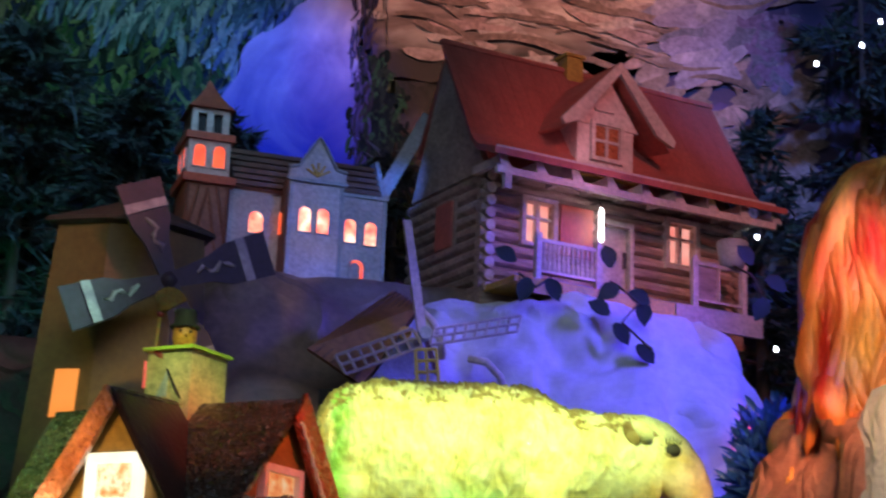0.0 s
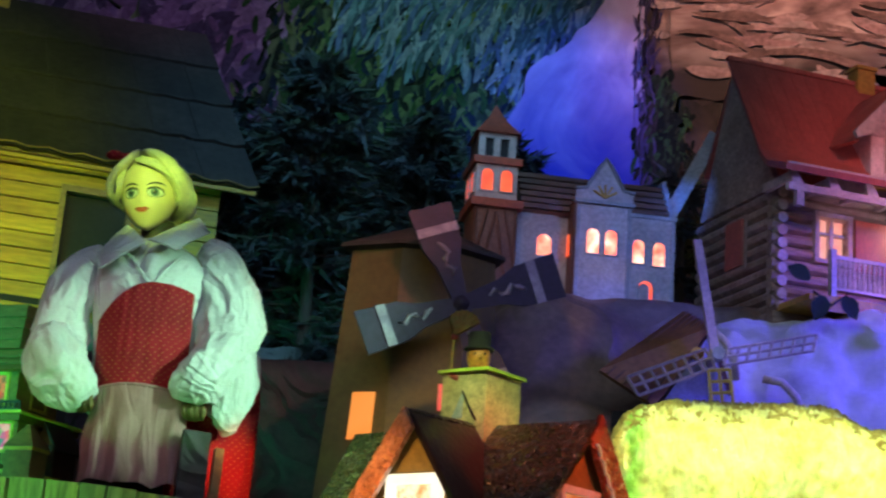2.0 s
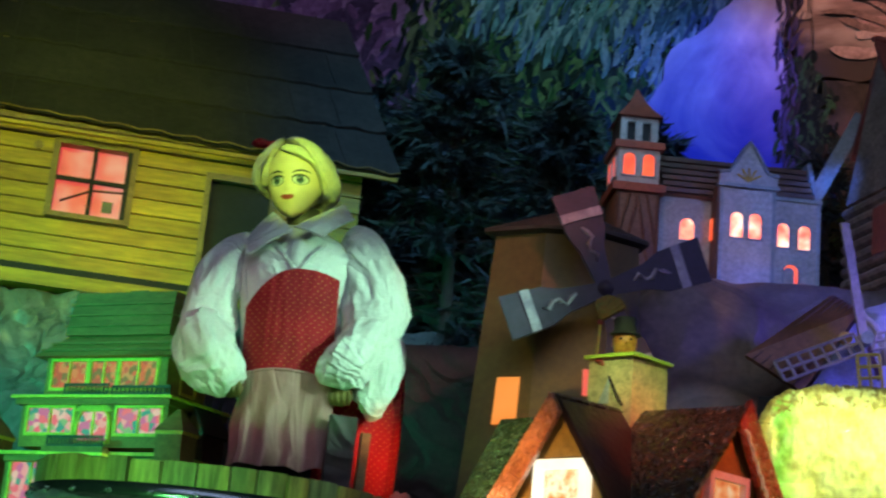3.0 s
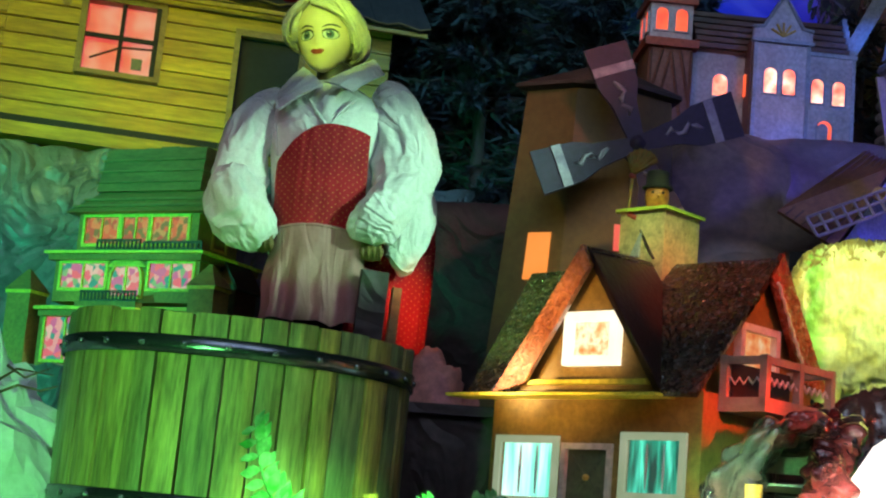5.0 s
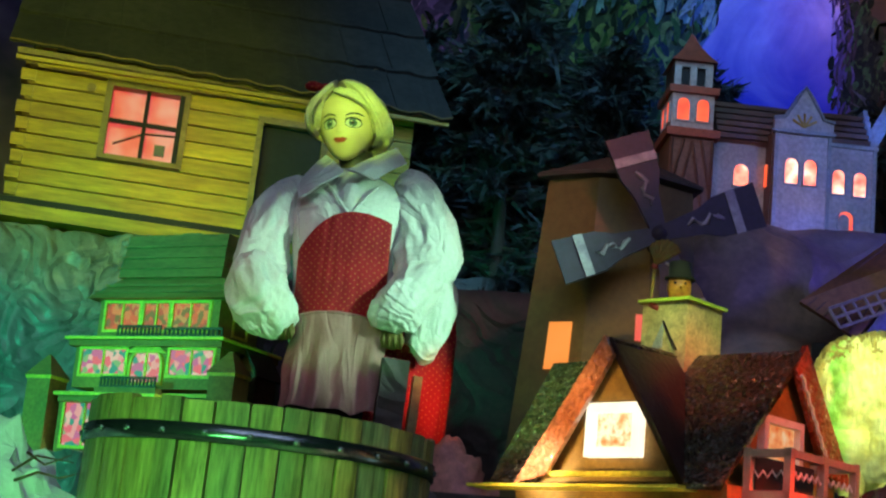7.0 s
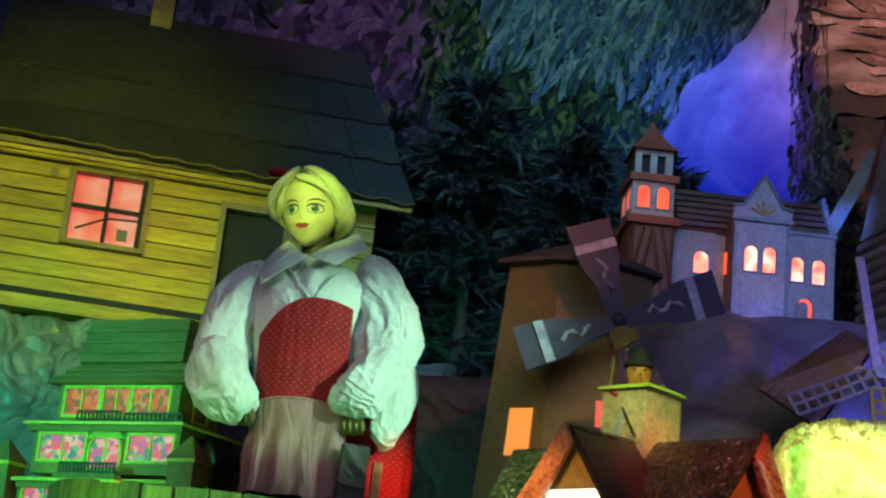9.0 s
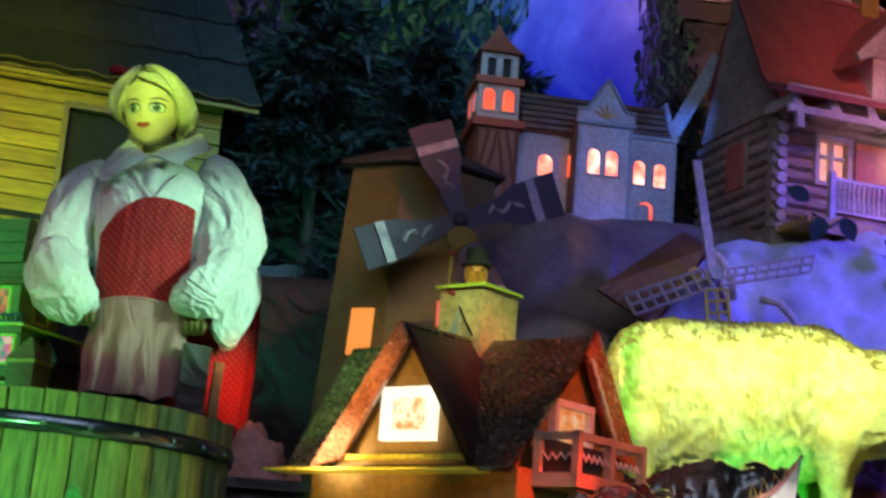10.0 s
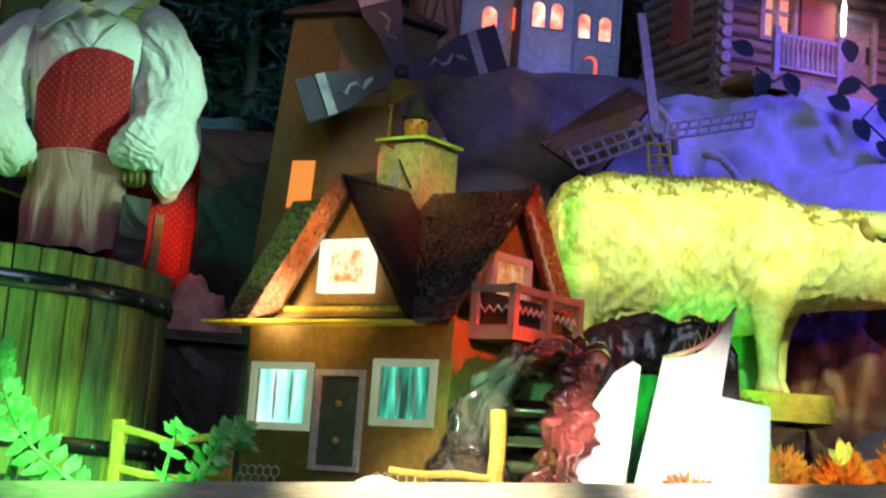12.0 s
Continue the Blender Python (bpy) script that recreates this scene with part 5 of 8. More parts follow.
stk = part("chimney", bx(0.39, 0.445, 0.27, 0.34, 0.75, 0.97), cabin_wood, cabin, "yellow chimney", bev=0.002)
part("cap", bx(0.383, 0.452, 0.263, 0.347, 0.97, 0.985), cabin_trim, stk)
part("gable", prism([(0.0, 0.33), (0.5, 0.33), (0.3, 0.8)], 0.085, 0.1, axis="x"), cabin_wood, cabin)
part("gable", prism([(0.0, 0.33), (0.5, 0.33), (0.3, 0.8)], 0.94, 0.955, axis="x"), cabin_wood, cabin)

# ---- the castle ----
warm = glowing("pane_warm", [(1.0, 0.10, 0.05), (1.0, 0.30, 0.18), (1.0, 0.62, 0.50)], 1.7, 26, cells=False)
ember = glowing("pane_ember", [(1.0, 0.07, 0.02), (1.0, 0.16, 0.05)], 1.0, 30, cells=False)
castle = thing("castle", pose(-0.2, 4.1, 2.296, 0, 0, 12), "toy castle with square tower, gabled bay and glowing windows", "toy castle")


def lit_arch(x0, x1, z0, z1, y, mat, trim=castle_trim, e=0.004):
    f = part("window", ring_of(arch(x0, x1, z0, z1), wide(arch(x0, x1, z0, z1), e), y - 0.004, y + 0.002), trim, castle, "round-headed window frame")
    part("pane", prism(arch(x0, x1, z0, z1), y - 0.002, y + 0.001), mat, f, "glowing pane")
    return f


# tower
tower = part("tower", bx(0.028, 0.135, 0.0, 0.14, -0.03, 0.236), castle_side, castle, "brown timbered tower foot", bev=0.002)
for a, b in (((0.032, -0.02), (0.032, 0.23)), ((0.131, -0.02), (0.131, 0.23)), ((0.032, 0.10), (0.060, 0.23)), ((0.081, 0.225), (0.048, 0.05)), ((0.081, 0.225), (0.114, 0.05)), ((0.131, 0.10), (0.103, 0.23))):
    part("timber", tube([(a[0], -0.002, a[1]), (b[0], -0.002, b[1])], 0.0042, 4), castle_roof, tower, "dark crossed timber")
part("cornice", bx(0.016, 0.147, -0.014, 0.155, 0.236, 0.256), spire_red, tower, "red-brown cornice", bev=0.003)
mid_stage = part("tower_stage", bx(0.027, 0.131, 0.0, 0.14, 0.256, 0.346), castle_wall, castle, "grey tower stage", bev=0.002)
part("cornice", bx(0.018, 0.140, -0.01, 0.15, 0.346, 0.364), spire_red, mid_stage, "red-brown cornice", bev=0.003)
for x in (0.040, 0.088):
    lit_arch(x, x + 0.030, 0.278, 0.334, 0.0, ember)
side = pose(0.027, 0.14, 0, 0, 0, -90)
for x in (0.03, 0.09):
    f = part("window", ring_of(arch(x, x + 0.03, 0.278, 0.332), wide(arch(x, x + 0.03, 0.278, 0.332), 0.004), -0.004, 0.002), castle_trim, castle, m=side)
    part("pane", prism(arch(x, x + 0.03, 0.278, 0.332), -0.002, 0.001), ember, f)
belfry = part("belfry", wall(0.032, 0.126, 0.364, 0.432, 0.012, 0.022, [(0.048, 0.070, 0.372, 0.42), (0.086, 0.108, 0.372, 0.42)]), trim_pale, castle, "pale belfry with dark openings")
# black block fills the belfry, as the shade seen through its openings
part("belfry_core", bx(0.034, 0.124, 0.023, 0.125, 0.364, 0.432), black_felt, belfry)
part("belfry_side", bx(0.0315, 0.036, 0.02, 0.128, 0.364, 0.432), castle_side, belfry)
part("belfry_side", bx(0.1225, 0.127, 0.02, 0.128, 0.364, 0.432), castle_side, belfry)
part("spire", frustum(0.022, 0.136, 0.0, 0.138, 0.432, 0.055, 0.067, 0.525, curve=0.10, n=6), spire_red, castle, "red pyramid spire")
part("finial", tube([(0.079, 0.07, 0.515), (0.079, 0.07, 0.575), (0.079, 0.07, 0.60)], [0.002, 0.0015, 0.001], 6), iron, castle, "thin dark finial")
# hall with its slatted roof
part("hall_wall", bx(0.136, 0.53, 0.03, 0.2, -0.03, 0.247), castle_wall, castle)
part("hall_front", bx(0.136, 0.242, 0.022, 0.0295, -0.03, 0.247), castle_wall, castle)
lit_arch(0.192, 0.228, 0.134, 0.188, 0.022, warm)
part("roof_backing", slope([(0.15, 0.015, 0.245), (0.53, 0.015, 0.245), (0.53, 0.12, 0.372), (0.15, 0.12, 0.372)], 0.01), castle_roof, castle)
for k in range(6):
    t = (k + 0.1) / 6
    y, z = 0.012 + 0.105 * t, 0.248 + 0.127 * t
    part("roof_slat", bx(0.147, 0.528, y - 0.005, y + 0.012, z, z + 0.011), castle_roof, castle, "brown roof slat", bev=0.002)
part("rear_roof", slope([(0.15, 0.12, 0.372), (0.53, 0.12, 0.372), (0.53, 0.22, 0.25), (0.15, 0.22, 0.25)], 0.01), castle_roof, castle)
# stepped gable at the far end
gab = bmesh.new()
for k in range(7):
    y = 0.012 + 0.015 * k
    bx(0.53, 0.541, y, 0.22 - 0.012 * k, 0.247 + 0.02 * k - (0.0 if k else 0.28), 0.247 + 0.02 * (k + 1), gab)
part("stepped_gable", gab, castle_trim, castle, "pale stepped gable")
# gabled bay
part("bay", bx(0.277, 0.412, -0.035, 0.035, -0.03, 0.267), castle_wall, castle, "pale projecting bay", bev=0.001)
part("bay_side", bx(0.2705, 0.2765, -0.03, 0.03, -0.03, 0.267), castle_side, castle, "brown side wall of the bay")
part("bay_slit", prism([(0.006, 0.136), (0.022, 0.136), (0.022, 0.19), (0.006, 0.19)], 0.267, 0.2704, axis="x"), ember, castle, "narrow glowing side window")
ped = part("pediment", prism([(0.272, 0.267), (0.417, 0.267), (0.417, 0.30), (0.392, 0.30), (0.36, 0.352), (0.3445, 0.378), (0.329, 0.352), (0.297, 0.30), (0.272, 0.30)], -0.04, -0.026), castle_wall, castle, "ornate pointed pediment")
part("moulding", tube([(0.27, -0.042, 0.297), (0.297, -0.042, 0.302), (0.328, -0.042, 0.356), (0.3445, -0.042, 0.38), (0.361, -0.042, 0.356), (0.392, -0.042, 0.302), (0.419, -0.042, 0.297)], 0.0045, 6), castle_trim, ped)
part("moulding", bx(0.268, 0.421, -0.046, -0.034, 0.262, 0.27), castle_trim, ped)
for k in range(5):
    a = radians(30 + 30 * k)
    part("ray", tube([(0.3445, -0.041, 0.279), (0.3445 + 0.034 * math.cos(a), -0.041, 0.279 + 0.034 * math.sin(a))], 0.003, 5), fence_wood, ped, "gilt ray ornament")
part("bay_roof", prism([(0.285, 0.27), (0.405, 0.27), (0.3445, 0.36)], -0.026, 0.09), castle_roof, castle)
lit_arch(0.303, 0.334, 0.137, 0.200, -0.035, warm)
lit_arch(0.349, 0.379, 0.137, 0.200, -0.035, warm)
for x in (0.2795, 0.4095):
    part("pilaster", bx(x - 0.004, x + 0.004, -0.04, -0.034, -0.03, 0.262), castle_trim, castle)
# right wing
part("wing", bx(0.4205, 0.529, -0.012, 0.03, -0.03, 0.25), castle_wall, castle, "pale side wing", bev=0.001)
part("cornice", bx(0.415, 0.536, -0.018, 0.03, 0.247, 0.256), castle_trim, castle)
lit_arch(0.426, 0.455, 0.13, 0.19, -0.012, warm)
lit_arch(0.478, 0.508, 0.128, 0.188, -0.012, warm)
dd = lit_arch(0.444, 0.48, 0.0, 0.088, -0.012, ember)
part("door_leaf", prism(arch(0.444, 0.47, 0.0, 0.08), -0.0165, -0.0145), castle_wall, dd, "half-open pale door")
part("pilaster", bx(0.524, 0.532, -0.017, -0.01, -0.03, 0.247), castle_trim, castle)
rail = part("parapet", bx(0.40, 0.58, -0.06, -0.054, 0.022, 0.028), castle_trim, castle, "pale openwork parapet")
for k in range(15):
    part("baluster", bx(0.402 + 0.0125 * k, 0.407 + 0.0125 * k, -0.059, -0.055, -0.02, 0.0215), castle_trim, rail)

# ---- the upper log house ----
lamp_white = glowing("lamp_white", [(1.0, 0.86, 0.90), (1.0, 0.92, 0.95)], 9.0, 5, cells=False)
pane_rose = glowing("pane_rose", [(1.0, 0.26, 0.22), (1.0, 0.5, 0.42)], 0.8, 20, cells=False)
log_house = thing("log_house", pose(0.54, 3.95, 2.285, 0, 0, 22), "log house with red roof, dormer and railed porch", "toy house")
LW, LD, LH = 0.73, 0.36, 0.305
wn, wr, drr = (0.10, 0.178, 0.12, 0.222), (0.52, 0.60, 0.13, 0.24), (0.315, 0.40, 0.03, 0.20)
n_logs = 10
for k in range(n_logs):
    z0 = -0.01 + k * LH / n_logs
    zc, r = z0 + LH / n_logs / 2, LH / n_logs / 2 - 0.001
    spans = [(-0.02, LW + 0.02)]
    for h in (wn, wr, drr):
        if zc > h[2] and zc < h[3]:
            spans = [q for s in spans for q in ((s[0], min(s[1], h[0])), (max(s[0], h[1]), s[1])) if q[1] - q[0] > 0.005]
    for a, b in spans:
        part("log", tube([(a, 0, zc), (b, 0, zc)], r, 8), log_grey, log_house)
    zs = zc - LH / n_logs / 2
    part("side_log", tube([(0, -0.024, zs), (0, LD + 0.02, zs)], r, 8), log_grey, log_house)
    part("side_log", tube([(LW, -0.024, zs), (LW, LD + 0.02, zs)], r, 8), log_grey, log_house)
    part("log_end", tube([(0, -0.0265, zs), (0, -0.0245, zs)], r * 0.92, 10), trim_pale, log_house, "pale cut log end")
part("lining", wall(0.01, LW - 0.01, -0.02, LH, 0.012, 0.02, [wn, wr, drr]), log_grey, log_house)
part("back_wall", bx(0.0, LW, LD - 0.01, LD, -0.02, LH), log_grey, log_house)
part("floor_slab", bx(-0.02, LW + 0.02, -0.02, LD, -0.06, -0.021), log_grey, log_house)


def cabin_window(h, parent, bars=1):
    f = part("window", ring_of(rect(*h), rect(h[0] - 0.012, h[1] + 0.012, h[2] - 0.01, h[3] + 0.012), -0.022, 0.01), trim_pale, parent, "pale window frame")
    part("pane", bx(h[0], h[1], 0.006, 0.009, h[2], h[3]), pane_rose, f, "rose-lit pane")
    for k in range(bars):
        x = h[0] + (h[1] - h[0]) * (k + 1) / (bars + 1)
        part("muntin", bx(x - 0.005, x + 0.005, -0.01, 0.0055, h[2], h[3]), trim_pale, f)
    part("muntin", bx(h[0], h[1], -0.009, 0.005, h[3] - 0.04, h[3] - 0.034), trim_pale, f)


cabin_window(wn, log_house)
cabin_window(wr, log_house)
part("shutter", bx(0.192, 0.285, -0.03, -0.02, 0.10, 0.225), roof_red, log_house, "red shutter", bev=0.003)
dl = part("door", bx(drr[0], drr[1], -0.004, 0.008, drr[2], drr[3]), trim_pale, log_house, "pale rose door", bev=0.002)
part("door_frame", ring_of(rect(*drr), rect(drr[0] - 0.01, drr[1] + 0.01, drr[2] - 0.01, drr[3] + 0.012), -0.024, 0.0), trim_pale, dl)
part("latch", bx(0.39, 0.396, -0.012, -0.004, 0.10, 0.14), black_rail, dl)
lantern = part("lantern", tube([(0.288, -0.06, 0.14), (0.288, -0.06, 0.148), (0.288, -0.06, 0.215), (0.288, -0.06, 0.224)], [0.003, 0.0055, 0.0055, 0.003], 10), lamp_white, log_house, "bright white lamp tube", True)
part("bracket", tube([(0.288, -0.06, 0.222), (0.288, -0.055, 0.24), (0.288, 0.0, 0.245)], 0.0025, 5), iron, lantern)
sw = part("side_window", bx(-0.022, -0.016, 0.13, 0.21, 0.12, 0.235), roof_red, log_house, "dim side window")
part("frame", bx(-0.0155, -0.012, 0.12, 0.22, 0.11, 0.245), log_grey, sw)
# porch roof, with cut-out brackets
EY = -0.135
part("eaves_beam", bx(-0.05, 0.765, EY, EY + 0.014, 0.235, 0.252), trim_pale, log_house, "pale eaves beam", bev=0.002)
part("eaves_board", bx(-0.05, 0.765, EY + 0.002, EY + 0.01, 0.285, 0.302), trim_pale, log_house)
for k in range(9):
    x = -0.04 + 0.0995 * k
    part("bracket", prism([(x, 0.252), (x + 0.03, 0.252), (x + 0.01, 0.286), (x - 0.006, 0.286)], EY + 0.002, EY + 0.01), trim_pale, log_house, "pale cut bracket")
    part("rafter", bx(x, x + 0.012, EY + 0.012, 0.0, 0.262, 0.282), trim_pale, log_house)
for x in (-0.03,):
    part("porch_post", bx(x, x + 0.018, EY - 0.002, EY + 0.014, -0.02 if x > 0 else 0.2, 0.236), trim_pale, log_house)
# roof with a flare at the eaves
RL, RYY, RZZ = -0.07, 0.22, 0.676


def red_slope(y0, z0, y1, z1, bend, xl, xr, n=12):
    rows = []
    for k in range(n + 1):
        t = k / n
        z = z0 + (z1 - z0) * (t - bend * math.sin(math.pi * t)) if bend else float(np.interp(t, (0, 0.30, 0.42, 0.54, 1), (z0, z0 + 0.040, z0 + 0.082, z0 + 0.150, z1)))
        y = y0 + (y1 - y0) * t
        rows.append((y, z, xl[0] + (xl[1] - xl[0]) * t, xr[0] + (xr[1] - xr[0]) * t))
    bm = bmesh.new()
    tops = [(bm.verts.new((q[2], q[0], q[1])), bm.verts.new((q[3], q[0], q[1]))) for q in rows]
    lows = [(bm.verts.new((q[2], q[0], q[1] - 0.016)), bm.verts.new((q[3], q[0], q[1] - 0.016))) for q in rows]
    for a, b, c, d in zip(tops, tops[1:], lows, lows[1:]):
        bm.faces.new((a[0], a[1], b[1], b[0]))
        bm.faces.new((c[0], d[0], d[1], c[1]))
        bm.faces.new((a[0], b[0], d[0], c[0]))
        bm.faces.new((a[1], c[1], d[1], b[1]))
    for e, g in ((tops[0], lows[0]), (tops[-1], lows[-1])):
        bm.faces.new((e[0], e[1], g[1], g[0]))
    return bm


part("roof_slope", red_slope(EY - 0.02, 0.288, RYY, RZZ, 0, (RL, -0.02), (0.785, 0.83), 24), roof_red, log_house, "red roof with a slight flare")
part("roof_slope", red_slope(LD + 0.03, 0.43, RYY, RZZ, 0.02, (0.012, 0.0), (0.82, 0.83)), roof_red, log_house)
for k in range(22):
    t = (k + 0.5) / 22
    a, b = Vector((-0.045 + 0.86 * t, 0.048, 0.440)), Vector((-0.02 + 0.85 * t, RYY, RZZ + 0.001))
    mid = a.lerp(b, 0.5)
    part("batten", tube([a, mid, b], 0.0009, 4), roof_red, log_house)
part("ridge_board", bx(-0.022, 0.832, RYY - 0.008, RYY + 0.008, RZZ - 0.004, RZZ + 0.008), roof_red, log_house, bev=0.002)
for x in (0.0, LW):
    part("gable", prism([(-0.01, LH - 0.02), (LD + 0.01, LH - 0.02), (RYY, 0.63)], x - 0.008, x + 0.008, axis="x"), log_grey, log_house)
chm = part("chimney", bx(0.345, 0.395, 0.20, 0.25, 0.62, 0.715), fence_wood, log_house, "orange chimney", bev=0.003)
part("cap", bx(0.34, 0.40, 0.195, 0.255, 0.715, 0.724), fence_wood, chm)
# dormer
DY = -0.025
dorm = part("dormer", bx(0.258, 0.424, DY, 0.16, 0.34, 0.475), trim_pale, log_house, "pale rose dormer")
dorm.location = (-0.022, 0, -0.022)
part("dormer_gable", prism([(0.245, 0.468), (0.437, 0.468), (0.343, 0.60)], DY - 0.004, DY + 0.006), trim_pale, dorm)
for s, e in ((-1, (0.18, 0.425)), (1, (0.506, 0.425))):
    part("dormer_roof", slope([(0.343, DY - 0.05, 0.622), (e[0], DY - 0.05, e[1]), (e[0], 0.14, e[1] + 0.03), (0.343, 0.25, 0.625)], 0.008), roof_red, dorm, "red dormer roof")
    tip = 0.343 + (e[0] - 0.343) * 0.96
    part("verge", prism([(0.343, 0.624), (0.343, 0.592), (tip - s * 0.045, 0.452), (tip + s * 0.004, 0.43), (tip + s * 0.012, 0.446)], DY - 0.062, DY - 0.051), trim_pale, dorm, "pale curved verge board", bev=0.001)
dw = part("window", ring_of(rect(0.304, 0.378, 0.386, 0.47), rect(0.294, 0.388, 0.376, 0.48), DY - 0.012, DY + 0.002), trim_pale, dorm, "pale dormer window frame")
part("pane", bx(0.304, 0.378, DY - 0.003, DY - 0.0005, 0.386, 0.47), shingle_light, dw, "dark red pane")
part("muntin", bx(0.338, 0.344, DY - 0.009, DY - 0.0035, 0.386, 0.47), trim_pale, dw)
part("muntin", bx(0.304, 0.378, DY - 0.0085, DY - 0.0035, 0.426, 0.432), trim_pale, dw)
part("apron_board", bx(0.25, 0.432, DY - 0.006, DY + 0.01, 0.335, 0.352), fence_wood, dorm)
part("shelf", bx(0.305, 0.36, DY - 0.012, DY, 0.505, 0.512), trim_pale, dorm)
# porch floor, rails and steps
part("porch_floor", bx(-0.01, 0.695, -0.16, -0.02, -0.022, -0.008), fence_wood, log_house, "orange porch floor", bev=0.002)
part("porch_skirt", bx(0.43, 0.69, -0.172, -0.16, -0.062, -0.01), trim_pale, log_house, "pale porch skirt", bev=0.002)
part("porch_skirt", bx(0.0, 0.43, -0.168, -0.16, -0.045, -0.01), fence_wood, log_house)


def railing(x0, x1, n, z1, mat):
    r = part("railing", bx(x0, x1, -0.162, -0.154, z1 - 0.008, z1), mat, log_house, "pale porch railing")
    part("rail", bx(x0, x1, -0.161, -0.155, 0.008, 0.014), mat, r)
    for k in range(n):
        x = x0 + 0.005 + (x1 - x0 - 0.01) * k / (n - 1)
        part("baluster", tube([(x, -0.158, 0.014), (x, -0.158, 0.03), (x, -0.158, 0.05), (x, -0.158, z1 - 0.008)], [0.0045, 0.0055, 0.0032, 0.0045], 6), mat, r)
    for x in (x0, x1):
        part("newel", bx(x - 0.007, x + 0.007, -0.166, -0.151, -0.01, z1 + 0.012), mat, r, bev=0.002)


railing(0.05, 0.215, 13, 0.088, trim_pale)
railing(0.493, 0.64, 3, 0.105, trim_pale)
part("rail_panel", bx(0.50, 0.57, -0.156, -0.150, 0.014, 0.095), log_grey, log_house, "grey board behind the rail")
tagged(put("flower_pot", tube([(0, 0, 0), (0, 0, 0.02), (0, 0, 0.062), (0, 0, 0.066)], [0.028, 0.033, 0.04, 0.036], 16), castle_trim, smooth=True, m=log_house.matrix_basis @ pose(0.608, -0.158, 0.106)), "blue-lit round pot on the porch rail of the log house", "pot")

# ---- board leaning behind the log house ----
tagged(put("board", bx(-0.018, 0.018, -0.008, 0.008, 0, 0.62), castle_trim, m=pose(0.165, 4.3, 2.29, -4, 27, 8), bev=0.003), "blue-lit narrow board leaning beside the log house", "board")

# ---- the dark windmill with purple sails ----
windmill = thing("windmill", pose(-0.303, 3.52, 1.27), "tall brown windmill tower with dark purple sails", "windmill")
HB = 0.985
MID = Vector((0.058, 0.11, 0))
PLAN = [Vector(p) for p in ((-0.10, 0.045, 0), (0.008, 0, 0), (0.118, 0.012, 0), (0.20, 0.09, 0), (0.15, 0.25, 0), (-0.06, 0.22, 0))]


def tower_at(k, z, out=0.0):
    """The k-th corner of the tower at the height z."""
    f = 1 + 0.48 * (1 - z / HB) + out
    p = MID + (PLAN[k] - MID) * f
    return Vector((p.x, p.y, z))


def on_face(k, u, z, lift=0.003):
    a, b = tower_at(k, z), tower_at(k + 1, z)
    n = (b - a).cross(Vector((0, 0, 1))).normalized()
    return a.lerp(b, u) + n * lift


part("tower", loft([[tower_at(k, z) for k in range(6)] for z in (0.0, HB)]), mill_olive, windmill, "smooth tapering tower")
part("cap", loft([[tower_at(k, HB + 0.001, 0.03) for k in range(6)], [tower_at(k, HB, 0.16) + Vector((0, 0, 0.006)) for k in range(6)], [tower_at(k, HB, 0.15) + Vector((0, 0, 0.014)) for k in range(6)], [tower_at(k, HB, -0.8) + Vector((0, 0, 0.075)) for k in range(6)]]), tar_roof, windmill, "low dark cap")
pane_amber = glowing("pane_amber", [(1.0, 0.26, 0.03), (1.0, 0.34, 0.06)], 0.85, 12, cells=False)
pane_coral = glowing("pane_coral", [(1.0, 0.10, 0.06), (1.0, 0.16, 0.11)], 0.7, 12, cells=False)


def tower_window(k, u0, u1, z0, z1, mat, label):
    bm = bmesh.new()
    v = [bm.verts.new(on_face(k, u, z, d)) for d in (0.001, 0.005) for u, z in ((u0, z0), (u1, z0), (u1, z1), (u0, z1))]
    for q in ((0, 1, 2, 3), (4, 5, 6, 7), (0, 1, 5, 4), (1, 2, 6, 5), (2, 3, 7, 6), (3, 0, 4, 7)):
        bm.faces.new([v[i] for i in q])
    part("window", bm, mat, windmill, label)


tower_window(0, 0.42, 0.80, 0.578, 0.676, pane_amber, "glowing amber window")
tower_window(1, 0.80, 0.98, 0.645, 0.70, pane_coral, "glowing coral window")
for z in (0.835, 0.858):
    cc = on_face(0, 0.62, z, 0.0)
    part("hole", tube([cc + Vector((0, 0.002, 0)), cc + Vector((0, -0.003, 0))], 0.005, 8), black_rail, windmill)
HUB = Vector((0.141, -0.085, 0.850))
part("hub", tube([HUB + Vector((-0.01, 0.10, 0)), HUB, HUB + Vector((0.002, -0.02, 0))], [0.02, 0.022, 0.008], 14), sail_purple, windmill, "dark hub", True)
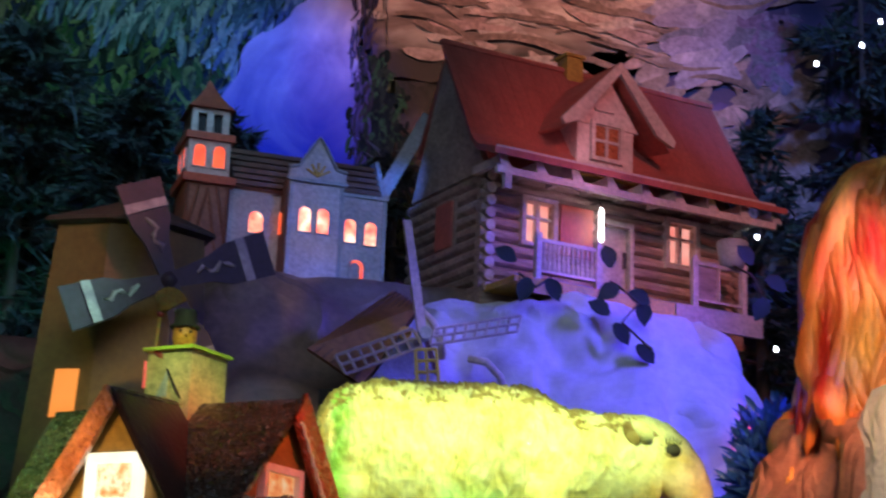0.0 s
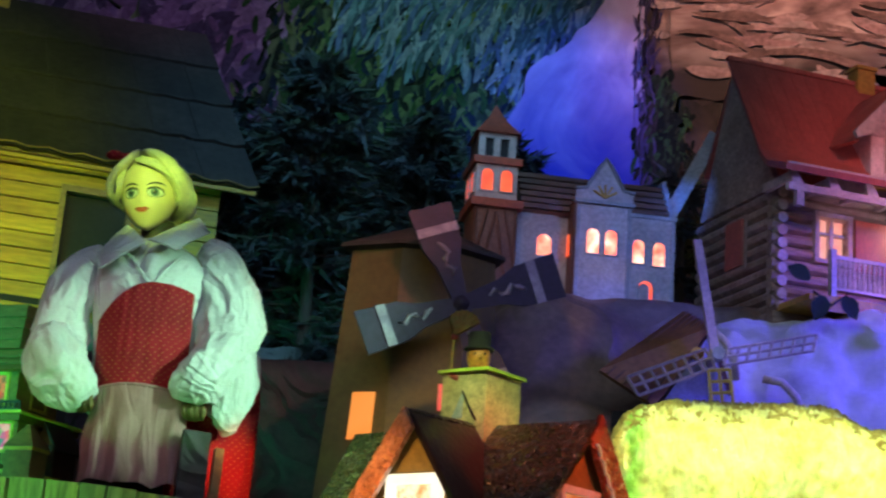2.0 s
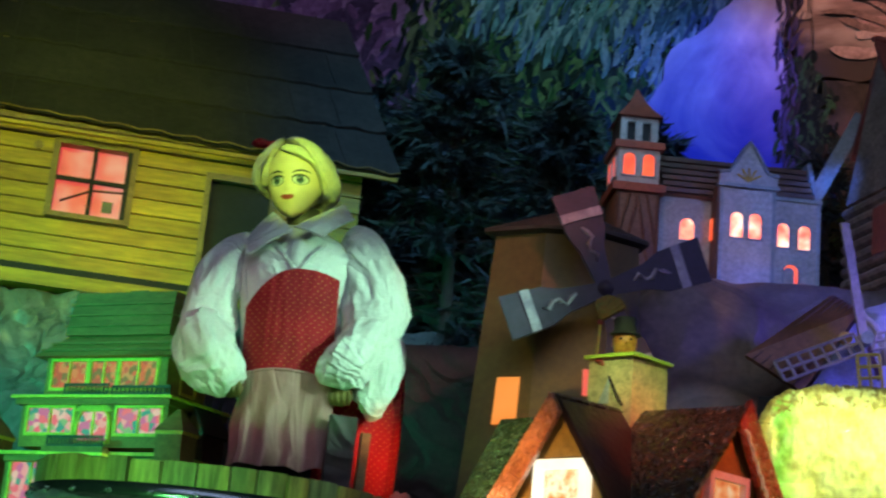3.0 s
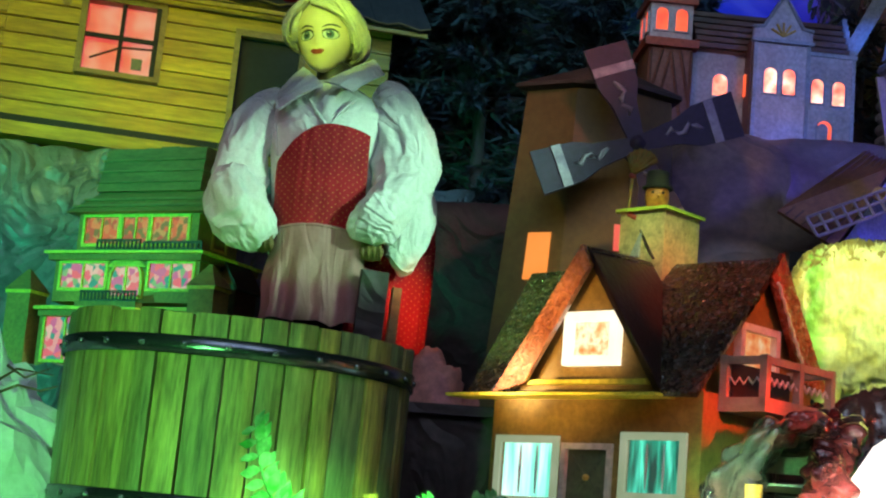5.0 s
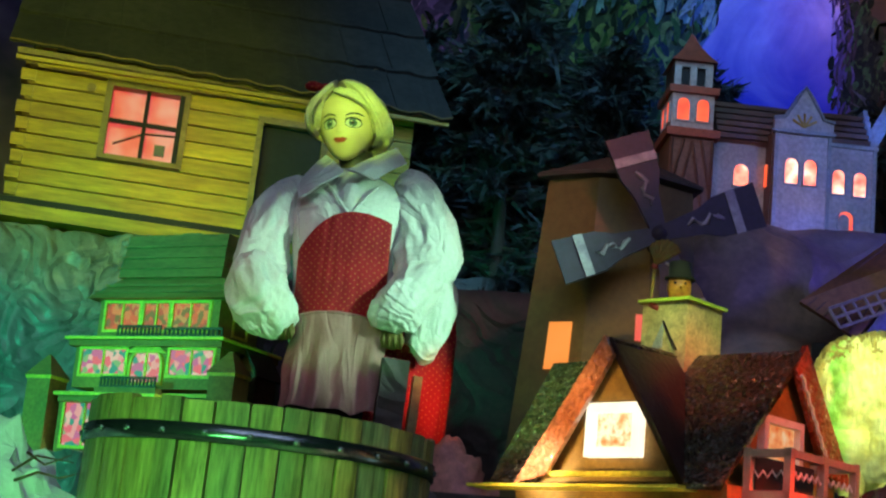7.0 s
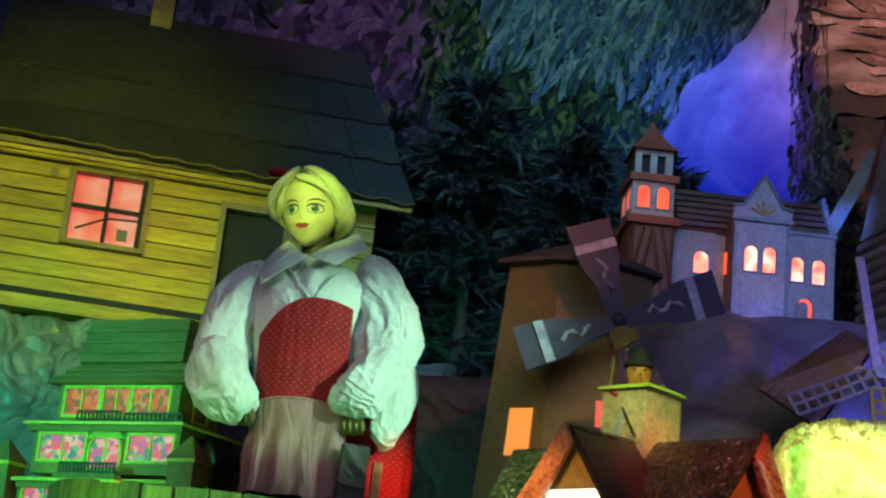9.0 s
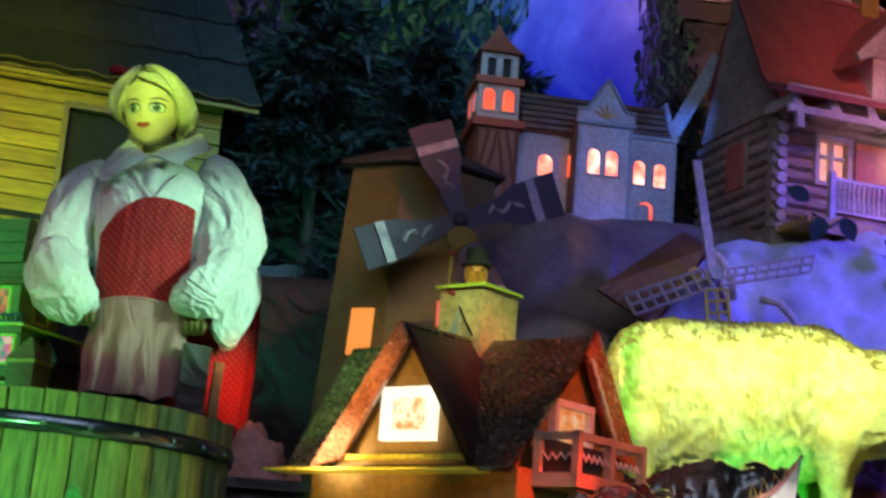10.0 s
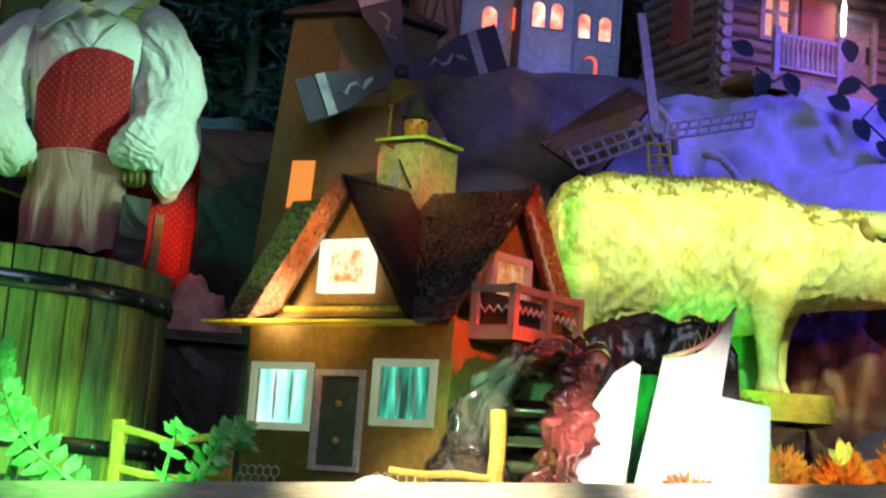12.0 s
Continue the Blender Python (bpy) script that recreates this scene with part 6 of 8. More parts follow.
for k in range(4):
    sail = bmesh.new()
    prism([(-0.016, 0.010), (0.016, 0.010), (0.026, 0.085), (0.042, 0.125), (0.047, 0.212), (-0.047, 0.212), (-0.042, 0.125), (-0.026, 0.085)], -0.005, 0.004, sail)
    sl = part("sail", sail, sail_purple, windmill, "dark purple sail board", bev=0.001, m=Matrix.Translation(HUB + Vector((0, -0.002 * k, 0))) @ pose(0, 0, 0, 0, 0, 10) @ pose(0, 0, 0, 0, -(22 + 90 * k), 0) @ pose(0, 0, 0, 0, 0, 6))
    part("band", bx(-0.0445, 0.0445, -0.0085, -0.0052, 0.150, 0.169), sail_white, sl, "pale band")
    g = random.Random(40 + k)
    part("scribble", tube([(0.009 * math.sin(1.9 * j + k), -0.006, 0.060 + 0.0125 * j) for j in range(7)], [0.003, 0.006, 0.0045, 0.0065, 0.0045, 0.006, 0.0025], 6), sail_white, sl, "pale painted squiggle", True)

# ---- the small lattice windmill ----
small_mill = thing("lattice_windmill", pose(0.27, 3.66, 1.27), "small brown windmill with four wooden lattice sails", "windmill")
inv = small_mill.matrix_basis.inverted()


def at(x, z, y=3.60):
    return inv @ Vector((x, y, z))


roof_brown = surface("mill_roof", (0.34, 0.15, 0.06), (0.24, 0.10, 0.045), 9, 0.55, 0.3, 80)
# the ridge runs back and to the left; one broad slope to the front, one behind
E0, E1, R0, R1 = at(0.128, 2.040, 3.62), at(0.245, 1.965, 3.60), at(0.312, 2.206, 3.74), at(0.362, 2.155, 3.66)
part("roof_slope", slope([E0, E1, R1, R0], 0.012), roof_brown, small_mill, "brown boarded roof")
for k in range(1, 7):
    a, b2 = E0.lerp(E1, k / 7), R0.lerp(R1, k / 7)
    part("batten", tube([a + Vector((0, -0.003, 0.003)), b2 + Vector((0, -0.003, 0.003))], 0.0025, 4), mill_brown, small_mill)
B0, B1 = at(0.44, 2.02, 3.86), at(0.45, 1.97, 3.78)
part("roof_slope", slope([R0, R1, B1, B0], 0.012), mill_brown, small_mill, "brown boarded roof")
part("body", loft([[Vector((p.x, p.y, 0.0)) for p in (E0 + Vector((0.03, 0.03, 0)), E1 + Vector((0.02, 0.02, 0)), B1 + Vector((-0.03, -0.01, 0)), B0 + Vector((-0.03, -0.03, 0)))], [Vector((p.x, p.y, 0.69)) for p in (E0 + Vector((0.03, 0.03, 0)), E1 + Vector((0.02, 0.02, 0)), B1 + Vector((-0.03, -0.01, 0)), B0 + Vector((-0.03, -0.03, 0)))]]), black_felt, small_mill, "dark mill body")
gb = bmesh.new()
gb.faces.new([gb.verts.new(p) for p in (E1 + Vector((0.012, 0.004, 0.004)), B1 + Vector((-0.012, 0, 0)), R1 + Vector((0, 0.006, -0.012)))])
part("gable", gb, castle_trim, small_mill, "blue-painted gable")
part("disc", tube([at(0.330, 2.085, 3.62), at(0.331, 2.085, 3.61)], 0.014, 12), fence_wood, small_mill, "orange disc")
part("axle", tube([at(0.36, 2.08, 3.70), at(0.372, 2.085, 3.59)], 0.01, 10), lattice, small_mill)


def lattice_sail(name, a, b, w, cols, rows, parent, mat, label):
    """A ladder-like sail from a to b, w: the sideways vector."""
    a, b, w = Vector(a), Vector(b), Vector(w)
    r = 0.0036
    base = part(name, tube([a, b], r, 4), mat, parent, label)
    for j in range(1, rows + 1):
        part("rail", tube([a + w * j / rows, b + w * j / rows], r, 4), mat, base)
    for k in range(cols + 1):
        c = a.lerp(b, k / cols)
        part("slat", tube([c, c + w], r, 4), mat, base)


lattice_sail("sail", at(0.385, 2.060), at(0.572, 2.106, 3.62), at(0.392, 2.095) - at(0.385, 2.060), 8, 2, small_mill, trim_pale, "pale blue lattice sail")
lattice_sail("sail", at(0.368, 2.055), at(0.208, 1.982, 3.58), at(0.36, 2.093) - at(0.383, 2.055), 7, 2, small_mill, lattice, "brown lattice sail")
part("sail_board", slope([at(0.360, 2.07, 3.600), at(0.380, 2.073, 3.608), at(0.335, 2.338, 3.63), at(0.317, 2.335, 3.622)], 0.006), lattice, small_mill, "tan board of the upright sail", bev=0.002)
lattice_sail("sail", at(0.352, 2.045, 3.59), at(0.368, 1.90, 3.58), at(0.402, 2.05) - at(0.358, 2.045), 6, 2, small_mill, yellow_board, "yellow lattice sail")
part("hub", tube([at(0.372, 2.085, 3.63), at(0.372, 2.083, 3.585)], 0.014, 10), castle_trim, small_mill)
for pts in (((0.368, 2.150), (0.395, 2.125), (0.415, 2.085), (0.418, 2.045)), ((0.475, 2.050), (0.515, 2.045), (0.545, 2.015), (0.558, 1.975))):
    part("tail_pole", tube([at(x, z, 3.67) for x, z in pts], 0.009, 8), trim_pale, small_mill, "pale bent pole", True)

# ---- vine on the snow hill ----
def leaf(bm, c, way, nrm, length, width, mi=0, point=0.8):
    """A leaf of eight faces, bent along its middle."""
    c, way, nrm = Vector(c), Vector(way).normalized(), Vector(nrm).normalized()
    out = way.cross(nrm).normalized()
    mids, lefts, rights = [], [], []
    for k in range(5):
        t = k / 4
        wd = width * math.sin(math.pi * min(0.06 + t * 0.94, 1) ** (0.8 if point > 1 else 1)) ** point
        m_ = c + way * length * t - nrm * length * 0.18 * t * t
        mids.append(bm.verts.new(m_))
        lefts.append(bm.verts.new(m_ + out * wd + nrm * wd * 0.3))
        rights.append(bm.verts.new(m_ - out * wd + nrm * wd * 0.3))
    for k in range(4):
        bm.faces.new((mids[k], mids[k + 1], lefts[k + 1], lefts[k])).material_index = mi
        bm.faces.new((mids[k], rights[k], rights[k + 1], mids[k + 1])).material_index = mi


for stem, leaves in (
    ([(0.66, 3.72, 2.255), (0.62, 3.68, 2.22), (0.58, 3.68, 2.25)], [(0.57, 2.27, 2.6), (0.60, 2.235, -1.9), (0.64, 2.235, -1.0)]),
    ([(0.79, 3.70, 2.25), (0.80, 3.66, 2.23), (0.84, 3.64, 2.19), (0.80, 3.62, 2.14), (0.86, 3.6, 2.08)], [(0.78, 2.27, 1.8), (0.80, 2.23, -2.6), (0.82, 2.215, -0.3), (0.78, 2.165, 2.6), (0.79, 2.145, -0.9), (0.84, 2.10, -0.7), (0.85, 2.20, -1.4)]),
    ([(1.10, 3.80, 2.33), (1.12, 3.72, 2.29), (1.14, 3.7, 2.22)], [(1.10, 2.30, 2.2), (1.13, 2.27, -0.4), (1.13, 2.225, -2.0)]),
):
    vine = thing("vine", Matrix.Identity(4), "dark green trailing vine with broad leaves", "vine")
    part("stem", tube([(p[0] * 1.025, p[1] + 0.09, 1.28 + (p[2] - 1.28) * 1.025) for p in stem], 0.003, 6), bark, vine, smooth=True)
    for x, z, a in leaves:
        bm = bmesh.new()
        leaf(bm, (x * 1.025, 3.75, 1.28 + (z - 1.28) * 1.025), (math.cos(a), -0.15, math.sin(a)), (0.1, -1, 0.25), 0.058, 0.021)
        part("leaf", bm, vine_leaf, vine, smooth=True)

# ---- the sheep ----
def sheep_mesh():
    """One mesh: 0 wool, 1 brown wool along the back, 2 face, 3 dark paint."""
    bm = bmesh.new()
    n = 160
    # x, centre z, half height, half depth
    spine = ((0.0, 0.250, 0.020, 0.02), (0.004, 0.248, 0.060, 0.05), (0.014, 0.246, 0.094, 0.075), (0.032, 0.244, 0.124, 0.095), (0.07, 0.240, 0.148, 0.115), (0.13, 0.243, 0.156, 0.125), (0.22, 0.243, 0.155, 0.13), (0.32, 0.248, 0.152, 0.13), (0.40, 0.254, 0.146, 0.125), (0.43, 0.255, 0.141, 0.12), (0.46, 0.256, 0.119, 0.108), (0.49, 0.258, 0.105, 0.095), (0.56, 0.262, 0.097, 0.082), (0.61, 0.263, 0.095, 0.074), (0.65, 0.262, 0.090, 0.068), (0.67, 0.260, 0.084, 0.063))
    xs = [s[0] for s in spine]
    rings = []
    for i in range(321):
        x = 0.67 * i / 320
        cz, hz, hy = (float(np.interp(x, xs, [s[k] for s in spine])) for k in (1, 2, 3))
        ring = []
        for k in range(n):
            a = 2 * math.pi * k / n
            y, z = math.cos(a) * hy, math.sin(a) * hz
            bent = 0.012 * noise.noise(Vector((x * 40, y * 40, z * 40)))
            worm = 1 - abs(noise.noise(Vector(((x + bent) * 60, y * 36, (cz + z + bent) * 38)))) * 2.2
            worm = worm + 0.5 * (1 - abs(noise.noise(Vector((x * 90, y * 60, (cz + z) * 60)))) * 2.2)
            f = 1 + 0.095 * (worm - 0.8) * min(1, i / 9) * (0.26 + 0.74 * smooth(-0.08, 0.14, z))
            ring.append((x, y * f, cz + z * f))
        rings.append(ring)
    loft(rings, bm, 0)
    for fc in bm.faces:
        c = fc.calc_center_median()
        top = float(np.interp(c.x, xs, [s[1] + s[2] for s in spine]))
        down = top - c.z
        if down < 0.010 + 0.02 * noise.noise(Vector((c.x * 25, c.y * 25, 3))) or (down < 0.05 and noise.noise(Vector((c.x * 45, c.y * 40, c.z * 90))) > -0.02 + 6.0 * down):
            fc.material_index = 1
    # head, looking ahead and a little down
    head = ((0.60, 0.285, 0.075, 0.06), (0.64, 0.292, 0.072, 0.06), (0.68, 0.280, 0.072, 0.056), (0.715, 0.255, 0.066, 0.05), (0.745, 0.222, 0.055, 0.042), (0.765, 0.185, 0.043, 0.034), (0.772, 0.155, 0.033, 0.028), (0.768, 0.138, 0.018, 0.016))
    rows = []
    for x, cz, hz, hy in head:
        lean = (x - 0.60) * 3.2
        rows.append([(x + math.sin(a) * hz * min(lean, 0.75) * 0.8, math.cos(a) * hy, cz + math.sin(a) * hz * (1 - 0.25 * min(lean, 1))) for a in (2 * math.pi * k / 28 for k in range(28))])
    loft(rows, bm, 2)
    for s in (-1, 1):
        blob(bm, (0.607, s * 0.070, 0.312), (0.026, 0.010, 0.013), 1, n=12, tilt=Euler((0, radians(62), 0)).to_matrix())
        blob(bm, (0.628, s * 0.072, 0.318), (0.026, 0.012, 0.016), 2, n=12, tilt=Euler((0, radians(40), 0)).to_matrix())
        blob(bm, (0.692, s * 0.052, 0.286), (0.017, 0.009, 0.013), 3, n=12)
        for k in range(5):
            tube([(0.680 + 0.006 * k, s * 0.056, 0.297), (0.676 + 0.008 * k, s * 0.062, 0.308 + 0.003 * math.sin(k))], [0.0018, 0.0008], 4, bm, 3)
        blob(bm, (0.688, s * 0.052, 0.280), (0.017, 0.006, 0.009), 1, n=10)
        blob(bm, (0.768, s * 0.018, 0.158), (0.007, 0.008, 0.005), 3, n=8)
    # legs
    for x, y, top in ((0.085, -0.055, 0.15), (0.14, 0.06, 0.16), (0.435, -0.055, 0.17), (0.47, 0.06, 0.17)):
        loft([ellipse((x + dx, y, z), r, r, 16) for z, r, dx in ((0.0, 0.026, 0.004), (0.012, 0.024, 0.002), (0.03, 0.018, 0), (0.09, 0.022, -0.003), (0.13, 0.034, -0.006), (top, 0.058, -0.01), (top + 0.05, 0.07, -0.01))], bm, 0)
    return bm


n_, l_ = wool.node_tree.nodes, wool.node_tree.links.new
spot_at, wob_, axis_, addx = n_.new("ShaderNodeTexCoord"), n_.new("ShaderNodeTexNoise"), n_.new("ShaderNodeSeparateXYZ"), n_.new("ShaderNodeMath")
wob_.inputs["Scale"].default_value, wob_.inputs["Detail"].default_value = 28, 4
l_(spot_at.outputs["Object"], wob_.inputs["Vector"])
l_(spot_at.outputs["Object"], axis_.inputs[0])
addx.operation, addx.inputs[1].default_value = "MULTIPLY_ADD", 0.045
l_(wob_.outputs["Fac"], addx.inputs[0])
l_(axis_.outputs["X"], addx.inputs[2])
streak = n_.new("ShaderNodeValToRGB")
for _ in range(5):
    streak.color_ramp.elements.new(0.5)
for e, (q, col) in zip(streak.color_ramp.elements, ((0.030, (1, 1, 1)), (0.040, (0.9, 0.55, 0.25)), (0.054, (1, 0.95, 0.9)), (0.066, (0.35, 0.75, 0.30)), (0.082, (0.6, 0.9, 0.5)), (0.098, (1, 1, 1)), (1.0, (1, 1, 1)))):
    e.position, e.color = q, (*col, 1)
l_(addx.outputs[0], streak.inputs["Fac"])
tint = n_.new("ShaderNodeMix")
tint.data_type, tint.blend_type = "RGBA", "MULTIPLY"
tint.inputs["Factor"].default_value = 1.0
l_(n_["Principled BSDF"].inputs["Base Color"].links[0].from_socket, tint.inputs["A"])
l_(streak.outputs["Color"], tint.inputs["B"])
l_(tint.outputs["Result"], n_["Principled BSDF"].inputs["Base Color"])
sheep = put("sheep_statue", sheep_mesh(), [wool, wool_back, wool, ink], smooth=True, m=pose(0.135, 3.32, 1.522, 0, -0.5, 0))
tagged(sheep, "cream woolly sheep statue with brown streaked back", "sheep statue")
stand = thing("sheep_plinth", pose(0, 0, 1.27), "yellow board plinth under the sheep statue", "plinth")
part("board", bx(0.14, 0.685, 3.22, 3.44, 0.20, 0.252), yellow_board, stand, bev=0.003)
part("block", bx(0.18, 0.64, 3.25, 3.42, 0.0, 0.20), dark_cloth, stand)
green_cloth = surface("green_cloth", (0.10, 0.52, 0.16), (0.06, 0.36, 0.10), 8, 0.45, 0.2, 60)
tagged(put("green_drape", sheet(40, 16, lambda u, v: (0.30 + 0.27 * u, 3.375 + 0.012 * math.sin(26 * u + 2 * v), 1.522 + 0.15 * v)), green_cloth, smooth=True), "bright green cloth hung behind the legs of the sheep", "cloth")
lump("paper_rock", (0.805, 3.54, 1.265), 0.235, 0.75, 0.12, rock_paper, "brown crumpled paper rock beside the sheep", "rock", (1.05, 0.7, 2.15), n=70, flat=False)
lump("dark_drape", (0.86, 3.30, 1.265), 0.19, 0.5, 0.12, dark_cloth, "low heap of dark cloth before the paper rock", "cloth", (1.2, 0.5, 0.62))

cream_cloth = surface("cream_cloth", (0.52, 0.42, 0.38), (0.40, 0.32, 0.28), 8, 0.7, 0.2, 60)
lime_cloth = surface("lime_cloth", (0.62, 0.58, 0.08), (0.46, 0.46, 0.06), 9, 0.6, 0.2, 60)
lump("folded_cloth", (0.755, 3.02, 1.265), 0.15, 0.45, 0.08, cream_cloth, "pale cream cloth heaped at the stage front", "cloth", (1.0, 0.5, 1.3), n=36, flat=False)
lump("folded_cloth", (0.505, 3.12, 1.265), 0.10, 0.5, 0.06, lime_cloth, "yellow-green cloth bunched before the plinth", "cloth", (0.72, 0.5, 2.45), n=36, flat=False)

# ---- foil rocks and the mill wheel ----
# foil of the drape, with the pink light on it mixed into its colour
foil_lit_pink = surface("foil_lit_rose", (0.30, 0.07, 0.06), (0.06, 0.02, 0.02), 14, 0.08, 0.6, 34, metal=0.45, coat=1.0)
paddle_green = surface("paddle_paint", (0.24, 0.28, 0.16), (0.14, 0.16, 0.10), 20, 0.35, 0.15, 120)
rings = []
for i in range(71):
    x = 0.075 + 0.405 * i / 70
    top = float(np.interp(x, (0.075, 0.10, 0.16, 0.22, 0.32, 0.44, 0.465, 0.48), (1.40, 1.51, 1.572, 1.595, 1.618, 1.615, 1.56, 1.40)))
    ring = []
    for k in range(48):
        a = 2 * math.pi * k / 48
        c_, s_ = math.cos(a), math.sin(a)
        y = 2.98 + 0.055 * math.copysign(abs(c_) ** 0.6, c_)
        z = 1.268 + (top - 1.268) * (0.5 + 0.5 * math.copysign(abs(s_) ** 0.6, s_))
        f = 0.07 * (rough(x, y, z, 0.07, 4) - 0.2)
        ring.append((x, y + f * c_, max(z + f * s_, 1.266)))
    rings.append(ring)
tagged(put("foil_rock", loft(rings), foil_rock, smooth=True), "long dark crumpled foil rock behind the white panels", "rock")
ribs = ((0.016, 2.72, 1.268, 0.062), (0.024, 2.72, 1.33, 0.056), (0.034, 2.72, 1.40, 0.044), (0.050, 2.72, 1.457, 0.034), (0.095, 2.72, 1.506, 0.026), (0.158, 2.72, 1.522, 0.025), (0.196, 2.68, 1.497, 0.034), (0.178, 2.63, 1.45, 0.031), (0.166, 2.60, 1.40, 0.031), (0.156, 2.59, 1.336, 0.033), (0.150, 2.585, 1.288, 0.048))


def rib(t, k):
    return float(np.interp(t, range(len(ribs)), [q[k] for q in ribs]))


def crumpled(rows_, cols, centre, way, half, deep, amount, size):
    """Foil bunched along a line, with sharp creases."""
    rows = []
    for i in range(rows_ + 1):
        t = i / rows_
        c, w = centre(t), way(t)
        out = Vector((-w.z, 0, w.x)).normalized()
        ring = []
        for k in range(cols):
            a = 2 * math.pi * k / cols
            p = c + out * half(t) * math.cos(a) + Vector((0, deep * math.sin(a), 0))
            f = amount * (rough(p.x, p.y, p.z, size, 2) - 0.18)
            ring.append(p + (out * math.cos(a) + Vector((0, math.sin(a), 0))) * f)
        rows.append(ring)
    return loft(rows)


N_ = len(ribs) - 1
middle = lambda t: Vector((rib(t * N_, 0), rib(t * N_, 1), rib(t * N_, 2)))
along = lambda t: (middle(min(t + 0.03, 1)) - middle(max(t - 0.03, 0))).normalized()
arch_thing = thing("foil_arch", pose(0, 0, 0), "arch of dark crumpled foil over a small mill wheel", "rock")
for t0, t1, nm in ((0.0, 0.62, "left_leg"), (0.52, 1.0, "drape")):
    part("foil_leg" if nm == "left_leg" else "foil_drape", crumpled(90, 56, lambda t: middle(t0 + (t1 - t0) * t), lambda t: along(t0 + (t1 - t0) * t), lambda t: rib((t0 + (t1 - t0) * t) * N_, 3), 0.05, 0.085 if nm == "left_leg" else 0.085, 0.07 if nm == "left_leg" else 0.045), foil_rock if nm == "left_leg" else foil_lit_pink, arch_thing, "crumpled shiny foil", nm != "left_leg")
wheel = thing("mill_wheel", pose(0.126, 2.80, 1.405, 0, 0, 80), "dark little mill wheel with flat paddles under the arch", "mill wheel")
for y in (-0.038, 0.038):
    part("rim", tube([(0.085 * math.cos(2 * math.pi * k / 28), y, 0.085 * math.sin(2 * math.pi * k / 28)) for k in range(29)], 0.005, 6, caps=False), black_rail, wheel, smooth=True)
for k in range(10):
    part("paddle", bx(0.055, 0.088, -0.036, 0.036, -0.002, 0.002), paddle_green, wheel, m=pose(0, 0, 0, 0, 36 * k + 14, 0))
part("axle", tube([(0, -0.05, 0), (0, 0.05, 0)], 0.01, 10), black_rail, wheel)
for y in (-0.052, 0.046):
    part("support", bx(-0.01, 0.01, y, y + 0.006, -0.14, 0.0), black_rail, wheel)
comb = thing("slatted_shelf", pose(0, 0, 0), "little dark slatted shelf over the mill wheel", "shelf")
part("board", bx(0.105, 0.215, 2.745, 2.80, 1.504, 1.508), paddle_green, comb)
for k in range(6):
    part("slat", bx(0.110 + 0.013 * k, 0.117 + 0.013 * k, 2.742, 2.745, 1.488, 1.508), paddle_green, comb)
for x in (0.106, 0.209):
    part("leg", bx(x, x + 0.005, 2.79, 2.798, 1.262, 1.5038), black_rail, comb)
# black sheet added for the dark inside of the arch
tagged(put("tunnel_lining", bx(0.03, 0.235, 2.90, 2.91, 1.262, 1.50), black_felt), "black sheet in place of the shade behind the mill wheel", "panel")

tagged(put("green_cloth", sheet(16, 14, lambda u, v: (0.245 + 0.10 * u, 2.70 + 0.008 * math.sin(17 * u + 3 * v), 1.268 + 0.225 * v)), green_cloth, smooth=True), "bright green cloth behind the gap of the white chute", "cloth")

# ---- the white panels ----
# the white end block's dimmer cyan light is put into its base colour
cyan_lit = surface("white_lit_cyan", (0.30, 0.48, 0.52), (0.26, 0.42, 0.46), 12, 0.5, 0.1, 90, dirt=0.1)
chute = thing("white_chute", pose(0, 0, 0), "bright white painted chute with a swept top edge", "chute")
bm = bmesh.new()
curve = [(0.296, 1.505), (0.322, 1.508), (0.342, 1.515), (0.360, 1.528), (0.376, 1.548), (0.388, 1.568), (0.3965, 1.586)]
prism([(0.259, 1.285), (0.368, 1.285), (0.381, 1.455)] + curve[::-1], 2.535, 2.548, bm)
part("panel", bm, white_paint, chute, "white panel with a swept edge", bev=0.001)
part("panel", prism([(0.372, 1.285), (0.458, 1.285), (0.455, 1.447), (0.381, 1.457)], 2.545, 2.60), cyan_lit, chute, "white end block coloured as dimly lit in cyan", bev=0.002)
# the ragged left part is white board in place of blown-out foil
bm = bmesh.new()
prism([(0.125, 1.300), (0.257, 1.300), (0.270, 1.497), (0.258, 1.504), (0.232, 1.485), (0.205, 1.44), (0.185, 1.38), (0.155, 1.335)], 2.60, 2.612, bm)
part("panel", bm, white_paint, chute, "white curved side panel, its left part in place of over-lit foil", bev=0.001)
part("lip", tube([(x, 2.54, z + 0.004 + 0.004 * math.sin(60 * x)) for x, z in curve], [0.004, 0.005, 0.003, 0.005, 0.004, 0.006, 0.003], 7), pink_cloth, chute, "pink crinkled edging", True)
for k in range(4):
    x = 0.325 + 0.016 * k
    part("wire", tube([(x, 2.56, 1.51 + 0.012 * k), (x + 0.006, 2.57, 1.545 + 0.008 * k), (x + 0.014, 2.56, 1.52 + 0.012 * k)], 0.0014, 5), fence_wood, chute, "thin bright wire")

# ---- fence, ferns and moss on the ledge ----
def post_(parent, x, y, z0, z1, r=0.012):
    return part("post", tube([(x, y, z0), (x + 0.002, y, (z0 + z1) / 2), (x, y, z1)], [r, r * 0.92, r], 8), fence_wood, parent, smooth=False)


fence = thing("rustic_fence", pose(0, 0, 0), "little rustic fence of rough yellow sticks", "fence")
post_(fence, -0.497, 2.62, 1.262, 1.362)
post_(fence, -0.335, 2.62, 1.272, 1.365)
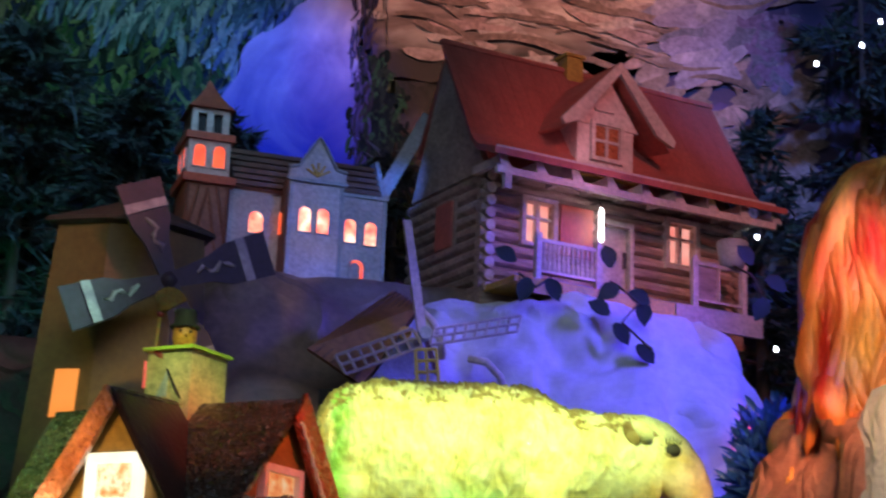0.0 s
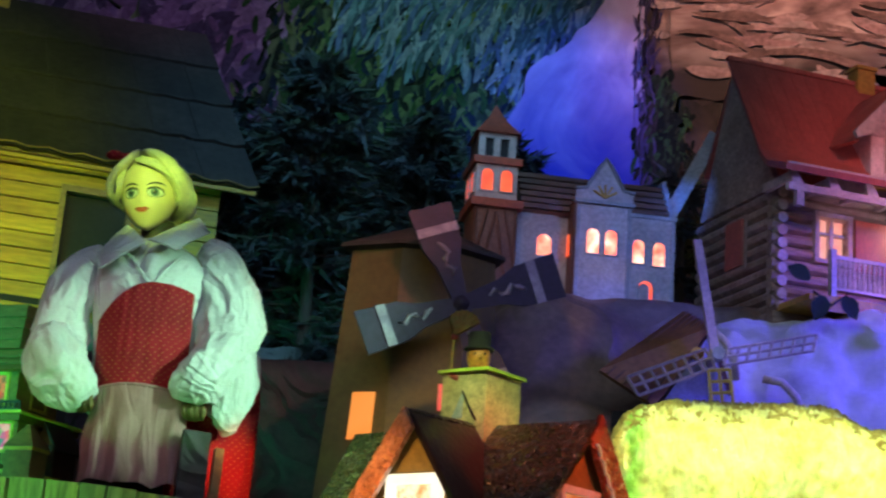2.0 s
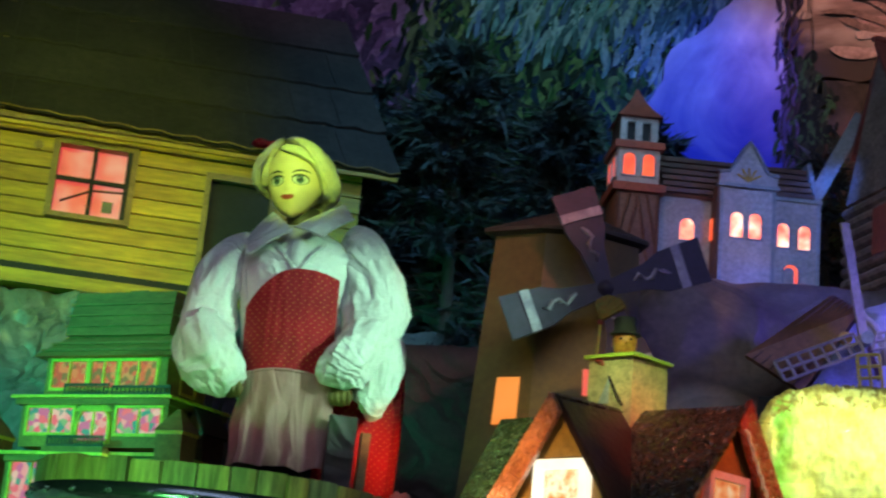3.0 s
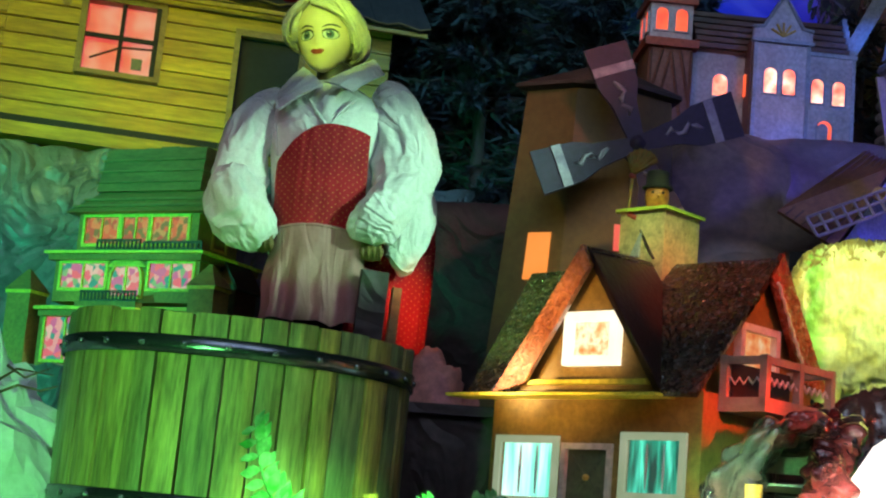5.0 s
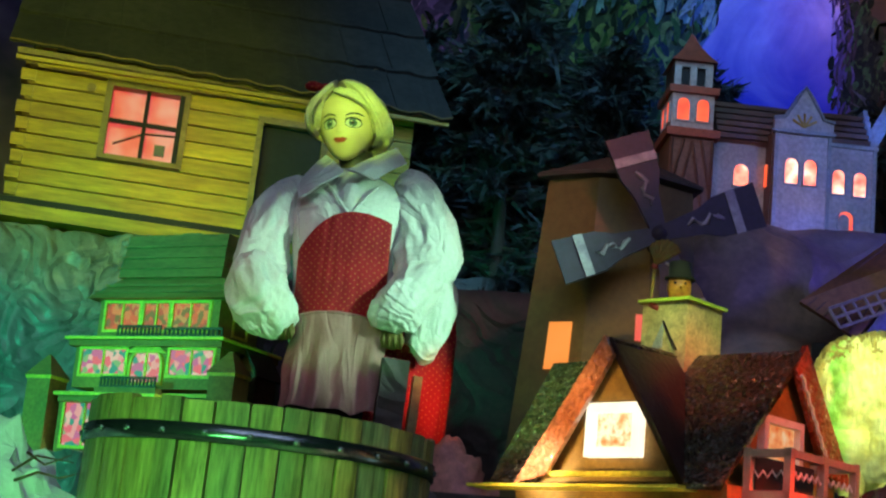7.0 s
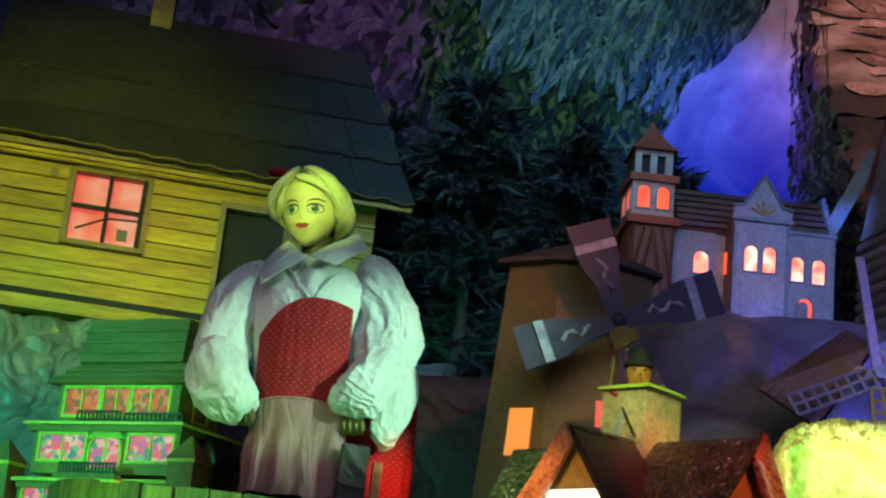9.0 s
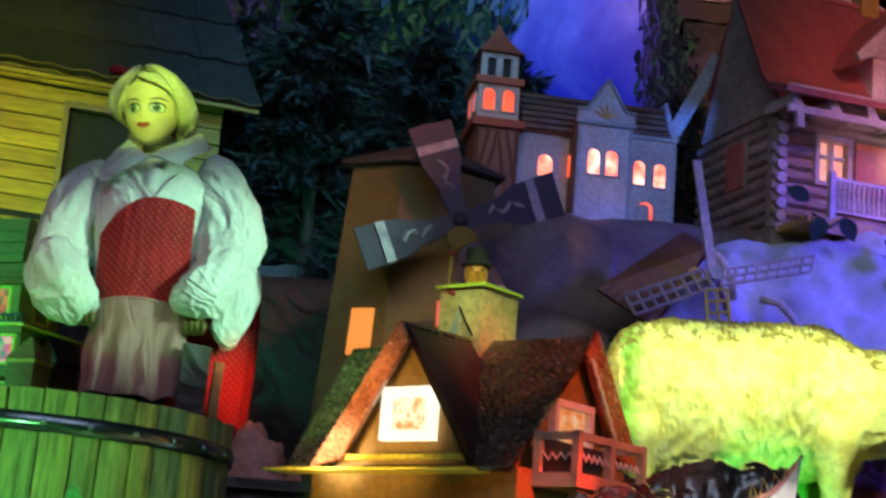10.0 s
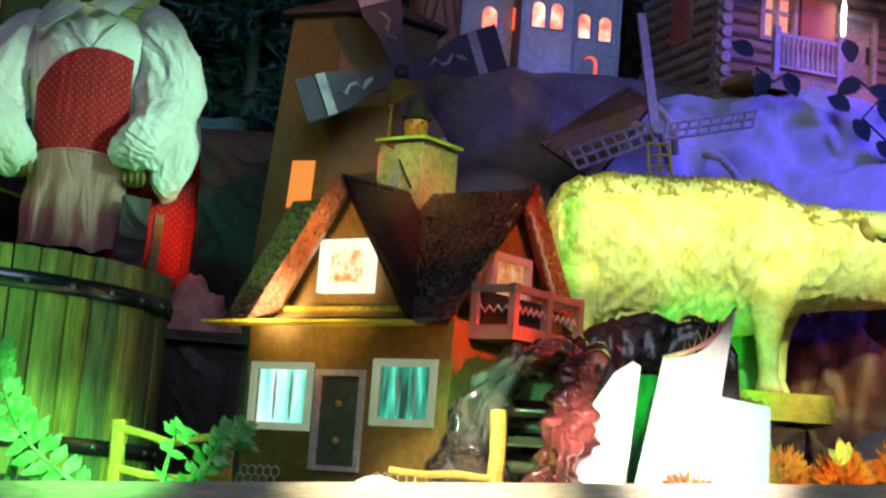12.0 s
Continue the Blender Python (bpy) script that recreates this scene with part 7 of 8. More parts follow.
part("rail", tube([(-0.50, 2.615, 1.352), (-0.452, 2.612, 1.343), (-0.417, 2.615, 1.333), (-0.38, 2.612, 1.342), (-0.33, 2.615, 1.352)], [0.007, 0.006, 0.007, 0.006, 0.006], 7), fence_wood, fence)
part("rail", tube([(-0.50, 2.615, 1.293), (-0.45, 2.612, 1.284), (-0.40, 2.615, 1.283), (-0.34, 2.612, 1.29)], [0.006, 0.007, 0.005, 0.006], 7), fence_wood, fence)
fence2 = thing("rustic_fence", pose(0, 0, 0), "thick yellow fence post with a low rough rail", "fence")
post_(fence2, 0.066, 2.61, 1.292, 1.418, 0.013)
part("rail", tube([(-0.09, 2.606, 1.318), (-0.04, 2.603, 1.315), (0.01, 2.606, 1.319), (0.06, 2.603, 1.316)], [0.006, 0.0055, 0.006, 0.005], 7), fence_wood, fence2)


def fern(base, tip, n, length, seed, mat=fern_leaf, bend=(0.0, 0.0, 0.05)):
    """One frond with leaflets to both sides."""
    r = random.Random(seed)
    plant = thing("fern", Matrix.Identity(4), "bright green plastic fern frond by the ledge", "fern")
    base, tip, bend = Vector(base), Vector(tip), Vector(bend)
    spine = [base.lerp(tip, k / 12) + bend * math.sin(math.pi * k / 12) for k in range(13)]
    part("stem", tube(spine, [0.004 - 0.0025 * k / 12 for k in range(13)], 6), mat, plant, smooth=True)
    for k in range(n):
        t = 0.08 + 0.92 * k / (n - 1)
        p = base.lerp(tip, t) + bend * math.sin(math.pi * t)
        way = (tip - base).normalized()
        for s in (-1, 1):
            out = way.cross(Vector((0, -1, 0.2))).normalized() * s
            ln = length * (0.55 + 0.45 * math.sin(math.pi * min(0.15 + t * 0.8, 1))) * r.uniform(0.8, 1.2)
            for j in range(2):
                bm = bmesh.new()
                leaf(bm, p + out * ln * 0.25 * j, out + way * r.uniform(0.3, 0.8) + Vector((0, r.uniform(-0.6, 0.3), 0)), (r.uniform(-0.3, 0.3), -1, r.uniform(-0.2, 0.5)), ln * (0.95 - 0.25 * j), ln * 0.22, 0, 1.6)
                part("leaflet", bm, mat, plant, smooth=True)
    return plant


fern((-0.50, 2.50, 1.25), (-0.652, 2.50, 1.440), 12, 0.046, 3, bend=(-0.035, 0, -0.015))
fern((-0.64, 2.55, 1.255), (-0.585, 2.50, 1.262), 6, 0.03, 5)
fern((-0.385, 2.54, 1.262), (-0.30, 2.54, 1.368), 10, 0.032, 7, bend=(0.01, 0, 0.012))
fern((-0.41, 2.52, 1.262), (-0.375, 2.52, 1.33), 6, 0.026, 9)
fern((-0.36, 2.53, 1.265), (-0.285, 2.52, 1.335), 7, 0.026, 11)


def tuft(name, c, r, n, seed, mat, label, category, length=0.03, up=0.5, width=0.16):
    """A clump of little blades round a heart."""
    g = random.Random(seed)
    bm = bmesh.new()
    for _ in range(n):
        d = Vector((g.gauss(0, 1), g.gauss(0, 1), abs(g.gauss(0, 1)) * up + 0.05)).normalized()
        p = Vector(c) + Vector((d.x * r[0], d.y * r[1], d.z * r[2])) * g.uniform(0.55, 1)
        leaf(bm, p, d + Vector((g.uniform(-0.5, 0.5), g.uniform(-0.5, 0.5), g.uniform(-0.2, 0.6))), (g.uniform(-1, 1), -1, g.uniform(-0.5, 1)), length * g.uniform(0.6, 1.3), length * width)
    return tagged(put(name, bm, mat, smooth=True), label, category, kind="stuff")


tuft("moss_clump", (0.492, 2.62, 1.325), (0.035, 0.03, 0.06), 1100, 21, moss_leaf, "orange-brown dry moss clump on the ledge", "moss", 0.020, 0.7, 0.07)
tuft("moss_clump", (0.572, 2.60, 1.33), (0.04, 0.03, 0.055), 1100, 22, moss_leaf, "orange-brown dry moss clump on the ledge", "moss", 0.020, 0.7, 0.07)
tuft("moss_clump", (0.665, 2.62, 1.33), (0.04, 0.03, 0.09), 1100, 23, moss_leaf, "orange-brown dry moss clump on the ledge", "moss", 0.020, 0.7, 0.07)
tuft("sprig", (0.335, 2.50, 1.318), (0.022, 0.015, 0.012), 60, 25, moss_leaf, "dry brown sprig on the ledge", "sprig", 0.024, 0.6, 0.08)
shoot = thing("seedling", pose(0.568, 2.58, 1.372), "small green seedling in the moss", "plant")
for a, l in ((1.25, 0.040), (2.45, 0.034), (1.75, 0.046)):
    bm = bmesh.new()
    leaf(bm, (0, 0, 0), (math.cos(a), -0.2, math.sin(a) + 0.3), (0, -1, 0.3), l, 0.008)
    part("leaf", bm, fern_leaf, shoot, smooth=True)
tagged(put("stone", loft([ellipse((-0.105, 2.61, z), r, r * 0.6, 12) for z, r in ((1.29, 0.03), (1.298, 0.034), (1.306, 0.02), (1.309, 0.004))]), snow_cloth), "small pale pebble heap on the ledge", "stone")
tinsel_blue = surface("tinsel_blue", (0.06, 0.22, 0.62), (0.03, 0.10, 0.40), 20, 0.3, 0.2, 90)
tuft("tinsel_bush", (1.06, 3.40, 1.72), (0.085, 0.06, 0.22), 700, 31, tinsel_blue, "blue-lit spiky tinsel bush by the snow hill", "bush", 0.04, 1.2)
tagged(put("bush_base", tube([(1.05, 3.40, 1.265), (1.05, 3.40, 1.72)], [0.05, 0.03], 10), dark_cloth), "dark stand under the tinsel bush", "stand")

# ---- the chimney sweep, half out of the chimney ----
def sweep_mesh():
    """0 black coat, 1 face, 2 brush, 3 red, 4 pale collar."""
    bm = bmesh.new()
    loft([ellipse((0, 0, z), rx, ry, 18) for z, rx, ry in ((-0.14, 0.026, 0.019), (-0.03, 0.030, 0.022), (0.012, 0.030, 0.021), (0.024, 0.020, 0.015), (0.030, 0.010, 0.009))], bm, 0)
    loft([ellipse((0, -0.002, z), r, r * 0.95, 18) for z, r in ((0.022, 0.012), (0.030, 0.020), (0.043, 0.0235), (0.055, 0.0235), (0.066, 0.021), (0.070, 0.012))], bm, 1)
    tube([(0.004, -0.025, 0.050), (0.004, -0.029, 0.046), (0.004, -0.024, 0.043)], [0.003, 0.004, 0.002], 6, bm, 1)
    blob(bm, (-0.008, -0.0225, 0.054), (0.003, 0.002, 0.003), 0, n=6)
    blob(bm, (0.012, -0.0215, 0.054), (0.003, 0.002, 0.003), 0, n=6)
    loft([ellipse((0, 0, z), r, r, 18) for z, r in ((0.064, 0.030), (0.068, 0.030), (0.070, 0.022), (0.096, 0.023), (0.100, 0.021), (0.101, 0.004))], bm, 0)
    for s in (-1, 1):
        tube([(s * 0.010, -0.018, 0.026), (s * 0.013, -0.023, 0.012), (s * 0.016, -0.022, -0.006)], [0.003, 0.0035, 0.002], 6, bm, 4)
    tube([(-0.026, -0.006, 0.016), (-0.040, -0.014, 0.002), (-0.052, -0.010, 0.012)], [0.010, 0.009, 0.007], 8, bm, 3)
    tube([(-0.052, -0.006, -0.14), (-0.053, -0.006, 0.02), (-0.050, -0.006, 0.085)], 0.0035, 7, bm, 2)
    blob(bm, (-0.050, -0.006, 0.088), (0.007, 0.007, 0.007), 3, n=8)
    for k in range(70):
        a, d = math.pi * (0.10 + 0.72 * (k % 35) / 34), (k // 35) * 0.008
        tube([(-0.049, -0.006 + d - 0.004, 0.092), (-0.034 + 0.034 * math.cos(a), -0.006 + d - 0.004 + 0.005 * math.sin(5 * k), 0.108 + 0.034 * math.sin(a))], [0.003, 0.0012], 4, bm, 2)
    return bm


# the sweep's face colour holds the orange light on the skin
sweep = put("sweep_figurine", sweep_mesh(), [black_felt, surface("orange_lit_face", (0.80, 0.34, 0.07), (0.62, 0.20, 0.05), 60, 0.45, 0.1, 90), surface("brush_bristle", (0.55, 0.24, 0.05), (0.30, 0.26, 0.06), 60, 0.6, 0.2, 120), lip_red, trim_pale], smooth=True, m=cottage.matrix_basis @ pose(0.163, 0.205, 0.600, 0, 0, 35) @ Matrix.Scale(0.9, 4))
tagged(sweep, "small chimney sweep figurine with a fan brush in the chimney", "figurine")

# ---- the orange-haired doll at the side ----
def far_doll():
    """0 wig and wrap, 1 rust shawl, 2 pale sleeve."""
    bm = bmesh.new()
    n = 60
    prof = ((0.30, 0.30, 0.2), (0.42, 0.285, 0.19), (0.55, 0.235, 0.17), (0.70, 0.21, 0.15), (0.85, 0.20, 0.14), (0.95, 0.185, 0.135), (1.02, 0.15, 0.12), (1.06, 0.11, 0.09), (1.085, 0.05, 0.05))
    rows = []
    for i in range(70):
        z = 0.30 + (1.085 - 0.30) * i / 69
        rx, ry = (float(np.interp(z, [p[0] for p in prof], [p[k] for p in prof])) for k in (1, 2))
        ring = []
        for k in range(n):
            a = 2 * math.pi * k / n
            wave = 1 + 0.13 * math.sin(6 * a + 7 * z + 1.8 * math.sin(11 * z)) + 0.06 * math.sin(15 * a - 16 * z) + 0.12 * (rough(math.cos(a) * rx, math.sin(a) * ry, z, 0.09) - 0.2)
            ring.append((rx * wave * math.cos(a), ry * wave * math.sin(a), z))
        rows.append(ring)
    loft(rows, bm, 0)
    for fc in bm.faces:
        if fc.calc_center_median().z < 0.585 + 0.03 * math.sin(40 * fc.calc_center_median().x):
            fc.material_index = 1
    # long wavy locks over the wig
    g = random.Random(5)
    for k in range(150):
        a0, z0, ln = g.uniform(-3.6, 0.45), g.uniform(0.80, 1.07), g.uniform(0.2, 0.42)
        ph, pts = g.uniform(0, 6.28), []
        for j in range(12):
            z = max(z0 - ln * j / 11, 0.33)
            rx, ry = (float(np.interp(z, [p[0] for p in prof], [p[q] for p in prof])) for q in (1, 2))
            a = a0 + 0.13 * math.sin(17 * z + ph) + 0.25 * (z0 - z)
            f = 0.985 + 0.05 * math.sin(9 * z + 2 * a0) + 0.02 * math.sin(ph)
            pts.append((rx * f * math.cos(a), ry * f * math.sin(a), z))
        w = g.uniform(0.010, 0.020)
        tube(pts, [0.003] + [w * (1 - 0.4 * abs(j / 10 - 0.5)) for j in range(10)] + [0.002], 6, bm, 0)
    loft([ellipse((-0.12 + 0.10 * t, -0.12 - 0.03 * math.sin(math.pi * t), 0.50 + 0.035 * t), 0.03 + 0.025 * math.sin(math.pi * t), 0.035, 20) for t in (0.0, 0.25, 0.5, 0.75, 1.0)], bm, 1)
    loft([ellipse((-0.073, -0.16, z), r, 0.08, 40, wob=lambda a: 1 + 0.06 * math.sin(9 * a)) for z, r in ((0.0, 0.11), (0.3, 0.105), (0.45, 0.10), (0.55, 0.095), (0.61, 0.07), (0.63, 0.03))], bm, 2)
    loft([ellipse((0, 0, z), r, 0.14, 24) for z, r in ((0.0, 0.24), (0.32, 0.26))], bm, 0)
    return bm


rust_shawl = surface("rust_shawl", (0.44, 0.19, 0.14), (0.30, 0.11, 0.08), 9, 0.7, 0.3, 60)
wrinkled(rust_shawl, 8, 0.05, (1.6, 1, 0.5))
far = put("doll", far_doll(), [hair_orange, rust_shawl, blouse], smooth=True, m=pose(1.222, 3.02, 1.268))
tagged(far, "doll with long wavy orange hair, rust shawl and pale sleeve", "doll")

# ---- the painted backdrop ----
def strokes(name, a, b, c, scale, stretch, rough_=0.7, warp=1.2, deep=None):
    """Brushed paint of three colours in long strokes."""
    m = bpy.data.materials.new(name)
    m.use_nodes = True
    n, link = m.node_tree.nodes, m.node_tree.links.new
    bsdf = n["Principled BSDF"]
    place, size = n.new("ShaderNodeTexCoord"), n.new("ShaderNodeMapping")
    size.inputs["Scale"].default_value = stretch
    link(place.outputs["Object"], size.inputs["Vector"])
    tex, tex2 = n.new("ShaderNodeTexNoise"), n.new("ShaderNodeTexNoise")
    tex.inputs["Scale"].default_value, tex.inputs["Detail"].default_value, tex.inputs["Distortion"].default_value = scale, 4, warp
    tex2.inputs["Scale"].default_value, tex2.inputs["Detail"].default_value = scale * 5, 5
    link(size.outputs[0], tex.inputs["Vector"])
    link(size.outputs[0], tex2.inputs["Vector"])
    add = n.new("ShaderNodeMath")
    add.operation = "MULTIPLY_ADD"
    add.inputs[1].default_value = 0.35
    link(tex2.outputs["Fac"], add.inputs[0])
    link(tex.outputs["Fac"], add.inputs[2])
    ramp = n.new("ShaderNodeValToRGB")
    ramp.color_ramp.elements.new(0.5)
    for e, p, col in zip(ramp.color_ramp.elements, (0.52, 0.68, 0.84), (a, b, c)):
        e.position, e.color = p, (*col, 1)
    link(add.outputs[0], ramp.inputs["Fac"])
    link(ramp.outputs["Color"], bsdf.inputs["Base Color"])
    if deep:
        # the paint runs to another colour between two heights
        split, fade, blend_ = n.new("ShaderNodeSeparateXYZ"), n.new("ShaderNodeMapRange"), n.new("ShaderNodeMix")
        link(place.outputs["Object"], split.inputs[0])
        wave = n.new("ShaderNodeMath")
        wave.operation = "MULTIPLY_ADD"
        wave.inputs[1].default_value = 0.35
        link(tex.outputs["Fac"], wave.inputs[0])
        link(split.outputs["Z"], wave.inputs[2])
        fade.inputs["From Min"].default_value, fade.inputs["From Max"].default_value = deep[0] + 0.17, deep[1] + 0.17
        link(wave.outputs[0], fade.inputs["Value"])
        blend_.data_type = "RGBA"
        blend_.inputs["A"].default_value = (*deep[2], 1)
        link(ramp.outputs["Color"], blend_.inputs["B"])
        link(fade.outputs["Result"], blend_.inputs["Factor"])
        link(blend_.outputs["Result"], bsdf.inputs["Base Color"])
    bsdf.inputs["Roughness"].default_value = rough_
    bsdf.inputs["Specular IOR Level"].default_value = 0.15
    relief = n.new("ShaderNodeBump")
    relief.inputs["Strength"].default_value, relief.inputs["Distance"].default_value = 0.4, 0.006
    link(tex2.outputs["Fac"], relief.inputs["Height"])
    link(relief.outputs[0], bsdf.inputs["Normal"])
    return m


paint_dusk = strokes("paint_dusk", (0.05, 0.05, 0.10), (0.12, 0.09, 0.17), (0.20, 0.16, 0.24), 1.6, (1, 1, 1.4))
paint_forest = strokes("paint_forest", (0.012, 0.02, 0.016), (0.03, 0.055, 0.028), (0.12, 0.17, 0.08), 7, (1.4, 1, 0.6))
paint_ice = strokes("paint_ice", (0.03, 0.09, 0.12), (0.12, 0.24, 0.28), (0.42, 0.55, 0.58), 8, (1.6, 1, 0.35), warp=2.0)
paint_fall = strokes("paint_fall", (0.46, 0.40, 0.62), (0.62, 0.56, 0.78), (0.80, 0.76, 0.92), 3, (1.1, 1, 1.0), deep=(3.0, 3.46, (0.05, 0.06, 0.36)))
paint_cloud = strokes("paint_cloud", (0.16, 0.11, 0.10), (0.46, 0.33, 0.29), (0.78, 0.66, 0.58), 4.2, (0.55, 1, 1.5), warp=1.2, deep=(3.34, 3.60, (0.055, 0.05, 0.042)))
paint_bluff = strokes("paint_bluff", (0.03, 0.032, 0.024), (0.07, 0.06, 0.05), (0.12, 0.095, 0.08), 5, (1.2, 1, 0.6))
paint_violet = strokes("paint_violet", (0.10, 0.07, 0.18), (0.20, 0.13, 0.28), (0.36, 0.26, 0.42), 2.4, (1, 1, 1))

board = thing("backdrop", pose(0, 5.22, 0), "painted canvas backdrop of dusk mountains and forest", "backdrop", kind="structure")
part("canvas", bx(-3.6, 3.6, 0.0, 0.02, 1.0, 4.3), paint_dusk, board)


def painted(outline, y, mat, name, label, jag=0.03, seed=1, step=0.05):
    """A painted field on the canvas: an outline with an uneven edge, raised by a coat of paint."""
    pts = []
    for (x0, z0), (x1, z1) in zip(outline, outline[1:] + outline[:1]):
        n = max(1, int(math.hypot(x1 - x0, z1 - z0) / step))
        for k in range(n):
            t = k / n
            x, z = x0 + (x1 - x0) * t, z0 + (z1 - z0) * t
            pts.append((x + jag * noise.noise(Vector((x * 14, z * 14, seed))), z + jag * noise.noise(Vector((x * 14, z * 14, seed + 9)))))
    bm = bmesh.new()
    v = [bm.verts.new((x, y, z)) for x, z in pts]
    bmesh.ops.triangulate(bm, faces=[bm.faces.new(v)])
    return part(name, bm, mat, board, label)


painted([(-1.45, 4.2), (-0.85, 4.2), (-0.85, 2.9), (-1.0, 2.4), (-1.9, 2.4), (-1.9, 4.2)], -0.004, paint_violet, "dusk_sky", "violet painted dusk")
painted([(-0.92, 4.2), (0.26, 4.2), (0.26, 2.2), (-0.92, 2.2)], -0.008, paint_forest, "forest", "dark painted forest", 0.05, 2)
painted([(-0.70, 4.2), (0.30, 4.2), (0.28, 3.55), (0.02, 3.42), (-0.10, 3.22), (-0.20, 3.24), (-0.34, 3.36), (-0.50, 3.30), (-0.62, 3.45)], -0.012, paint_ice, "ice_cliff", "pale teal painted ice cliff", 0.06, 3, 0.03)
painted([(0.285, 4.2), (0.30, 2.6), (-0.22, 2.6), (-0.15, 3.10), (-0.07, 3.32), (0.05, 3.42), (0.17, 3.55), (0.24, 4.2)], -0.027, paint_fall, "snowfield", "pale violet painted snowfield", 0.03, 4, 0.02)
painted([(0.22, 4.2), (0.62, 4.2), (0.66, 2.6), (0.22, 2.6)], -0.009, paint_bluff, "bluff", "grey-brown painted bluff", 0.04, 5)
painted([(0.30, 4.2), (1.62, 4.2), (1.60, 3.46), (1.46, 3.40), (1.30, 3.38), (1.12, 3.40), (0.95, 3.34), (0.80, 3.24), (0.62, 3.24), (0.45, 3.24), (0.31, 3.26)], -0.013, paint_cloud, "cloud_bank", "salmon painted cloud bank", 0.06, 6, 0.03)
painted([(1.52, 3.52), (1.70, 3.50), (1.72, 3.32), (1.58, 3.26), (1.50, 3.38)], -0.014, paint_cloud, "cloud", "pale painted cloud", 0.06, 7, 0.02)
painted([(1.36, 3.20), (1.52, 3.26), (1.56, 3.08), (1.40, 3.02)], -0.012, paint_violet, "cloud", "violet painted cloud", 0.05, 8, 0.03)
painted([(0.28, 3.22), (0.36, 3.28), (0.42, 3.08), (0.44, 2.7), (0.28, 2.7)], -0.018, paint_forest, "thicket", "dark painted thicket", 0.05, 9, 0.03)
painted([(-1.47, 4.2), (-1.27, 4.2), (-1.28, 3.52), (-1.36, 3.43), (-1.46, 3.52)], -0.012, paint_forest, "fir", "dark painted fir", 0.05, 10, 0.03)
painted([(-0.02, 3.0), (0.03, 3.16), (0.08, 3.0), (0.07, 2.85), (-0.01, 2.85)], -0.019, paint_forest, "fir", "small dark painted fir", 0.05, 11, 0.02)

def inside(x, z, outline):
    hit = False
    for (x0, z0), (x1, z1) in zip(outline, outline[1:] + outline[:1]):
        if (z0 > z) != (z1 > z) and x < (x1 - x0) * (z - z0) / (z1 - z0) + x0:
            hit = not hit
    return hit


def dabs(name, label, outline, y, n, size, aim, mats, seed, spread=0.06):
    """Brush dabs over a field and a little past its edge: size is length and width, aim the angle and its scatter in degrees."""
    g = random.Random(seed)
    xs, zs = [p[0] for p in outline], [p[1] for p in outline]
    bms = [bmesh.new() for _ in mats]
    done = 0
    while done < n:
        x, z = g.uniform(min(xs), max(xs)), g.uniform(min(zs), min(max(zs), 3.75))
        if not inside(x, z, outline):
            continue
        x, z = x + g.gauss(0, spread), z + g.gauss(0, spread)
        a = radians(aim[0] + g.gauss(0, aim[1]))
        ln, wd, bow = size[0] * g.uniform(0.5, 1.4), size[1] * g.uniform(0.6, 1.3), g.uniform(-0.25, 0.25)
        bm = bms[g.randrange(len(mats))]
        yy = y - g.uniform(0, 0.003)
        ring = []
        for k in range(10):
            t = 2 * math.pi * k / 10
            u, v = 0.5 * ln * math.cos(t), 0.5 * wd * math.sin(t) + bow * ln * (math.cos(t) ** 2 - 0.5) * 0.6
            ring.append(bm.verts.new((x + u * math.cos(a) - v * math.sin(a), yy, z + u * math.sin(a) + v * math.cos(a))))
        bm.faces.new(ring)
        done += 1
    for bm, mat in zip(bms, mats):
        tagged(part(name, bm, mat, board, label), kind="stuff")


def flat_paint(name, c):
    m = surface(name, c, tuple(0.62 * k for k in c), 14, 0.8, 0.4, 60, dirt=0.45)
    m.node_tree.nodes["Principled BSDF"].inputs["Specular IOR Level"].default_value = 0.1
    return m


leafs = [flat_paint("dab_leaf_dark", (0.012, 0.022, 0.014)), flat_paint("dab_leaf", (0.04, 0.11, 0.035)), flat_paint("dab_leaf_pale", (0.15, 0.22, 0.08)), flat_paint("dab_leaf_blue", (0.02, 0.04, 0.07))]
ices = [flat_paint("dab_ice_dark", (0.07, 0.14, 0.16)), flat_paint("dab_ice", (0.16, 0.30, 0.32)), flat_paint("dab_ice_pale", (0.33, 0.44, 0.47)), flat_paint("dab_ice_blue", (0.12, 0.20, 0.36))]
puffs = [flat_paint("dab_puff", (0.55, 0.42, 0.38)), flat_paint("dab_puff_pale", (0.72, 0.60, 0.54)), flat_paint("dab_puff_dark", (0.38, 0.28, 0.24)), flat_paint("dab_puff_rose", (0.52, 0.36, 0.33))]
dusks = [flat_paint("dab_dusk", (0.24, 0.15, 0.30)), flat_paint("dab_dusk_pale", (0.36, 0.25, 0.42)), flat_paint("dab_dusk_dark", (0.10, 0.08, 0.15))]
dabs("leaf_dab", "short green brush dabs", [(-0.92, 3.75), (0.0, 3.45), (-0.1, 3.1), (-0.2, 2.7), (-0.92, 2.4)], -0.018, 1500, (0.06, 0.018), (80, 25), leafs, 1)
dabs("ice_dab", "long pale teal brush dabs", [(-0.78, 3.75), (0.22, 3.75), (0.12, 3.50), (-0.02, 3.42), (-0.12, 3.24), (-0.3, 3.36), (-0.5, 3.30), (-0.66, 3.42)], -0.022, 760, (0.10, 0.016), (72, 14), ices, 2, 0.04)
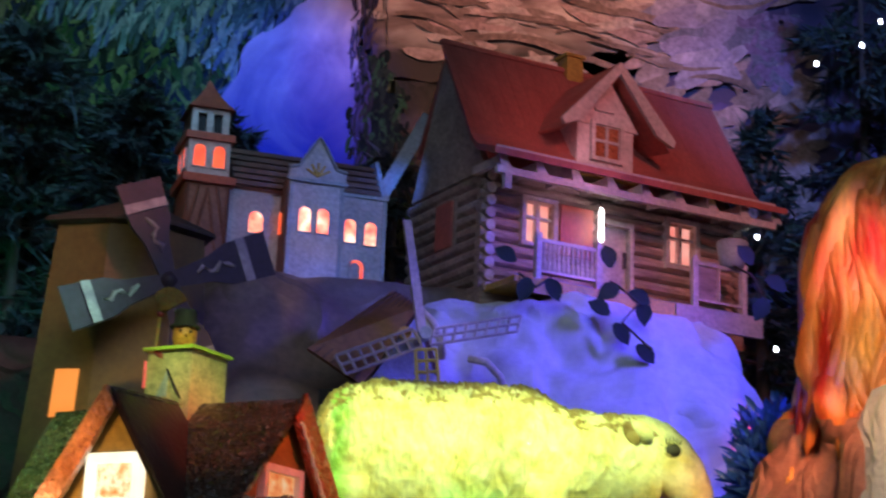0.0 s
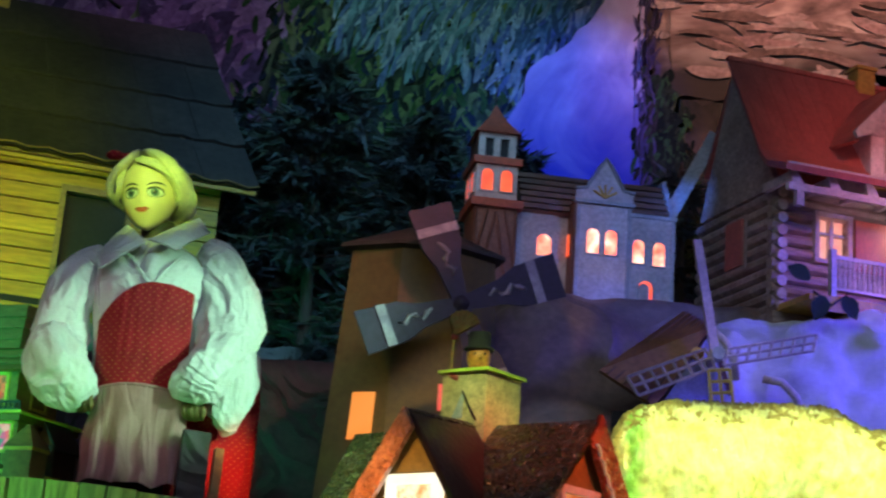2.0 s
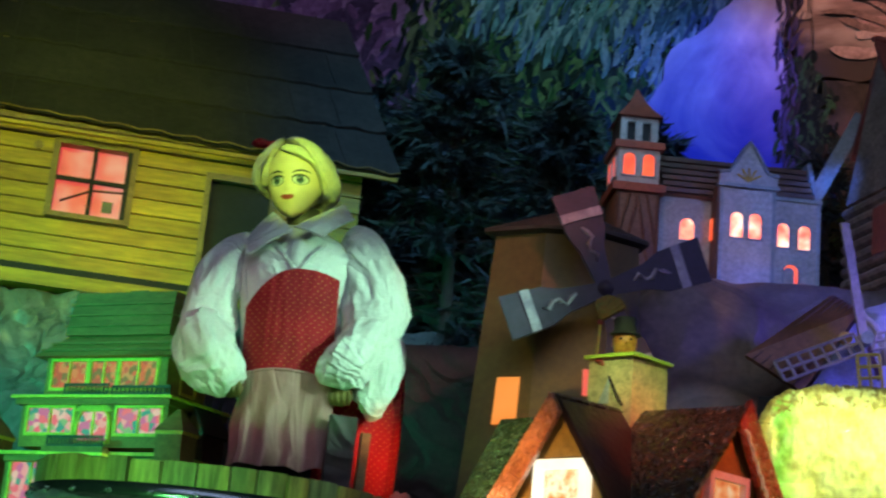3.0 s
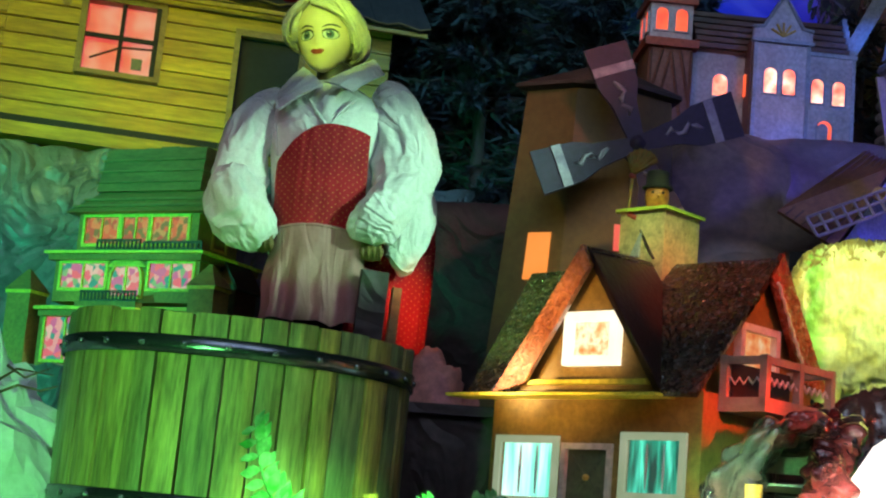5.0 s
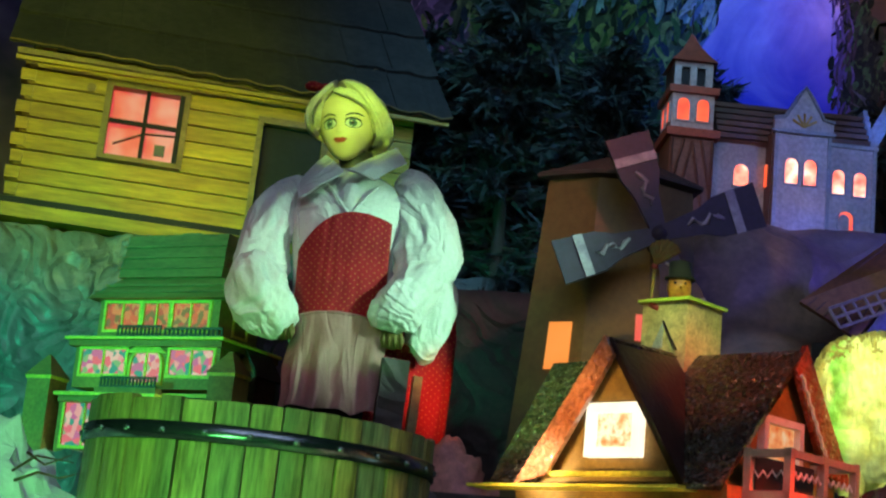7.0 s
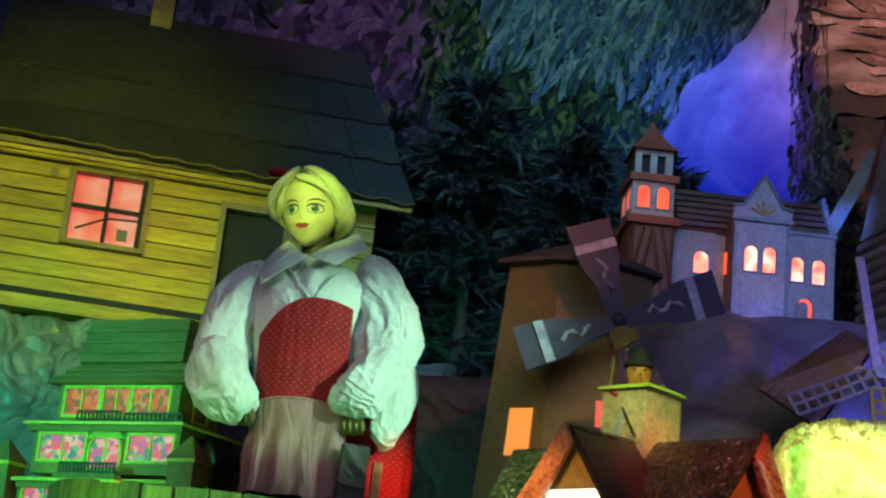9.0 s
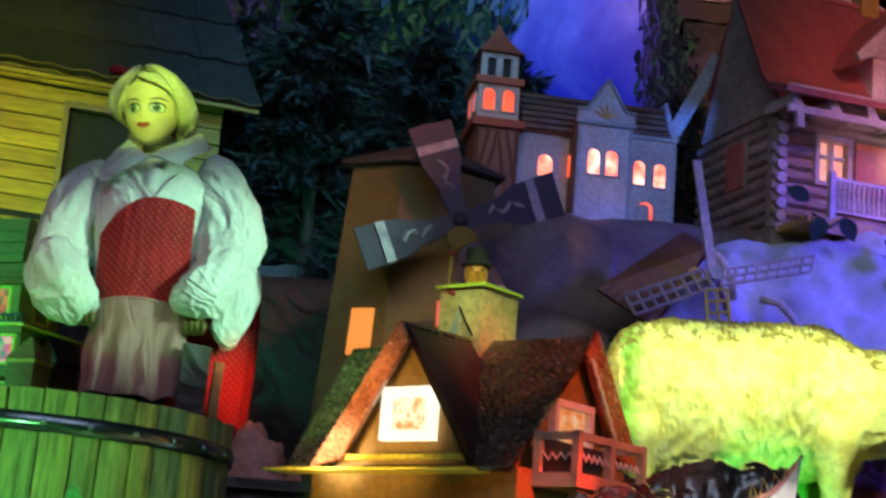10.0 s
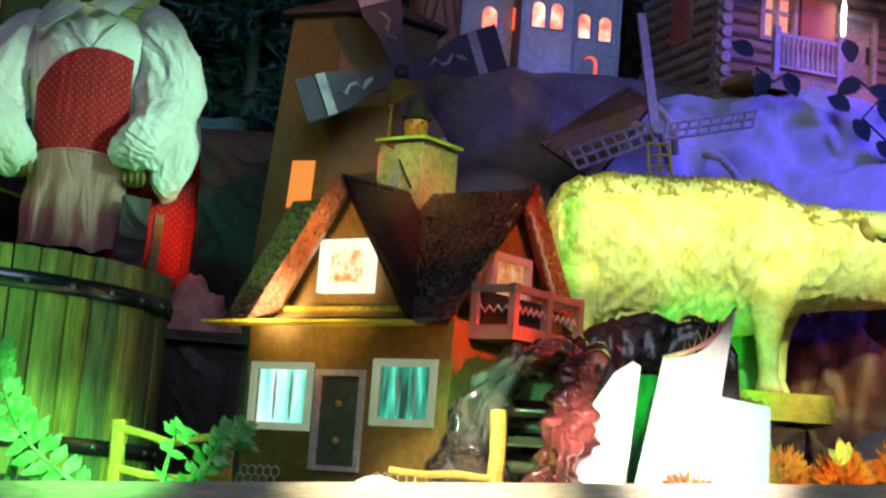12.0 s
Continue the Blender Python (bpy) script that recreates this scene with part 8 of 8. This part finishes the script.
dabs("cloud_dab", "puffy salmon brush dabs", [(0.30, 3.75), (1.75, 3.75), (1.68, 3.36), (1.30, 3.34), (1.12, 3.36), (0.95, 3.30), (0.62, 3.34), (0.31, 3.41)], -0.022, 90, (0.16, 0.035), (-3, 16), puffs, 4, 0.03)
dabs("cloud_dab", "dim rose and violet brush dabs", [(1.2, 3.4), (1.8, 3.5), (1.8, 2.7), (1.3, 2.8)], -0.022, 120, (0.15, 0.05), (10, 25), [puffs[0], puffs[3], puffs[2]], 5, 0.04)
dabs("bluff_dab", "dark mottled brush dabs", [(0.30, 3.30), (0.38, 3.30), (0.46, 3.0), (0.5, 2.7), (0.29, 2.7)], -0.030, 420, (0.05, 0.018), (75, 25), [leafs[0], leafs[0], leafs[1], flat_paint("dab_thicket", (0.028, 0.045, 0.022))], 6, 0.02)
dabs("edge_dab", "thin mixed dabs along the edge of the snowfield", [(0.27, 3.75), (0.335, 3.75), (0.325, 2.75), (0.28, 2.75)], -0.0315, 170, (0.06, 0.008), (84, 12), [flat_paint("dab_slate", (0.07, 0.065, 0.14)), flat_paint("dab_stone", (0.05, 0.042, 0.038)), flat_paint("dab_mauve", (0.13, 0.11, 0.22))], 13, 0.012)
dabs("dusk_dab", "violet dusk brush dabs", [(-1.9, 3.75), (-0.88, 3.75), (-0.95, 2.6), (-1.9, 2.6)], -0.010, 1000, (0.10, 0.035), (60, 40), dusks, 7, 0.04)

lilacs = [flat_paint("dab_lilac", (0.46, 0.40, 0.58)), flat_paint("dab_lilac_grey", (0.28, 0.27, 0.36)), flat_paint("dab_lilac_pale", (0.60, 0.52, 0.66))]
dabs("lilac_dab", "soft lilac cloud dabs", [(1.30, 3.70), (1.52, 3.66), (1.50, 3.44), (1.36, 3.40)], -0.028, 60, (0.22, 0.08), (12, 25), lilacs, 8, 0.03)
dabs("lilac_dab", "grey lilac cloud dabs", [(1.56, 3.56), (1.70, 3.54), (1.68, 3.34), (1.58, 3.36)], -0.028, 110, (0.08, 0.03), (60, 45), lilacs[1:2] + dusks[1:2], 9, 0.02)

umber = [flat_paint("dab_umber", (0.36, 0.26, 0.22)), flat_paint("dab_umber_red", (0.46, 0.33, 0.29))]
dabs("streak_dab", "long dim umber cloud streaks", [(0.45, 3.75), (1.75, 3.75), (1.70, 3.34), (1.10, 3.33), (0.5, 3.36)], -0.0285, 22, (0.26, 0.022), (-6, 8), umber, 12, 0.03)

# ---- artificial firs ----
def fir(x, y, top, r, seed, label, n=2600, arms=74):
    """A trunk, limbs in whorls, and short blades along every limb."""
    g = random.Random(seed)
    tree = thing("fir_tree", pose(x, y, 1.265), label, "tree", group="artificial firs")
    h = top - 1.265
    part("trunk", tube([(0, 0, 0), (0.01, 0, h * 0.5), (0, 0, h)], [0.035, 0.022, 0.004], 8), bark, tree, smooth=True)
    bm, limbs = bmesh.new(), []
    base = 0.28 * h
    for k in range(arms):
        t = g.random() ** 0.85
        z = base + (h - base) * t
        a = g.uniform(0, 2 * math.pi)
        ln = r * (1.05 - 0.85 * t ** 1.6) * g.uniform(0.65, 1.15)
        a0, a1 = Vector((0, 0, z)), Vector((math.cos(a) * ln, math.sin(a) * ln, z - 0.22 * ln + g.uniform(-0.03, 0.05)))
        limbs.append((a0, a1))
        tube([a0, a0.lerp(a1, 0.5) + Vector((0, 0, 0.02)), a1], [0.006, 0.004, 0.002], 4, bm)
    tagged(part("limb", bm, bark, tree), kind="stuff")
    bm = bmesh.new()
    for _ in range(n):
        a0, a1 = limbs[g.randrange(len(limbs))]
        t = g.uniform(0.12, 1.02)
        p = a0.lerp(a1, t) + Vector((g.gauss(0, 0.014), g.gauss(0, 0.014), g.gauss(0, 0.012)))
        way = (a1 - a0).normalized() + Vector((g.gauss(0, 0.6), g.gauss(0, 0.6), g.gauss(0, 0.5)))
        out = way.cross(Vector((g.gauss(0, 1), g.gauss(0, 1), 1))).normalized() * g.uniform(0.004, 0.010)
        tip = p + way.normalized() * g.uniform(0.03, 0.075)
        v = [bm.verts.new(q) for q in (p - out, p + out, tip)]
        bm.faces.new(v)
    tagged(part("crown", bm, fir_leaf, tree, "dark blue-green needles"), kind="stuff")
    return tree


fir(-0.66, 4.76, 3.14, 0.40, 1, "dark artificial fir behind the doll", 11000, 150)
fir(-0.36, 4.82, 3.02, 0.38, 2, "dark artificial fir behind the windmill", 10000, 150)
fir(-0.92, 4.86, 3.05, 0.34, 3, "dark artificial fir behind the cabin", 8000, 130)
fir(-0.10, 4.90, 2.98, 0.26, 8, "low dark artificial fir behind the castle", 6000, 110)
fir(0.40, 4.95, 2.95, 0.14, 4, "slim dark artificial fir beside the log house", 1600)
fir(1.72, 4.62, 3.55, 0.46, 5, "dark artificial fir with small white lights", 6200)
fir(1.45, 4.75, 3.02, 0.30, 6, "dark artificial fir beside the log house", 3600)
led = glowing("led_white", [(0.75, 0.85, 1.0), (0.85, 0.9, 1.0)], 14.0, 4, cells=False)
for x, y, z in ((1.566, 4.2, 3.071), (1.441, 4.2, 3.008), (1.62, 4.2, 3.144), (1.277, 4.2, 2.52), (1.245, 3.95, 2.175), (1.70, 4.18, 2.92)):
    bulb = thing("fairy_light", pose(x, y, z), "small white fairy light among dark fir needles", "light", group="fairy lights")
    part("bulb", tube([(0, 0, -0.004), (0, 0, 0.0), (0, 0, 0.006), (0, 0, 0.010)], [0.0025, 0.0048, 0.0044, 0.001], 8), led, bulb, smooth=True)
    part("wire", tube([(0, 0.004, 0.004), (0.05, 0.05, 0.01), (0.09, 0.2, -0.02)], 0.0015, 4), black_rail, bulb)
